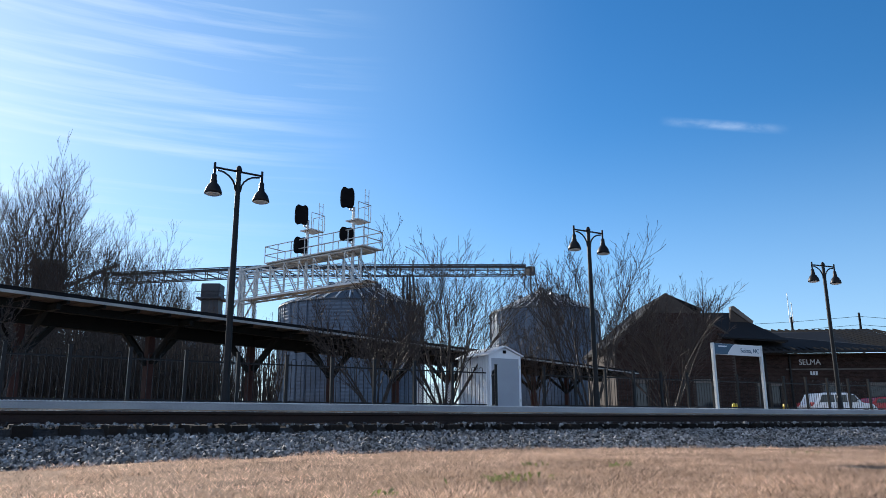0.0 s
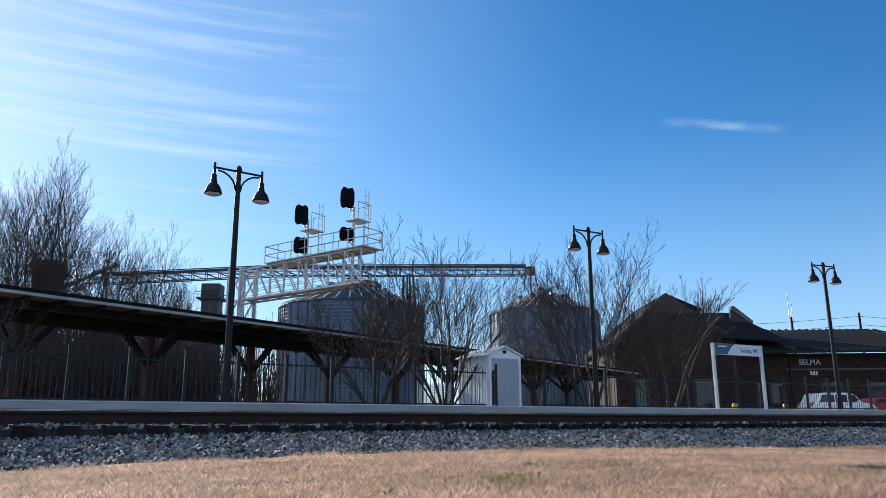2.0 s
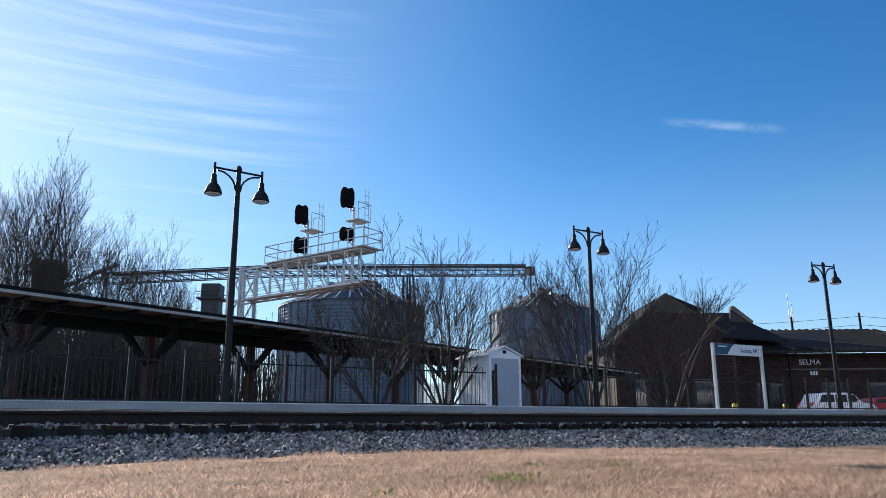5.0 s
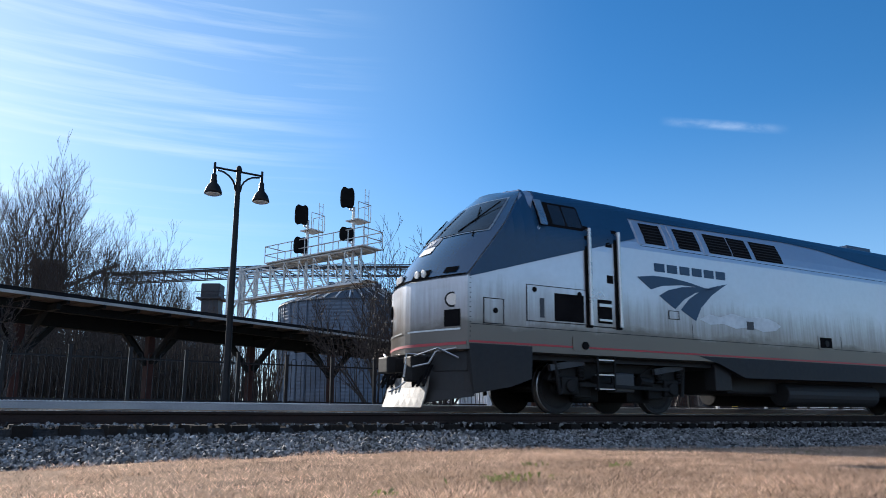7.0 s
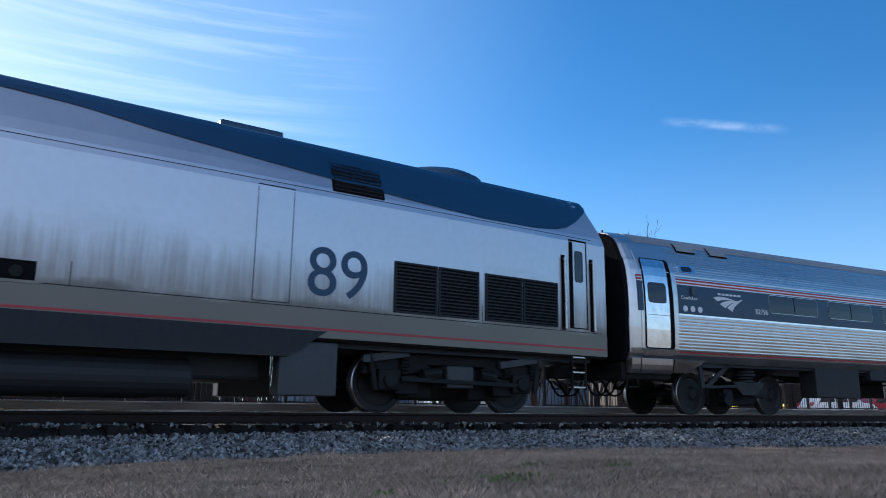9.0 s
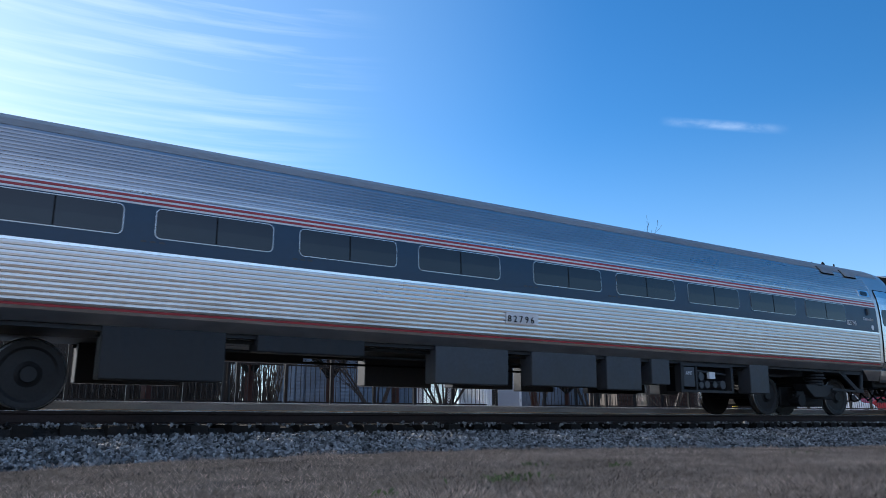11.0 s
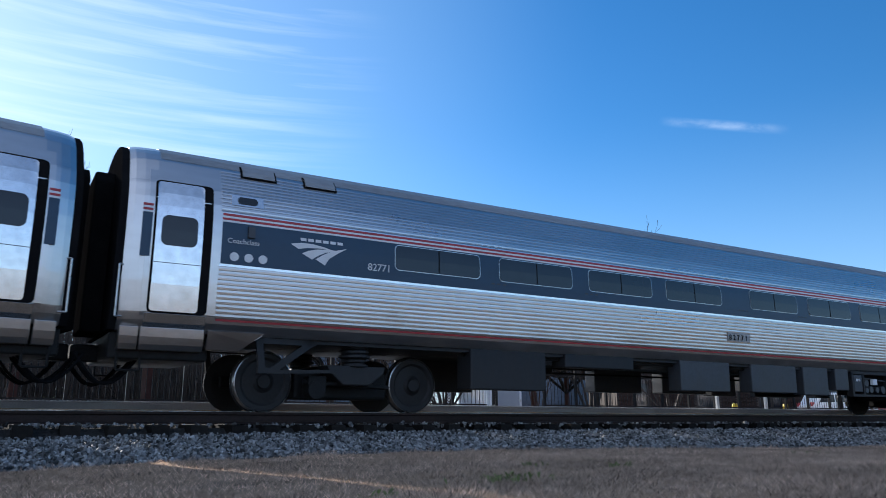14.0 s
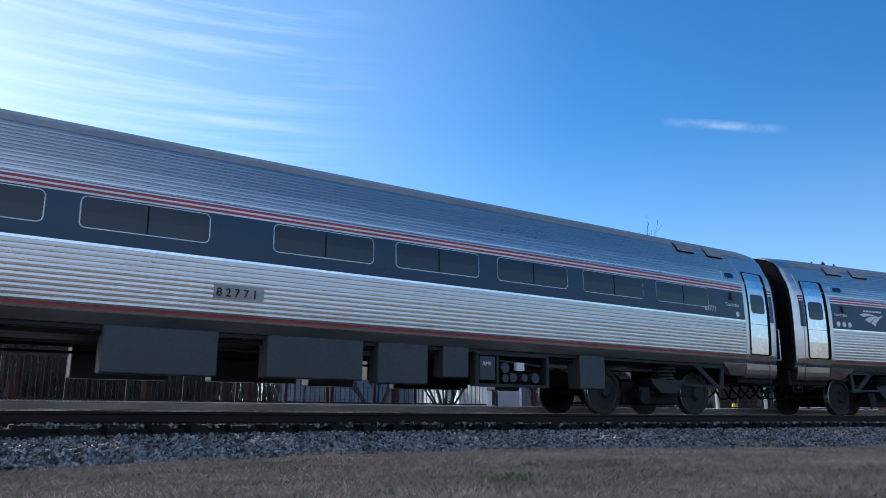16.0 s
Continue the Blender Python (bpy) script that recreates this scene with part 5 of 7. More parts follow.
            beam(bm, (pts[0][0], y, pts[0][1]), (pts[3][0], y, pts[3][1]), 0.05, 0.10)
            beam(bm, (pts[1][0], y, pts[1][1]), (pts[2][0], y, pts[2][1]), 0.05, 0.10)
            beam(bm, (pts[0][0], y, 1.05), (pts[1][0], y, 1.05), 0.05, 0.12)
            beam(bm, (e * 1.33, y, 0.60), (e * 1.62, y, 0.60), 0.06, 0.08)
            beam(bm, (e * 0.4, y, 0.62), (e * 1.5, y, 0.58), 0.04, 0.05)
            part("anchor_bracket", bm, SKIRT, truck, "open triangular dark grey bracket")
            bm = bmesh.new()
            box(bm, -0.75, -0.45, h * 0.95, h * 1.2, 0.30, 0.55)
            bar(bm, (-0.8, h * 1.1, 0.46), (0.7, h * 1.1, 0.40), 0.04, 8)
            part("brake_gear", bm, GREEBLE, truck, bevel=0.015)
        bm = bmesh.new()
        box(bm, -0.82, 0.82, -0.80, 0.80, 0.20, 0.66)
        part("brake_unit", bm, GREEBLE, truck, "dark brake casing", bevel=0.05)
        for h in (-1, 1):
            bm = bmesh.new()
            bar(bm, (-0.62, h * 0.98, 0.34), (-0.62, h * 1.24, 0.34), 0.14, 14)
            part("brake_cylinder", bm, GREEBLE, truck)
        for x in (-1.325, 1.325):
            WHEELS.append((wheelset(truck, x, 0.457, "disc wheelset"), 0.457))
    return car


LOCO = locomotive()
COACHES = [coach(n, sh) for n, sh in (("82796", 0.0), ("82771", 0.18), ("82715", 0.18))]


# ---- platform ----
def platform():
    plat = thing("platform", pose(0, 0, 0), "low grey concrete station platform with a dotted edge", "platform", kind="structure")
    sweep("slab", [(1.76, -0.36), (1.72, -0.36), (1.72, 0.155), (1.74, 0.175), (9.5, 0.19), (9.5, -0.3)], -40, 62, 1.0, CONCRETE, plat, "concrete platform slab")
    sweep("tactile_strip", [(1.725, 0.172), (1.725, 0.186), (2.33, 0.188), (2.33, 0.172)], -40, 62, 1.0, TACTILE, plat, "pale tactile strip")
    verts, faces = [], []
    for i in range(800):
        for j in range(2):
            s, lat = -2 + 0.06 * i, 1.76 + 0.06 * j
            p = on_track(s, lat, 0.186)
            n = len(verts)
            for r, z in ((0.017, 0), (0.009, 0.012)):
                verts += [p + Vector((r * math.cos(a * 1.047), r * math.sin(a * 1.047), z)) for a in range(6)]
            faces += [(n + a, n + (a + 1) % 6, n + 6 + (a + 1) % 6, n + 6 + a) for a in range(6)] + [tuple(n + 6 + a for a in range(6))]
    put("tactile_domes", verts, faces, TACTILE, plat, "rows of small raised domes", kind="stuff")


platform()


# ---- station surroundings: materials ----
FENCE = mat("black_fence_paint", (0.014, 0.0145, 0.016), (0.009, 0.009, 0.01), rough=0.42, big=2, fine=30, bump=0.05, sheen=0.2)
SHED = mat("white_ribbed_sheet", (0.72, 0.74, 0.77), (0.6, 0.62, 0.65), rough=0.5, big=1.5, fine=20, bump=0.04)
SHED_DOOR = mat("grey_shed_door", (0.33, 0.36, 0.40), (0.28, 0.3, 0.34), rough=0.5, bump=0.04)
TIMBER = mat("dark_green_timber", (0.010, 0.013, 0.013), (0.006, 0.0075, 0.008), rough=0.7, big=1.5, fine=18, bump=0.2, sheen=0.2)
COLUMN = mat("brown_red_column_paint", (0.06, 0.028, 0.025), (0.035, 0.018, 0.016), rough=0.7, big=1.5, fine=18, bump=0.15, sheen=0.2)
SOFFIT = mat("weathered_soffit_boards", (0.10, 0.076, 0.054), (0.055, 0.042, 0.03), rough=0.8, big=1.5, fine=14, bump=0.2, spread=0.25)
ROOFING = mat("dark_roll_roofing", (0.016, 0.0165, 0.018), rough=0.9, big=1, fine=30, bump=0.2, sheen=0.1)
GUTTER = mat("pale_fascia_trim", (0.40, 0.40, 0.38), (0.25, 0.25, 0.24), rough=0.6, bump=0.1)
GALV = mat("galvanised_steel", (0.62, 0.63, 0.62), (0.46, 0.47, 0.47), rough=0.5, metal=0.45, big=1, fine=22, bump=0.06)
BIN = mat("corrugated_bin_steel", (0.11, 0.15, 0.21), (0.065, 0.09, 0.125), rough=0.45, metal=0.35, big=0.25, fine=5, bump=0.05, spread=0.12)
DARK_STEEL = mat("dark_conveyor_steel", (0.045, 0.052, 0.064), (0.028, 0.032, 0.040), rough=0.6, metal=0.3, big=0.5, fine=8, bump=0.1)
BARK = mat("grey_brown_bark", (0.075, 0.058, 0.048), (0.035, 0.028, 0.024), rough=0.85, big=3, fine=25, bump=0.3, sheen=0.2)
MYRTLE = mat("smooth_tan_bark", (0.070, 0.053, 0.044), (0.03, 0.024, 0.021), rough=0.65, big=3, fine=18, bump=0.15, sheen=0.25)
LEAF = mat("withered_seed_husk", (0.10, 0.075, 0.05), (0.05, 0.04, 0.028), rough=0.8, bump=0)
# red-brown brick, its tone lowered to hold the shade of the station's near walls
BRICK = mat("shade_darkened_brick", (0.046, 0.027, 0.022), (0.024, 0.015, 0.013), rough=0.85, big=2, fine=25, bump=0.25, spread=0.35, sheen=0.15)
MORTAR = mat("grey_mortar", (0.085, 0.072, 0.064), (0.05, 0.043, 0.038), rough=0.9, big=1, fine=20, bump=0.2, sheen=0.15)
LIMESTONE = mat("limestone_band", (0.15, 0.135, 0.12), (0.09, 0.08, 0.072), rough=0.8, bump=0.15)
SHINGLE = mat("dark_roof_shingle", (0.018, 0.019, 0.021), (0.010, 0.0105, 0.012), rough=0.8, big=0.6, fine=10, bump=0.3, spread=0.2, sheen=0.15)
SIGN_BLUE = mat("sign_blue", (0.012, 0.06, 0.12), (0.011, 0.052, 0.105), rough=0.35, bump=0)
SIGN_WHITE = mat("sign_pale_grey", (0.62, 0.64, 0.66), (0.56, 0.58, 0.6), rough=0.4, bump=0.01)
CAR_WHITE = mat("white_car_paint", (0.82, 0.82, 0.82), (0.76, 0.76, 0.77), rough=0.2, big=1, fine=6, bump=0)
CAR_RED = mat("red_car_paint", (0.45, 0.03, 0.04), (0.38, 0.025, 0.03), rough=0.2, bump=0)
YELLOW = mat("yellow_bollard_paint", (0.75, 0.55, 0.03), (0.6, 0.42, 0.03), rough=0.5, bump=0.05)
RUBBER = BLACK
PLANT = mat("low_green_shrub", (0.10, 0.13, 0.04), (0.05, 0.065, 0.022), rough=0.7, bump=0, spread=0.35)


# ---- lamps on the platform ----
def street_lamp():
    lamp = thing("platform_lamp", pose(0, 0, 0), "black twin-arm platform lamp with bell-shaped shades", "lamp post", "lamps along the platform")
    bm = bmesh.new()
    spin(bm, [(0.13, 0.0), (0.13, 0.05), (0.10, 0.10), (0.085, 0.5), (0.075, 0.55), (0.07, 2.5), (0.055, 5.30), (0.07, 5.32), (0.07, 5.36), (0.04, 5.42), (0.01, 5.44)], 16)
    part("pole", bm, BRONZE_BLACK, lamp, "tapered black pole")
    for h in (-1, 1):
        bm = bmesh.new()
        bar(bm, (0, 0, 5.29), (h * 0.58, 0, 5.29), 0.026, 8)
        pts = [(h * (0.06 + 0.44 * (1 - math.cos(t))), 0, 4.84 + 0.40 * math.sin(t)) for t in (0, 0.3, 0.6, 0.9, 1.2, 1.57)]
        tube(bm, pts, 0.022, 8)
        bar(bm, (0, 0, 4.84), (h * 0.07, 0, 4.84), 0.03, 8)
        bar(bm, (h * 0.56, 0, 5.24), (h * 0.56, 0, 5.40), 0.03, 8)
        arm = part("arm", bm, BRONZE_BLACK, lamp, "curved bracket arm")
        bm = bmesh.new()
        spin(bm, [(0.03, 5.25), (0.028, 5.14), (0.058, 5.11), (0.062, 5.00), (0.072, 4.98), (0.076, 4.92), (0.12, 4.87), (0.165, 4.79), (0.19, 4.71), (0.197, 4.665), (0.18, 4.66)], 20, "Z", (h * 0.56, 0, 0))
        shade = part("shade", bm, BRONZE_BLACK, lamp, "black bell-shaped shade", smooth=True)
        bm = bmesh.new()
        spin(bm, [(0.17, 4.658), (0.15, 4.640), (0.05, 4.632)], 16, "Z", (h * 0.56, 0, 0))
        part("lens", bm, LENS, shade, "pale frosted lens")
    return lamp


LAMP = street_lamp()
LAMP.matrix_basis = track_pose(5.39, 4.2, 0.185, 2)
copy_thing(LAMP, track_pose(15.83, 4.2, 0.185, 0))
copy_thing(LAMP, track_pose(26.6, 4.2, 0.185, -4))


# ---- fence ----
def fence_panel():
    pan = thing("fence_panel", pose(0, 0, 0), "black steel fence panel with hooped pickets", "fence", "fence panels along the platform")
    bm = bmesh.new()
    box(bm, -0.035, 0.035, -0.035, 0.035, 0, 1.22)
    prism(bm, [(-0.045, -0.045), (0.045, -0.045), (0.045, 0.045), (-0.045, 0.045)], "z", 1.22, 1.245)
    part("post", bm, FENCE, pan, "square capped post")
    for z in (0.14, 1.0):
        bm = bmesh.new()
        box(bm, 0.03, 1.10, -0.016, 0.016, z - 0.018, z + 0.018)
        part("rail", bm, FENCE, pan)
    for i in range(4):
        bm = bmesh.new()
        x = 0.12 + 0.25 * i
        pts = [(x, 0, 0.06), (x, 0, 1.08)] + [(x + 0.0625 - 0.0625 * math.cos(t), 0, 1.08 + 0.0625 * math.sin(t)) for t in (0.5, 1.0, 1.57, 2.1, 2.6)] + [(x + 0.125, 0, 1.08), (x + 0.125, 0, 0.06)]
        tube(bm, pts, 0.0085)
        part("hooped_picket", bm, FENCE, pan, "hairpin picket pair")
    return pan


PANEL = fence_panel()
PANEL.matrix_basis = track_pose(1.33, 5.0, 0.185)
for i in list(range(-3, 0)) + list(range(1, 10)):
    copy_thing(PANEL, track_pose(1.33 + 1.137 * i, 5.0, 0.185))
copy_thing(PANEL, track_pose(12.96, 5.0, 0.185, 62))
for i in range(21):
    copy_thing(PANEL, track_pose(14.6 + 1.137 * i, 5.0, 0.185))


# ---- shed on the platform ----
def shed():
    sh = thing("utility_shed", track_pose(14.22, 7.3, 0.19), "small white ribbed utility shed with a grey door", "shed")
    w, d, e, a = 1.26, 1.8, 1.76, 2.02
    bm = bmesh.new()
    box(bm, 0, w, 0, d, 0, e)
    prism(bm, [(0, e), (w, e), (w / 2, a - 0.03)], "y", 0, d)
    part("wall", bm, SHED, sh, "white sheet wall")
    for i in range(12):
        bm = bmesh.new()
        y = 0.08 + 0.145 * i
        prism(bm, [(0, y), (-0.018, y + 0.02), (-0.018, y + 0.06), (0, y + 0.08)], "z", 0.02, e - 0.02)
        part("rib", bm, SHED, sh)
    bm = bmesh.new()
    prism(bm, [(-0.08, e - 0.03), (w / 2, a), (w + 0.08, e - 0.03), (w + 0.08, e + 0.01), (w / 2, a + 0.05), (-0.08, e + 0.01)], "y", -0.08, d + 0.06)
    part("roof", bm, SHED, sh, "white low gable roof", bevel=0.008)
    bm = bmesh.new()
    box(bm, 0.10, w - 0.10, -0.025, -0.003, 0.04, e - 0.1)
    door = part("door", bm, SHED_DOOR, sh, "flat grey door")
    for x0, x1, z0, z1 in ((0.02, 0.10, 0, e - 0.02), (w - 0.10, w - 0.02, 0, e - 0.02), (0.10, w - 0.10, e - 0.10, e - 0.02)):
        bm = bmesh.new()
        box(bm, x0, x1, -0.035, -0.002, z0, z1)
        part("door_trim", bm, SHED, sh, "white door trim")
    for z in (0.3, 1.35):
        bm = bmesh.new()
        box(bm, w - 0.13, w - 0.03, -0.05, -0.03, z, z + 0.1)
        part("hinge", bm, GALV, door)
    bm = bmesh.new()
    box(bm, w / 2 - 0.06, w / 2 + 0.06, -0.02, -0.004, e + 0.06, e + 0.16)
    part("vent", bm, BLACK, sh, "small dark gable vent")


shed()


# ---- station name sign ----
def station_sign():
    sg = thing("station_sign", track_pose(20.9, 4.4, 0.185), "blue and pale grey station name sign on two steel posts", "sign")
    for x in (0.0, 2.30):
        bm = bmesh.new()
        box(bm, x - 0.045, x + 0.045, -0.045, 0.045, 0, 2.2)
        part("post", bm, GALV, sg, "square steel post", bevel=0.006)
    bm = bmesh.new()
    box(bm, 0.045, 2.255, -0.03, 0.03, 1.83, 2.19)
    bd = part("board", bm, SIGN_WHITE, sg, "pale grey board")
    bm = bmesh.new()
    prism(bm, [(0.05, 1.835), (0.62, 1.835), (0.72, 1.95), (0.82, 2.06), (0.98, 2.185), (0.05, 2.185)], "y", -0.036, -0.028)
    blue = part("blue_field", bm, SIGN_BLUE, bd, "blue field with a curved edge")
    bm = bmesh.new()
    box(bm, 0.24, 0.62, -0.040, -0.034, 2.08, 2.12)
    part("lettering_bar", bm, SIGN_WHITE, blue)
    text_part("station_name", "Selma, NC", 0.21, SIGN_BLUE, bd, pose(1.28, -0.034, 1.93, 90, 0, 0), "dark blue station name")


station_sign()


def bollard(s):
    b = thing("bollard", track_pose(s, 5.5, 0.19), "short yellow capped bollard on the platform", "bollard", "yellow bollards")
    bm = bmesh.new()
    spin(bm, [(0.10, 0), (0.10, 0.22), (0.08, 0.28), (0.03, 0.30)], 14)
    part("cap", bm, YELLOW, b)


bollard(22.9)
bollard(25.4)


# ---- the old platform canopy ----
def canopy():
    turn = math.degrees(math.atan(0.33))
    can = thing("platform_canopy", pose(-8.0, 6.76, 0, 0, 0, turn), "long dark timber platform canopy on braced columns", "canopy")
    L = 51.0
    bm = bmesh.new()
    box(bm, 0, L, -0.05, 5.2, 3.22, 3.33)
    part("roof", bm, ROOFING, can, "dark flat roofing")
    bm = bmesh.new()
    box(bm, 0, L, -0.07, -0.052, 3.14, 3.22)
    part("fascia", bm, GUTTER, can, "pale eaves trim")
    for y, z0, z1, w in ((0.95, 2.93, 3.16, 0.2), (2.5, 2.70, 3.16, 0.28), (4.1, 2.93, 3.16, 0.2)):
        bm = bmesh.new()
        box(bm, 0, L, y - w / 2, y + w / 2, z0, z1)
        part("beam", bm, TIMBER, can, "dark green longitudinal beam", bevel=0.01)
    me = None
    for i in range(int(L / 0.42)):
        if me is None:
            bm = bmesh.new()
            box(bm, 0, 0.40, 0.0, 5.15, 3.165, 3.215)
            me = part("soffit_board", bm, SOFFIT, can).data
        else:
            ob = new("soffit_board", me)
            ob.parent = can
            ob.matrix_basis = pose(0.42 * i, 0, -0.012 * (i % 2))
    rafter = None
    for i in range(int(L / 1.05)):
        if rafter is None:
            bm = bmesh.new()
            box(bm, 0.2, 0.28, 0.05, 5.1, 3.06, 3.16)
            rafter = part("rafter", bm, TIMBER, can).data
        else:
            ob = new("rafter", rafter)
            ob.parent = can
            ob.matrix_basis = pose(1.05 * i, 0, 0)
    posts = []
    for i in range(-1, 9):
        x = (2.36 + 3.99 * i + 8.0) / math.cos(radians(turn)) + 0.75
        if x < 0.5 or x > L - 0.3:
            continue
        bm = bmesh.new()
        box(bm, x - 0.12, x + 0.12, 2.38, 2.62, 0.1, 2.72)
        col = part("column", bm, COLUMN, can, "brown-red square column", bevel=0.015)
        for h in (-1, 1):
            bm = bmesh.new()
            beam(bm, (x + h * 0.1, 2.5, 1.78), (x + h * 0.95, 2.5, 2.74), 0.14, 0.15)
            part("brace", bm, TIMBER, col, "diagonal timber brace")
            bm = bmesh.new()
            beam(bm, (x, 2.5 + h * 0.1, 1.85), (x, 2.5 + h * 1.5, 2.98), 0.12, 0.14)
            part("brace", bm, TIMBER, col)
        bm = bmesh.new()
        box(bm, x - 0.06, x + 0.06, 0.3, 4.7, 2.92, 3.08)
        part("cross_arm", bm, TIMBER, col)


canopy()


# ---- cantilever signal bridge behind the canopy ----
def signal_bridge():
    ax, ay, bx, by = 15.12, 31.18, 18.55, 21.4
    turn = math.degrees(math.atan2(by - ay, bx - ax))
    L = math.hypot(bx - ax, by - ay)
    br = thing("signal_bridge", pose(ax, ay, 0, 0, 0, turn), "galvanised cantilever signal bridge with railings and ladders", "signal bridge")
    W, z0, z1 = 0.55, 6.95, 8.72
    for x in (-0.1, 0.95):
        for y in (-W, W):
            bm = bmesh.new()
            beam(bm, (x, y, 0.1), (x, y, z1 + 0.2), 0.16, 0.16)
            part("leg", bm, GALV, br, "steel mast leg")
    for i in range(6):
        za, zb = 0.4 + 1.35 * i, 0.4 + 1.35 * (i + 1)
        for y in (-W, W):
            bm = bmesh.new()
            beam(bm, (-0.1, y, za), (0.95, y, zb), 0.07, 0.07)
            part("brace", bm, GALV, br)
    for z in (z0, z1):
        for y in (-W, W):
            bm = bmesh.new()
            beam(bm, (-0.2, y, z), (L, y, z), 0.10, 0.10)
            part("chord", bm, GALV, br, "truss chord")
    n = 9
    for y in (-W, W):
        for i in range(n + 1):
            x = L * i / n
            bm = bmesh.new()
            beam(bm, (x, y, z0), (x, y, z1), 0.055, 0.055)
            part("upright", bm, GALV, br)
            if i < n:
                bm = bmesh.new()
                beam(bm, (x, y, z1), (x + L / n, y, z0), 0.05, 0.05)
                part("diagonal", bm, GALV, br)
    for y in (-W + 0.08, W - 0.08):
        for z in (0.42, 0.80, 1.18):
            bm = bmesh.new()
            bar(bm, (0.4, y, z0 + z), (L, y, z0 + z), 0.018, 6)
            part("handrail", bm, GALV, br)
    for i in range(n + 1):
        x = L * i / n
        for z in (z0, z1):
            bm = bmesh.new()
            beam(bm, (x, -W, z), (x, W, z), 0.06, 0.06)
            part("cross_tie", bm, GALV, br)
    bm = bmesh.new()
    box(bm, 3.2, L + 0.3, -0.75, 0.75, z1 + 0.06, z1 + 0.12)
    part("walkway", bm, GALV, br, "grating walkway")
    bm = bmesh.new()
    box(bm, 0.6, L + 0.4, -0.45, 0.45, z0 + 0.06, z0 + 0.10)
    part("walkway", bm, GALV, br, "grating walkway")
    for y in (-0.75, 0.75):
        for z in (0.55, 1.05):
            bm = bmesh.new()
            bar(bm, (3.2, y, z1 + z), (L + 0.3, y, z1 + z), 0.028, 6)
            part("handrail", bm, GALV, br)
        for i in range(8):
            x = 3.2 + (L + 0.3 - 3.2) * i / 7
            bm = bmesh.new()
            bar(bm, (x, y, z1 + 0.1), (x, y, z1 + 1.05), 0.026, 6)
            part("stanchion", bm, GALV, br)
    for z in (0.55, 1.05):
        for x in (3.2, L + 0.3):
            bm = bmesh.new()
            bar(bm, (x, -0.75, z1 + z), (x, 0.75, z1 + z), 0.028, 6)
            part("handrail", bm, GALV, br)
    for x, top in ((6.0, 11.3), (9.45, 11.45)):
        bm = bmesh.new()
        bar(bm, (x, -0.2, z0), (x, -0.2, top - 0.3), 0.085, 10)
        part("signal_mast", bm, GALV, br, "round signal mast")
        bm = bmesh.new()
        for y in (0.35, 0.65):
            bar(bm, (x + 0.3, y, z1), (x + 0.3, y, top + 0.8), 0.02, 6)
        for k in range(9):
            bar(bm, (x + 0.3, 0.35, z1 + 0.3 + 0.36 * k), (x + 0.3, 0.65, z1 + 0.3 + 0.36 * k), 0.014, 6)
        part("ladder", bm, GALV, br, "narrow ladder")
        bm = bmesh.new()
        box(bm, x - 0.35, x + 0.55, -0.45, 0.55, z1 + 1.65, z1 + 1.70)
        plat = part("service_step", bm, GALV, br, "small service platform")
        for bearing, py_ in ((-0.35, 0.55), (0.55, 0.55), (0.55, -0.45)):
            bm = bmesh.new()
            bar(bm, (x + bearing, py_, z1 + 1.7), (x + bearing, py_, z1 + 2.6), 0.02, 6)
            part("stanchion", bm, GALV, plat)
        bm = bmesh.new()
        bar(bm, (x - 0.35, 0.55, z1 + 2.6), (x + 0.55, 0.55, z1 + 2.6), 0.02, 6)
        bar(bm, (x + 0.55, 0.55, z1 + 2.6), (x + 0.55, -0.45, z1 + 2.6), 0.02, 6)
        part("handrail", bm, GALV, plat)
    # signal heads: dark hooded backplates facing along the track
    for x, z, tall in ((6.0, 11.25, 1.15), (6.0, 9.5, 0.95), (9.45, 11.6, 1.15), (9.45, 9.6, 0.75)):
        bm = bmesh.new()
        out = []
        for t in range(24):
            a = 2 * math.pi * t / 24
            across = 0.37 * math.copysign(abs(math.cos(a)) ** 0.5, math.cos(a))
            out.append((across, z + tall / 2 * math.copysign(abs(math.sin(a)) ** 0.6, math.sin(a)) * (1 - 0.16 * math.exp(-(across / 0.13) ** 2))))
        u = [bm.verts.new((x - 0.22 + p[0] * 0.45, -0.52 + p[0] * 0.9, p[1])) for p in out]
        w = [bm.verts.new((x + p[0] * 0.45, -0.67 + p[0] * 0.9, p[1])) for p in out]
        for i in range(24):
            bm.faces.new((u[i], u[(i + 1) % 24], w[(i + 1) % 24], w[i]))
        bm.faces.new(u[::-1])
        bm.faces.new(w)
        head = part("signal_head", bm, BLACK, br, "black hooded signal head with a notched top")
        bm = bmesh.new()
        bar(bm, (x, -0.2, z - tall / 2 - 0.12), (x - 0.05, -0.42, z - tall / 2 - 0.05), 0.04, 8)
        bar(bm, (x - 0.05, -0.42, z - tall / 2 - 0.08), (x - 0.05, -0.42, z - tall / 2 + 0.1), 0.05, 8)
        part("bracket", bm, GALV, head)


signal_bridge()


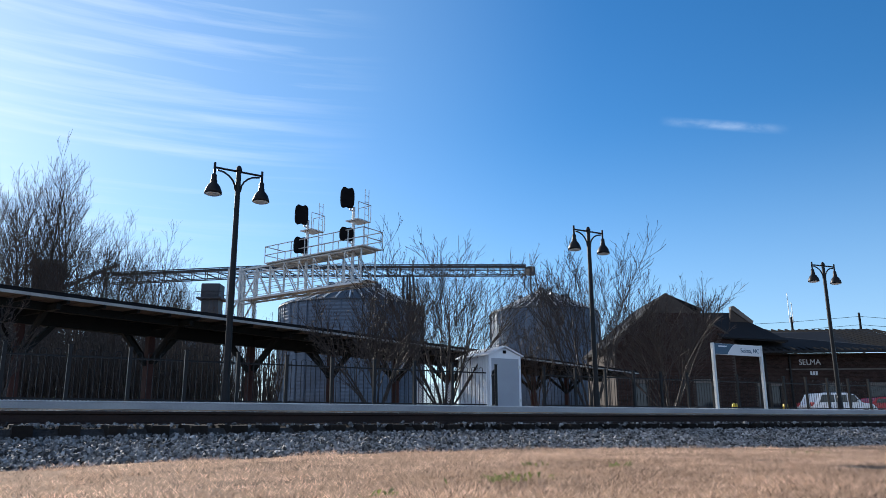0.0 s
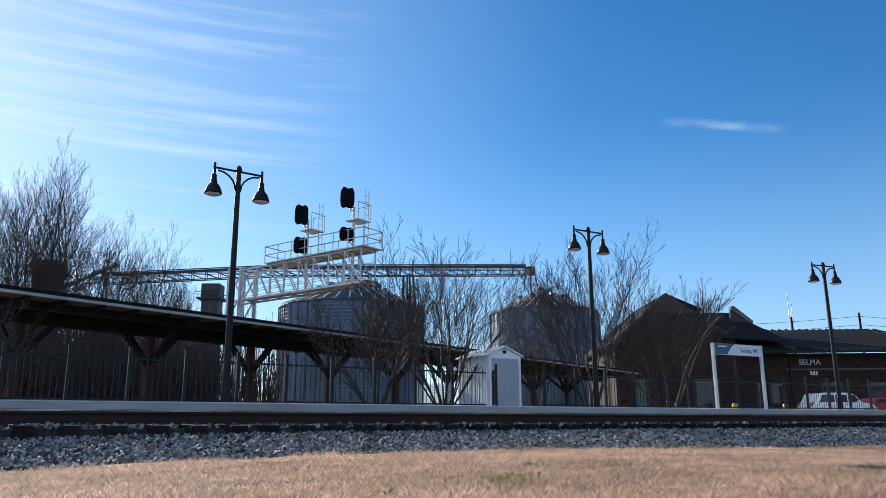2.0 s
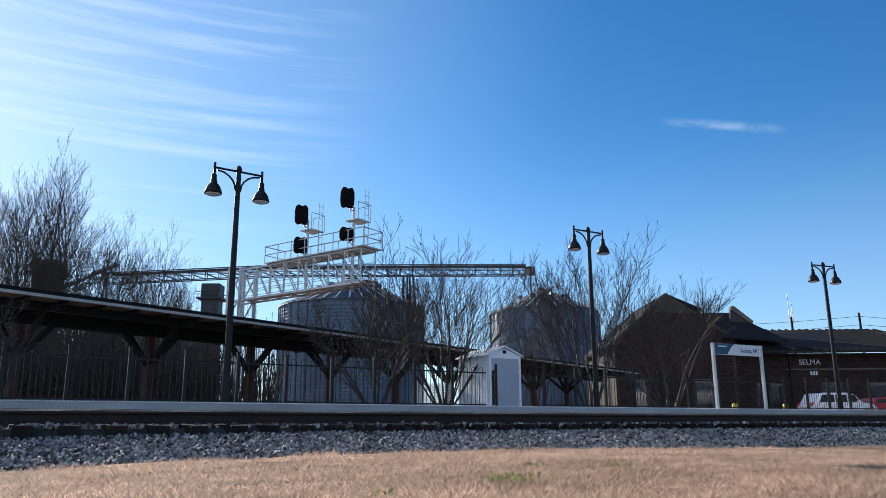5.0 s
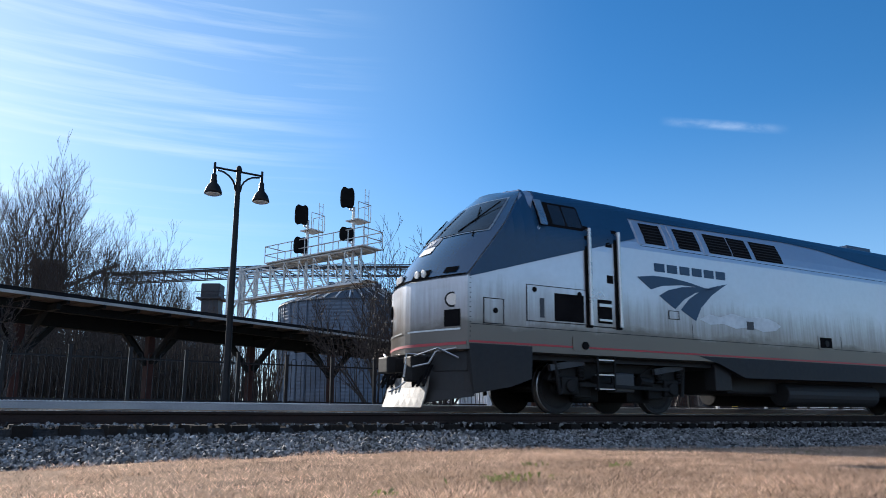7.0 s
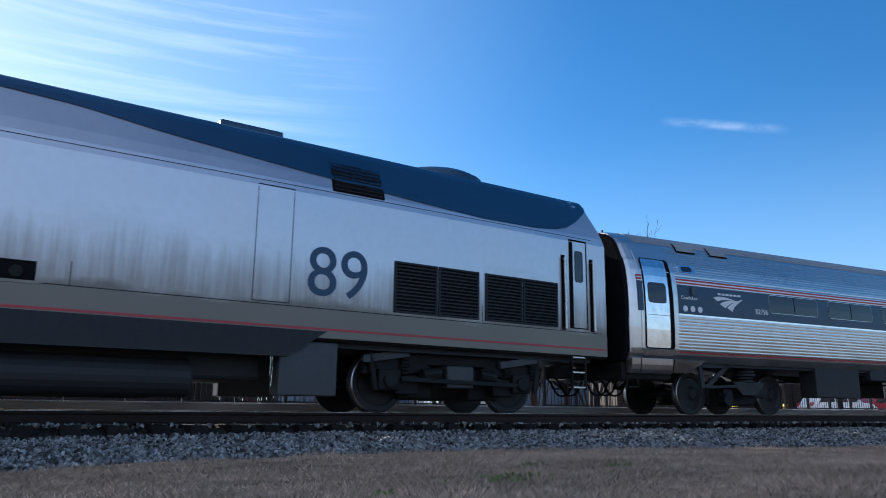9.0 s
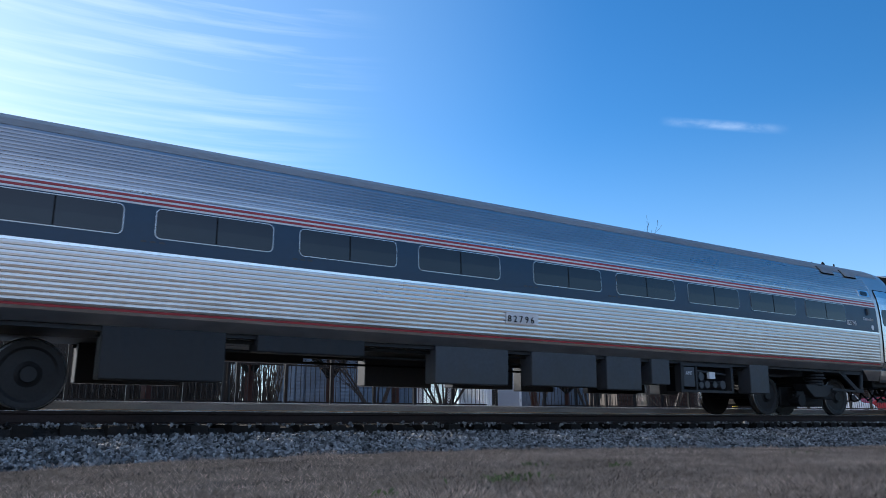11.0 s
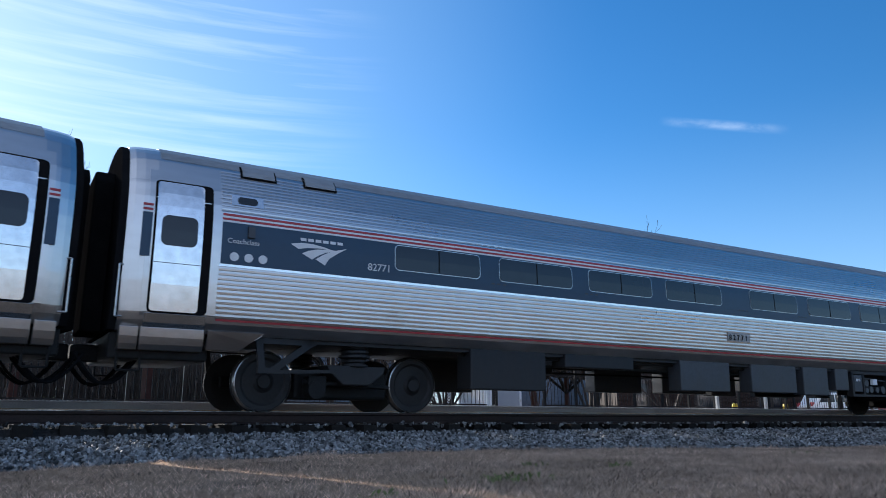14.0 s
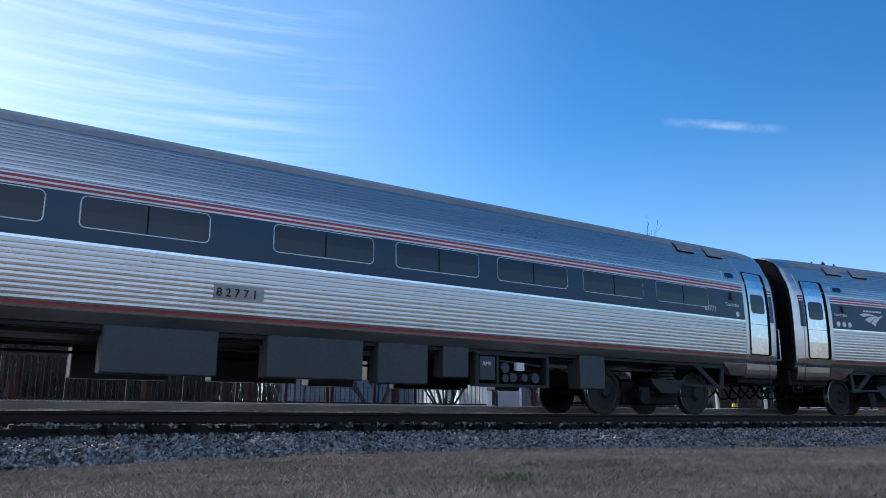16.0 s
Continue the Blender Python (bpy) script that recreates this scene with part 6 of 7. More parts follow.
# ---- grain bins and conveyor ----
def grain_bin(x, y, r, eave, apex, label):
    g = thing("grain_bin", pose(x, y, 0), label, "grain bin", "grain bins")
    bands = 11
    for k in range(bands):
        bm = bmesh.new()
        z0, z1 = eave * k / bands, eave * (k + 1) / bands
        rings = []
        for i in range(7):
            rings.append((r + (0.022 if i % 2 else 0.0) - 0.012 * (k % 2), z0 + (z1 - z0) * i / 6))
        spin(bm, rings, 56, close=False)
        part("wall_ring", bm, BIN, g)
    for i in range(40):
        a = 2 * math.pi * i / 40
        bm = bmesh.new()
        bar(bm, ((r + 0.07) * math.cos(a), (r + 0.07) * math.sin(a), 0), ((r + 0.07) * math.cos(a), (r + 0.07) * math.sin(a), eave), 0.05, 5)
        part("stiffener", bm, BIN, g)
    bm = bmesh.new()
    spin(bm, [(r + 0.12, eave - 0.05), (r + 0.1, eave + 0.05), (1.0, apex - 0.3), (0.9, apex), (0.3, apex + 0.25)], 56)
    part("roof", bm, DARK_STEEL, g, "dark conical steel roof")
    for i in range(36):
        a = 2 * math.pi * i / 36
        bm = bmesh.new()
        beam(bm, (r * math.cos(a), r * math.sin(a), eave + 0.12), (1.05 * math.cos(a), 1.05 * math.sin(a), apex - 0.22), 0.13, 0.14)
        part("roof_rib", bm, GALV, g)
    for i in range(8):
        a = 2 * math.pi * (i + 0.5) / 8
        bm = bmesh.new()
        q = 0.42
        cx, cy, cz = r * q * math.cos(a), r * q * math.sin(a), eave + (apex - eave) * (1 - q) + 0.25
        bar(bm, (cx, cy, cz - 0.4), (cx, cy, cz + 0.1), 0.28, 8)
        bar(bm, (cx, cy, cz + 0.1), (cx + 0.5 * math.cos(a), cy + 0.5 * math.sin(a), cz), 0.28, 8)
        part("roof_vent", bm, BIN, g)
    return g


grain_bin(35.2, 54.5, 7.15, 11.15, 14.3, "large round corrugated steel grain bin")
grain_bin(61.3, 54.6, 6.45, 12.8, 15.7, "round corrugated steel grain bin below a conveyor")


def conveyor():
    cv = thing("grain_conveyor", pose(0, 0, 0), "long elevated conveyor bridge above the grain bins", "conveyor")

    def run(p, q, n, tall=1.25, w=0.8, legs=()):
        p, q = Vector(p), Vector(q)
        d = (q - p)
        side = d.cross(Vector((0, 0, 1))).normalized() * w / 2
        up = Vector((0, 0, tall))
        for s in (side, -side):
            for o in (up * 0, up * 0.55, up):
                bm = bmesh.new()
                beam(bm, p + s + o, q + s + o, 0.10, 0.11 if o.z < tall * 0.4 or o.z > tall * 0.9 else 0.07)
                part("chord", bm, DARK_STEEL, cv)
            for i in range(n):
                a, b = p + d * (i / n), p + d * ((i + 1) / n)
                bm = bmesh.new()
                beam(bm, a + s, a + s + up, 0.08, 0.08)
                part("upright", bm, DARK_STEEL, cv)
                bm = bmesh.new()
                beam(bm, a + s, b + s + up * 0.5, 0.07, 0.07)
                part("diagonal", bm, DARK_STEEL, cv)
        bm = bmesh.new()
        beam(bm, p + up * 0.84, q + up * 0.84, w * 0.6, tall * 0.22)
        part("belt_housing", bm, DARK_STEEL, cv, "closed belt housing")
    run((57.3, 53.2, 16.95), (33.0, 70.0, 16.95), 20)
    run((33.0, 70.0, 16.95), (17.5, 81.1, 16.2), 12)
    run((19.3, 87.8, 18.9), (4.0, 101.5, 10.8), 12, 1.2)
    bm = bmesh.new()
    for dx, dy in ((-0.6, -0.6), (0.6, -0.6), (-0.6, 0.6), (0.6, 0.6)):
        beam(bm, (57.9 + dx, 53.0 + dy, 15.0), (57.9 + dx * 0.7, 53.0 + dy * 0.7, 17.0), 0.12, 0.12)
    box(bm, 57.45, 58.35, 52.6, 53.4, 17.0, 18.0)
    part("discharge_head", bm, DARK_STEEL, cv, "conveyor discharge head")
    bm = bmesh.new()
    bar(bm, (57.9, 53.0, 18.2), (57.9, 53.0, 19.6), 0.05, 6)
    part("rod", bm, DARK_STEEL, cv)
    for x, y in ((46.0, 61.0),):
        bm = bmesh.new()
        for dx, dy in ((-1, -1), (1, -1), (-1, 1), (1, 1)):
            beam(bm, (x + dx, y + dy, 0), (x + dx * 0.4, y + dy * 0.4, 17.0), 0.2, 0.2)
        for z in (4, 8, 12):
            k = 1 - 0.6 * z / 17
            beam(bm, (x - k, y - k, z), (x + k, y - k, z + 3.5), 0.1, 0.1)
            beam(bm, (x - k, y + k, z), (x + k, y + k, z + 3.5), 0.1, 0.1)
        part("support_tower", bm, DARK_STEEL, cv)


conveyor()


def elevator_tower(x, y, w, top, label):
    t = thing("elevator_tower", pose(x, y, 0, 0, 0, -35), label, "grain elevator", "grain elevator towers")
    bm = bmesh.new()
    box(bm, -w / 2, w / 2, -w / 2, w / 2, 0, top - 1.8)
    part("shaft", bm, DARK_STEEL, t, bevel=0.05)
    bm = bmesh.new()
    box(bm, -w * 0.75, w * 0.75, -w * 0.75, w * 0.75, top - 1.8, top - 1.6)
    part("gallery", bm, DARK_STEEL, t)
    bm = bmesh.new()
    box(bm, -w * 0.55, w * 0.55, -w * 0.55, w * 0.55, top - 1.6, top)
    part("head_house", bm, DARK_STEEL, t, bevel=0.1)
    for z in (top - 1.0, top - 1.3):
        for y_ in (-1, 1):
            bm = bmesh.new()
            bar(bm, (-w * 0.75, y_ * w * 0.75, z), (w * 0.75, y_ * w * 0.75, z), 0.04, 6)
            part("handrail", bm, DARK_STEEL, t)


elevator_tower(26.6, 72.0, 1.9, 15.6, "narrow grey elevator leg with a top gallery")
elevator_tower(12.4, 94.0, 2.8, 20.6, "bulky grey elevator head house behind the bare trees")


def mill_building():
    b = thing("mill_building", pose(20.5, 84.0, 0, 0, 0, -35), "dark grey gabled mill building behind the trees", "building")
    bm = bmesh.new()
    box(bm, -6.5, 6.5, 0, 10, 0, 9.5)
    part("wall", bm, DARK_STEEL, b)
    bm = bmesh.new()
    prism(bm, [(-6.9, 9.4), (0, 14.0), (6.9, 9.4), (6.9, 9.7), (0, 14.4), (-6.9, 9.7)], "y", -0.4, 10.4)
    part("roof", bm, BIN, b)


mill_building()


# ---- station building ----
def station():
    st = thing("station_building", pose(46.6, 30.4, 0.1, 0, 0, -34.86), "shade-darkened brick station building with gabled and hipped shingle roofs", "station")
    k = 0.0453

    def X(p):
        return (p - 1095) * k
    eave, apex, ax = 6.35, 10.35, X(1196)
    x1 = X(1312)
    bm = bmesh.new()
    # gable front with three door openings
    doors = [(X(1128), X(1150)), (X(1238), X(1275))]
    edges = [0.0]
    for a, b in doors:
        edges += [a, b]
    edges.append(x1)
    for i in range(0, len(edges), 2):
        box(bm, edges[i], edges[i + 1], 0, 0.35, 0, 2.95)
    box(bm, 0, x1, 0, 0.35, 2.95, eave)
    prism(bm, [(0, eave), (x1, eave), (x1, eave + 0.35), (ax, apex)], "y", 0, 0.35)
    box(bm, 0, 0.35, 0.36, 12, 0, eave)
    box(bm, x1 - 0.35, x1, 0.36, 12, 0, eave)
    wall = part("wall", bm, MORTAR, st, "red-brown brick wall with shade put into its tone")
    for a, b in doors:
        bm = bmesh.new()
        box(bm, a, b, 0.12, 0.18, 0.0, 2.95)
        d = part("door", bm, GLASS, st, "dark glazed door")
        bm = bmesh.new()
        box(bm, a - 0.15, b + 0.15, -0.03, 0.0, 2.95, 3.25)
        part("lintel", bm, LIMESTONE, st, "pale stone lintel")
    # main roof behind the gable, then the lower hip towards the wing
    bm = bmesh.new()
    prism(bm, [(-0.5, eave - 0.35), (ax, apex + 0.05), (X(1262), 9.1), (X(1262), 8.85), (ax, apex - 0.25), (-0.4, eave - 0.55)], "y", 0.36, 12)
    part("roof", bm, SHINGLE, st, "steep dark shingle roof")
    bm = bmesh.new()
    z1 = 9.15
    vs = [bm.verts.new(p) for p in ((X(1240), 3.0, z1), (X(1335), 3.0, z1 - 0.05), (X(1405), -0.6, 6.3), (X(1290), -0.5, 6.6), (X(1335), 9, z1), (X(1405), 12, 6.3))]
    bm.faces.new((vs[3], vs[2], vs[1], vs[0]))
    bm.faces.new((vs[2], vs[5], vs[4], vs[1]))
    rf = part("hip_roof", bm, SHINGLE, st)
    sol = rf.modifiers.new("thick", "SOLIDIFY")
    sol.thickness = 0.15
    bm = bmesh.new()
    prism(bm, [(X(1326), 9.45), (X(1332), 9.5), (X(1366), 8.2), (X(1364), 7.9), (X(1326), 9.2)], "y", 1.6, 2.1)
    part("parapet_coping", bm, LIMESTONE, st, "pale sloped parapet coping")
    bm = bmesh.new()
    prism(bm, [(X(1320), 5.9), (X(1326), 9.2), (X(1364), 7.9), (X(1366), 5.9)], "y", 1.7, 2.0)
    part("parapet_wall", bm, MORTAR, st)
    # wing
    xa, xb = X(1312), X(1640)
    bm = bmesh.new()
    opens = [(X(1352), X(1368)), (X(1376), X(1392)), (X(1470), X(1500)), (X(1552), X(1600))]
    e2 = [xa]
    for a, b in opens:
        e2 += [a, b]
    e2.append(xb)
    for i in range(0, len(e2), 2):
        box(bm, e2[i], e2[i + 1], 0.4, 0.75, 0, 2.7)
    box(bm, xa, xb, 0.4, 0.75, 2.7, 5.35)
    part("wing_wall", bm, MORTAR, st, "brick wing wall with shade put into its tone")
    for a, b in opens:
        bm = bmesh.new()
        box(bm, a, b, 0.55, 0.6, 0.0, 2.7)
        part("window", bm, GLASS, st, "dark window")
        bm = bmesh.new()
        box(bm, a - 0.1, b + 0.1, 0.37, 0.398, 2.7, 2.95)
        part("lintel", bm, LIMESTONE, st)
    bm = bmesh.new()
    box(bm, X(1405), xb, 0.36, 0.398, 4.0, 4.1)
    part("stone_band", bm, LIMESTONE, st)
    for x in (X(1368), X(1412)):
        bm = bmesh.new()
        bar(bm, (x, 0.3, 0), (x, 0.3, 5.3), 0.09, 8)
        part("downpipe", bm, BRONZE_BLACK, st, "black downpipe")
    bm = bmesh.new()
    vs = [bm.verts.new(p) for p in ((X(1330), -0.9, 5.35), (xb, -0.9, 5.45), (xb, 7, 8.15), (X(1380), 7, 8.0), (X(1330), 3.0, 7.4))]
    bm.faces.new(vs)
    rf = part("wing_roof", bm, SHINGLE, st, "long dark wing roof")
    sol = rf.modifiers.new("thick", "SOLIDIFY")
    sol.thickness = 0.14
    # standing battens of the wing roof, leaning as the slope runs
    for i in range(26):
        x = X(1362) + 0.62 * i
        bm = bmesh.new()
        beam(bm, (x, -0.9, 5.48), (x - 2.2, 7, 8.12), 0.09, 0.13)
        part("roof_seam", bm, ROOFING, st)
    bm = bmesh.new()
    box(bm, X(1330), xb, -1.05, -0.9, 5.28, 5.44)
    part("gutter", bm, BRONZE_BLACK, st, "black gutter")
    text_part("wall_lettering", "SELMA", 0.62, SIGN_WHITE, st, pose(X(1429), 0.37, 4.42, 90, 0, 0), "pale raised metal letters", 0.02)
    for i in range(3):
        bm = bmesh.new()
        box(bm, X(1448) + 0.22 * i, X(1448) + 0.22 * i + 0.15, 0.36, 0.395, 3.58, 3.88)
        part("plain_bar", bm, SIGN_WHITE, st)
    # brick faces of the gable wall, each its own piece, in the stretch beside the sign
    me = None
    bm = bmesh.new()
    box(bm, 0.006, 0.298, -0.014, 0.0, 0.006, 0.102)
    me = bpy.data.meshes.new("brick")
    bmesh.ops.recalc_face_normals(bm, faces=bm.faces)
    bm.to_mesh(me)
    bm.free()
    me.materials.append(BRICK)
    count = 0
    verts, faces = [], []
    for r in range(80):
        z = 0.05 + 0.108 * r
        for c in range(33):
            x = 0.304 * c + (0.152 if r % 2 else 0)
            top = eave + (apex - eave) * (x / ax) if x < ax else eave + 0.35 + (apex - eave - 0.35) * (x1 - x) / (x1 - ax)
            if x + 0.30 > x1 or z + 0.1 > top - 0.25 or any(a - 0.32 < x < b + 0.02 and z < 3.25 for a, b in doors):
                continue
            if 6.4 < x < 9.4 and 0.9 < z < 4.1 and count < 280:
                ob = new("brick", me)
                ob.parent = wall
                ob.matrix_basis = pose(x, 0, z)
                count += 1
            else:
                n = len(verts)
                verts += [(x + a, b, z + d) for a in (0.006, 0.298) for b in (-0.014, 0.0) for d in (0.006, 0.102)]
                faces += [tuple(n + i for i in f) for f in ((0, 1, 3, 2), (4, 6, 7, 5), (0, 4, 5, 1), (2, 3, 7, 6), (0, 2, 6, 4), (1, 5, 7, 3))]
    for r in range(48):
        z = 0.05 + 0.108 * r
        for c in range(48):
            x = xa + 0.304 * c + (0.152 if r % 2 else 0)
            if x + 0.30 > xb or any(a - 0.32 < x < b + 0.02 and z < 2.95 for a, b in opens):
                continue
            n = len(verts)
            verts += [(x + a, 0.4 + b, z + d) for a in (0.006, 0.298) for b in (-0.014, 0.0) for d in (0.006, 0.102)]
            faces += [tuple(n + i for i in f) for f in ((0, 1, 3, 2), (4, 6, 7, 5), (0, 4, 5, 1), (2, 3, 7, 6), (0, 2, 6, 4), (1, 5, 7, 3))]
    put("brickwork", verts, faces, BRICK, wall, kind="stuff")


station()


# ---- parked cars ----
def parked_car(m, paint, label, length, tall):
    car = thing("parked_car", m, label, "car", "parked cars")
    L, h = length / 2, tall
    side = [(-L, 0.35), (-L, 0.95), (-L + 0.25, 1.08), (-L + 0.62, h - 0.06), (-L + 0.95, h), (0.2, h), (0.75, h - 0.12), (1.3, 1.08), (L - 0.3, 0.98), (L, 0.75), (L, 0.35)]
    bm = bmesh.new()
    prism(bm, [(x, z) for x, z in side], "y", -0.88, 0.88)
    part("body", bm, paint, car, bevel=0.07)
    for h_ in (-1, 1):
        for a, b, c, d in ((-L + 0.5, -0.75, -L + 0.72, -0.8), (-0.68, 0.18, -0.68, 0.12), (0.24, 1.08, 0.24, 0.72)):
            bm = bmesh.new()
            prism(bm, [(a, 1.10), (b, 1.10), (d, tall - 0.14), (c, tall - 0.14)], "y", h_ * 0.87, h_ * 0.892)
            part("side_window", bm, GLASS, car, "dark side window")
        for x in (-L + 0.85, L - 0.9):
            bm = bmesh.new()
            spin(bm, [(0.02, h_ * 0.9), (0.2, h_ * 0.9), (0.33, h_ * 0.89), (0.34, h_ * 0.7), (0.02, h_ * 0.7)], 20, "Y", (x, 0, 0.34))
            part("wheel", bm, BLACK, car)
        bm = bmesh.new()
        box(bm, 0.85, 1.0, h_ * 0.9, h_ * 1.06, 1.08, 1.22)
        part("wing_mirror", bm, paint, car, bevel=0.03)
        bm = bmesh.new()
        box(bm, -L - 0.01, -L + 0.12, h_ * 0.62, h_ * 0.86, 0.85, 1.1)
        part("tail_light", bm, RED, car)
        bm = bmesh.new()
        bar(bm, (-L + 0.9, h_ * 0.7, tall + 0.04), (0.1, h_ * 0.7, tall + 0.04), 0.02, 6)
        part("roof_rail", bm, BLACK, car)
    bm = bmesh.new()
    prism(bm, [(0.80, tall - 0.14), (1.30, 1.11), (1.335, 1.12), (0.83, tall - 0.12)], "y", -0.78, 0.78)
    part("windscreen", bm, GLASS, car)


parked_car(pose(51.0, 15.0, 0.08, 0, 0, -26), CAR_WHITE, "white parked sport utility car behind the fence", 4.7, 1.72)
parked_car(pose(56.0, 13.8, 0.08, 0, 0, -30), CAR_RED, "red parked car beside a white one", 4.5, 1.5)


# ---- white lattice screen beside the canopy ----
def lattice():
    lt = thing("lattice_screen", pose(18.8, 17.0, 0.15, 0, 0, -34), "white diagonal lattice screen", "lattice")
    for sgn in (1, -1):
        for i in range(-9, 14):
            bm = bmesh.new()
            x0, x1 = i * 0.13, i * 0.13 + 1.5
            z0, z1 = (0, 1.5) if sgn > 0 else (1.5, 0)
            a, b = max(0, -x0 / 1.5), min(1, (1.5 - x0) / 1.5)
            if b <= a:
                continue
            beam(bm, (x0 + 1.5 * a, 0.012 * sgn, z0 + (z1 - z0) * a), (x0 + 1.5 * b, 0.012 * sgn, z0 + (z1 - z0) * b), 0.012, 0.035)
            part("slat", bm, SHED, lt)
    for x in (0, 1.5):
        bm = bmesh.new()
        box(bm, x - 0.04, x + 0.04, -0.04, 0.04, 0, 1.6)
        part("post", bm, SHED, lt)


lattice()


# ---- trees ----
def branches(rnd, p, d, length, r, level, out, husk, spread=0.55, up=0.25, counts=(8, 5, 4), thin=0.005, kink=0.08, start=0.28, reach=1.0):
    """Adds a limb and what grows from it as tapered, slightly kinked tubes."""
    steps = (7, 5, 4, 3, 2)[min(level, 4)]
    sides = 6 if level == 0 else (4 if level == 1 else 3)
    pts, rad = [p.copy()], [r]
    q, d = p.copy(), d.copy()
    dirs = [d.copy()]
    for i in range(steps):
        d = (d + Vector((rnd.gauss(0, kink), rnd.gauss(0, kink), rnd.gauss(0, kink * 0.5) + up * 0.10))).normalized()
        q = q + d * length / steps
        pts.append(q.copy())
        dirs.append(d.copy())
        rad.append(max(thin * 0.8, r * (1 - 0.78 * (i + 1) / steps)))
    verts, faces = out
    base = len(verts)
    t = dirs[0].orthogonal().normalized()
    b = dirs[0].cross(t)
    for c, rr in zip(pts, rad):
        verts += [c + (t * math.cos(2 * math.pi * k / sides) + b * math.sin(2 * math.pi * k / sides)) * rr for k in range(sides)]
    for i in range(steps):
        for k in range(sides):
            k2 = (k + 1) % sides
            faces.append((base + i * sides + k, base + i * sides + k2, base + (i + 1) * sides + k2, base + (i + 1) * sides + k))
    if level >= len(counts) or length < 0.14:
        if husk is not None and rnd.random() < 0.10:
            husk.append(pts[-1])
        return
    n = counts[level]
    turn = rnd.random() * 6.283
    for i in range(n):
        f = start + (0.97 - start) * (i + rnd.random()) / n
        j = min(steps - 1, int(f * steps))
        at = pts[j].lerp(pts[j + 1], f * steps - j)
        turn += 2.4 + rnd.gauss(0, 0.4)
        side = t * math.cos(turn) + b * math.sin(turn)
        nd = (dirs[j] * (1 - spread * 0.45) + side * spread * (0.7 + 0.5 * rnd.random()) + Vector((0, 0, up))).normalized()
        branches(rnd, at, nd, reach * length * (0.34 + 0.24 * rnd.random()) * (1.25 - 0.55 * f), max(thin, rad[j] * 0.55), level + 1, out, husk, spread, up, counts, thin, kink * 1.25, 0.18)


def myrtle(seed, m, height, stems, label, wide=0.34):
    rnd = random.Random(seed)
    tree = thing("bare_tree", m, label, "tree", "small bare trees behind the fence")
    out, husk = ([], []), []
    for i in range(stems):
        a = 6.283 * i / stems + rnd.random() * 0.7
        lean = wide * (0.45 + 0.75 * rnd.random())
        d = Vector((math.cos(a) * lean, math.sin(a) * lean, 1)).normalized()
        branches(rnd, Vector((0.10 * math.cos(a), 0.10 * math.sin(a), -0.05)), d, height * (0.66 + 0.26 * rnd.random()), 0.036, 0, out, husk, 0.46, 0.22, (9, 6, 4), 0.0066, 0.065, 0.20)
    put("trunk", out[0], out[1], MYRTLE, tree, "several smooth tan stems with fine twigs")
    verts, faces = [], []
    for h in husk:
        for k in range(2):
            c = h + Vector((rnd.gauss(0, 0.02), rnd.gauss(0, 0.02), rnd.gauss(0, 0.02)))
            n, s = len(verts), 0.012 + 0.010 * rnd.random()
            verts += [c + Vector((s, 0, 0)), c + Vector((-s * 0.5, s, 0)), c + Vector((-s * 0.5, -s, 0)), c + Vector((0, 0, s * 1.6))]
            faces += [(n, n + 1, n + 3), (n + 1, n + 2, n + 3), (n + 2, n, n + 3), (n, n + 2, n + 1)]
    if verts:
        put("husk_litter", verts, faces, LEAF, tree, "small dark seed husks", kind="stuff")
    return tree


LBL = "bare multi-stemmed tree with fine twigs and seed husks"
myrtle(11, pose(11.3, 7.7, 0.15), 3.9, 9, LBL, 0.70)
myrtle(12, pose(13.9, 7.9, 0.15, 0, 0, 40), 5.5, 13, LBL, 0.58)
myrtle(13, pose(19.6, 7.1, 0.15, 0, 0, 90), 6.0, 8, LBL, 0.46)
myrtle(14, pose(23.4, 6.7, 0.15, 0, 0, 10), 4.9, 13, LBL, 0.72)
myrtle(15, pose(1.5, 7.6, 0.15, 0, 0, 70), 2.3, 3, LBL, 0.4)
myrtle(17, pose(26.5, 17.5, 0.15, 0, 0, 200), 6.0, 6, LBL, 0.42)


def wood_tree(seed, height):
    rnd = random.Random(seed)
    tree = thing("woodland_tree", pose(0, 0, 0), "tall slender leafless tree in the woods", "tree", "bare trees of the woods")
    out = ([], [])
    branches(rnd, Vector((0, 0, -0.2)), Vector((rnd.gauss(0, 0.03), rnd.gauss(0, 0.03), 1)).normalized(), height, 0.13, 0, out, None, 0.50, 0.34, (24, 6, 4), 0.011, 0.03, 0.12, 0.62)
    put("trunk", out[0], out[1], BARK, tree, "grey-brown trunk with thin limbs")
    return tree


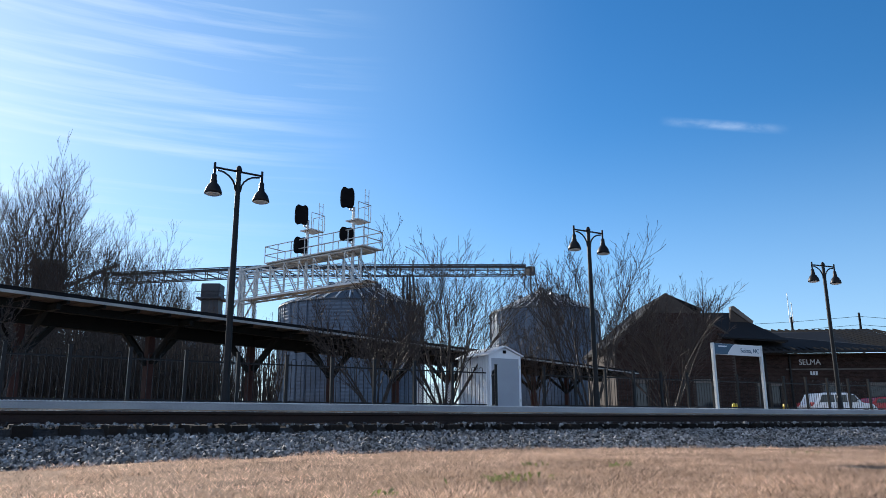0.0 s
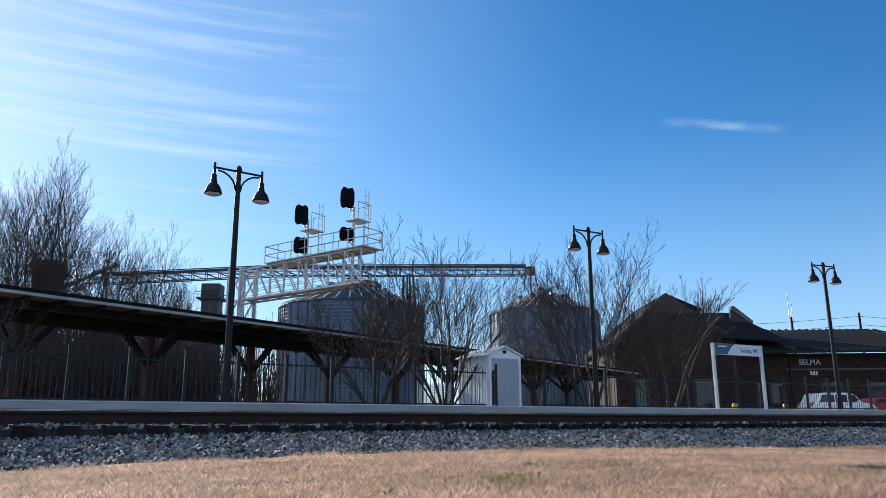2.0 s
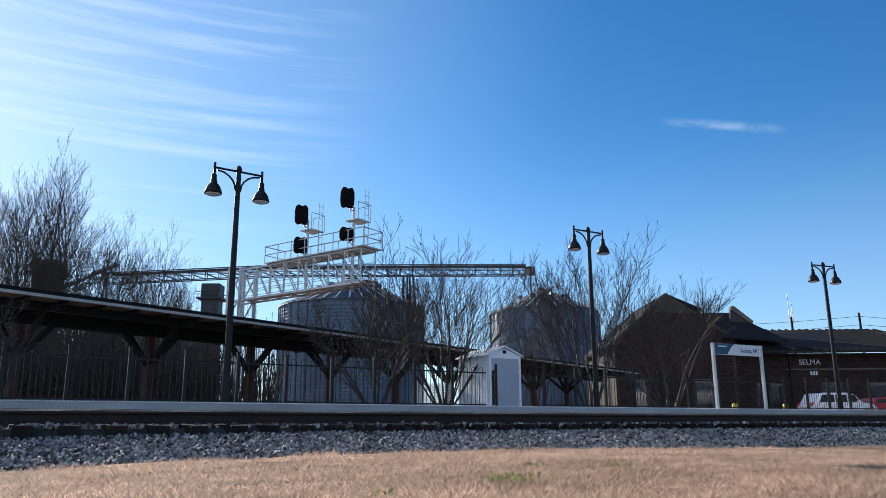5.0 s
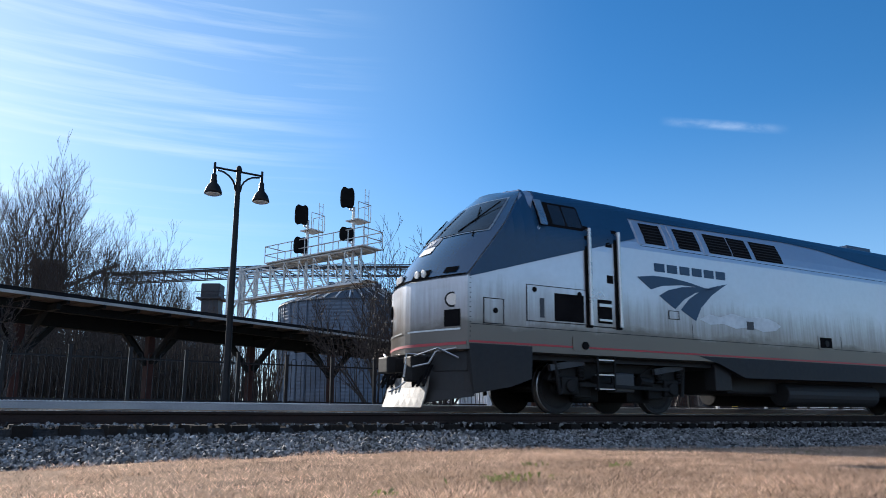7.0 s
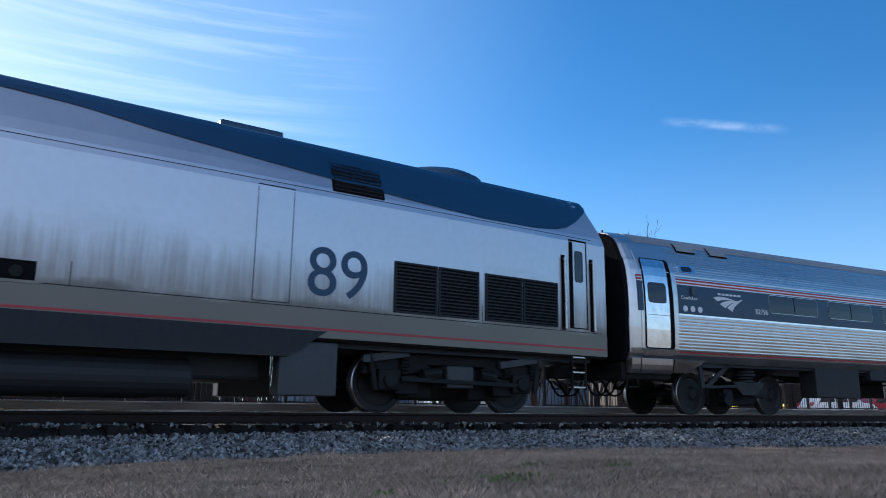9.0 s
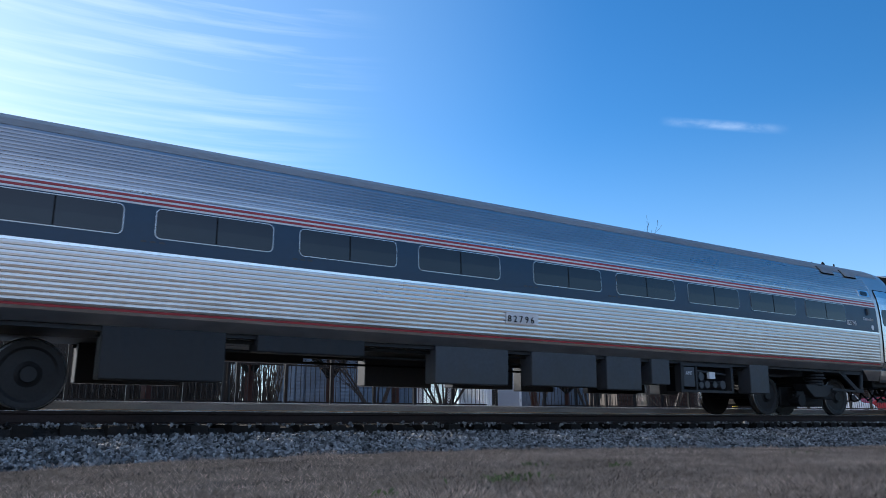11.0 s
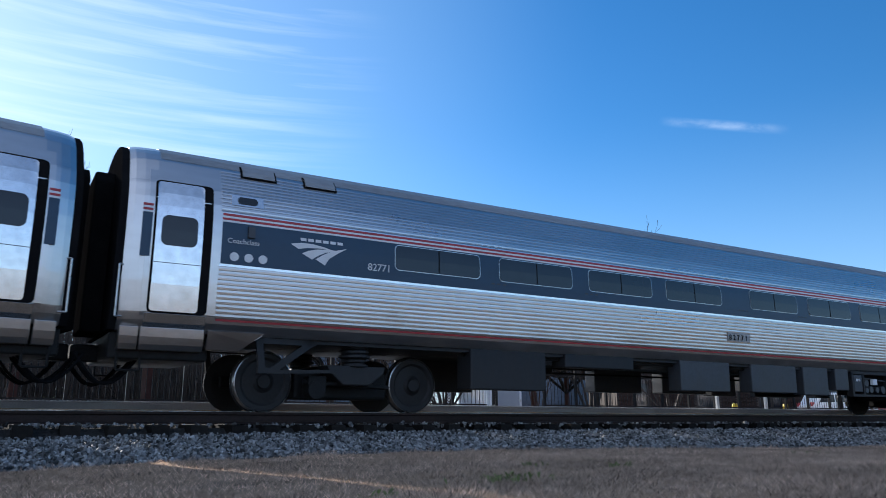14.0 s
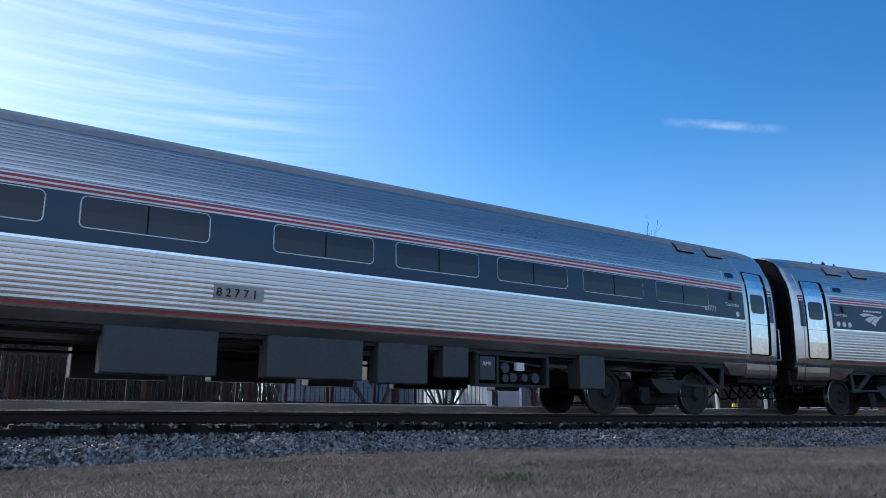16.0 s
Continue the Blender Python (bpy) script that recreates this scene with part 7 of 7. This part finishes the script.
def woods():
    rnd = random.Random(21)
    kinds = [wood_tree(31, 16.0), wood_tree(32, 14.5), wood_tree(33, 17.0)]
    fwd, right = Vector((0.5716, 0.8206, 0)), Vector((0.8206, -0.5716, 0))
    used = set()
    shrink = 0.82
    spots = []
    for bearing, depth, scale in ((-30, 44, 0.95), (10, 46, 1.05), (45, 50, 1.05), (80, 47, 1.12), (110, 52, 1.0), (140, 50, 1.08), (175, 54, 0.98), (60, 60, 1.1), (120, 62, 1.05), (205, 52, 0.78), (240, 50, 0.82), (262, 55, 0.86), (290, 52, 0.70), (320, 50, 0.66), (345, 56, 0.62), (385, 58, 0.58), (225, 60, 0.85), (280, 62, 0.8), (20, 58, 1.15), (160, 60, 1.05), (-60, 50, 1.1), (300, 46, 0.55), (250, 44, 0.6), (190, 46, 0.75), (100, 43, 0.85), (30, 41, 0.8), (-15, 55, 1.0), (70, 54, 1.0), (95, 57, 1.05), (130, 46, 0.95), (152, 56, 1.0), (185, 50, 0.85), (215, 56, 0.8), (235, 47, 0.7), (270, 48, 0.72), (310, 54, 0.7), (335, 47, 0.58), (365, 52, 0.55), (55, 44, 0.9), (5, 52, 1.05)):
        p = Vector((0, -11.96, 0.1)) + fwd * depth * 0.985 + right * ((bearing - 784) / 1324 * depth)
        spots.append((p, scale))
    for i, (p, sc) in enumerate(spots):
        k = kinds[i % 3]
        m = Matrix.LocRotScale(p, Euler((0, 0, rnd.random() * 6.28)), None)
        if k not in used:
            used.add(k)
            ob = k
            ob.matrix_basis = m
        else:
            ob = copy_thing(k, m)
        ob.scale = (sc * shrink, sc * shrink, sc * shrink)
    # the thicket of saplings under them
    verts, faces = [], []
    for i in range(3600):
        depth = 33 + 22 * rnd.random()
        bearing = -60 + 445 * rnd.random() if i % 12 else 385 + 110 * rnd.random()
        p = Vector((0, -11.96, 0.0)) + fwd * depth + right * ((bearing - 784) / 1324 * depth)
        h, r = 2.2 + 3.6 * rnd.random(), 0.016 + 0.04 * rnd.random() ** 2
        lean = Vector((rnd.gauss(0, 0.10), rnd.gauss(0, 0.10), 1))
        q, prev = p.copy(), None
        for k in range(4):
            n = len(verts)
            rr = r * (1 - 0.25 * k)
            verts += [q + Vector((rr * math.cos(2.094 * a), rr * math.sin(2.094 * a), 0)) for a in range(3)]
            if prev is not None:
                faces += [(prev + a, prev + (a + 1) % 3, n + (a + 1) % 3, n + a) for a in range(3)]
            prev = n
            q = q + lean * (h / 3) + Vector((rnd.gauss(0, 0.06), rnd.gauss(0, 0.06), 0))
        for k in range(3):
            a = rnd.random() * 6.283
            s = p + lean * h * (0.4 + 0.5 * rnd.random())
            e = s + Vector((math.cos(a) * 0.6, math.sin(a) * 0.6, 0.9)) * (0.4 + 0.6 * rnd.random())
            n = len(verts)
            verts += [s + Vector((0.008, 0, 0)), s + Vector((-0.008, 0.004, 0)), e]
            faces.append((n, n + 1, n + 2))
    tagged(put("thicket", verts, faces, BARK), "dense leafless saplings and brush", "undergrowth", kind="stuff")
    verts, faces = [], []
    for i in range(1600):
        depth = 27 + 6 * rnd.random()
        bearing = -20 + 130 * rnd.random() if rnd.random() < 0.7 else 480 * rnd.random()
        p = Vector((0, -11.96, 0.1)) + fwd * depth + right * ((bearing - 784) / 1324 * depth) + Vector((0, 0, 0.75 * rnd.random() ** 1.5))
        a, n = rnd.random() * 6.283, len(verts)
        u, w = Vector((math.cos(a), math.sin(a), 0.5)) * 0.07, Vector((-math.sin(a), math.cos(a), 0.2)) * 0.02
        verts += [p, p + u * 0.5 + w, p + u, p + u * 0.5 - w]
        faces.append((n, n + 1, n + 2, n + 3))
    tagged(put("low_shrubs", verts, faces, PLANT), "low green weedy shrubs at the wood's edge", "shrubs", kind="stuff")


woods()


# ---- far poles and wires ----
def utility_pole(x, y, top, label, wires=True):
    p = thing("utility_pole", pose(x, y, 0), label, "utility pole")
    bm = bmesh.new()
    bar(bm, (0, 0, 0), (0, 0, top), 0.16, 8, 0.12)
    part("pole", bm, TIMBER, p)
    if wires:
        for dz, k in ((-0.4, 1), (-1.3, 2)):
            for sgn in (-1, 1):
                bm = bmesh.new()
                tube(bm, [Vector((sgn * 14 * t / 6, -sgn * 9.7 * t / 6, top + dz - 0.9 * math.sin(math.pi * t / 12))) for t in range(7)], 0.022, 4)
                part("cable", bm, BLACK, p, "sagging cable")
    else:
        for dx, h in ((-0.35, 2.6), (0.3, 1.6), (0.0, 0.6)):
            bm = bmesh.new()
            bar(bm, (dx, 0, top - 0.6), (dx, 0, top + h), 0.035, 6)
            part("antenna", bm, GALV, p)


utility_pole(82.2, 27.9, 11.4, "dark wooden utility pole with cables")
utility_pole(75.9, 31.9, 10.9, "mast with thin radio antennas", False)


# ---- sleepers under the rails ----
def sleepers():
    bm = bmesh.new()
    box(bm, -0.115, 0.115, -1.32, 1.32, -0.36, -0.178)
    me = bpy.data.meshes.new("tie")
    bmesh.ops.recalc_face_normals(bm, faces=bm.faces)
    bm.to_mesh(me)
    bm.free()
    me.materials.append(TIE)
    rnd = random.Random(3)
    for i in range(300):
        s = -40.0 + 0.535 * i
        ob = new("tie", me)
        ob.parent = TRACK
        ob.matrix_basis = track_pose(s, rnd.uniform(-0.05, 0.05), rnd.uniform(-0.008, 0.0), rnd.uniform(-1, 1)) @ pose(0, 0, 0, CANT)


sleepers()


# ---- what moves: the train along the curve, and its wheels ----
def travelled(t):
    """Where the locomotive's middle is along the curve at t seconds."""
    d = t - 11
    return 0.0049283 * d ** 3 + 0.20937 * d ** 2 - 7.38678 * d - 15.0331


def car_pose(s, half):
    a, b = on_track(s - half), on_track(s + half)
    m, d = (a + b) / 2, b - a
    return pose(m.x, m.y, 0, CANT, 0, math.degrees(math.atan2(d.y, d.x)))


def motions():
    cars = [(LOCO, 0.0, 6.6, 0.0)] + [(c, 23.5 + 26.0 * i, 9.05, 0.46) for i, c in enumerate(COACHES)]
    for car, behind, half, shift in cars:
        walk(car, [(0.25 * i, car_pose(travelled(0.25 * i) + behind + shift, half)) for i in range(65)])
    for axle, r in WHEELS:
        x = axle.matrix_basis.translation.copy()
        rows = []
        for i in range(241):
            t = i / 15
            a = (travelled(0) - travelled(t)) / r
            rows.append((t, Matrix.Translation(x) @ Matrix.Rotation(-a, 4, "Y")))
        walk(axle, rows)


motions()
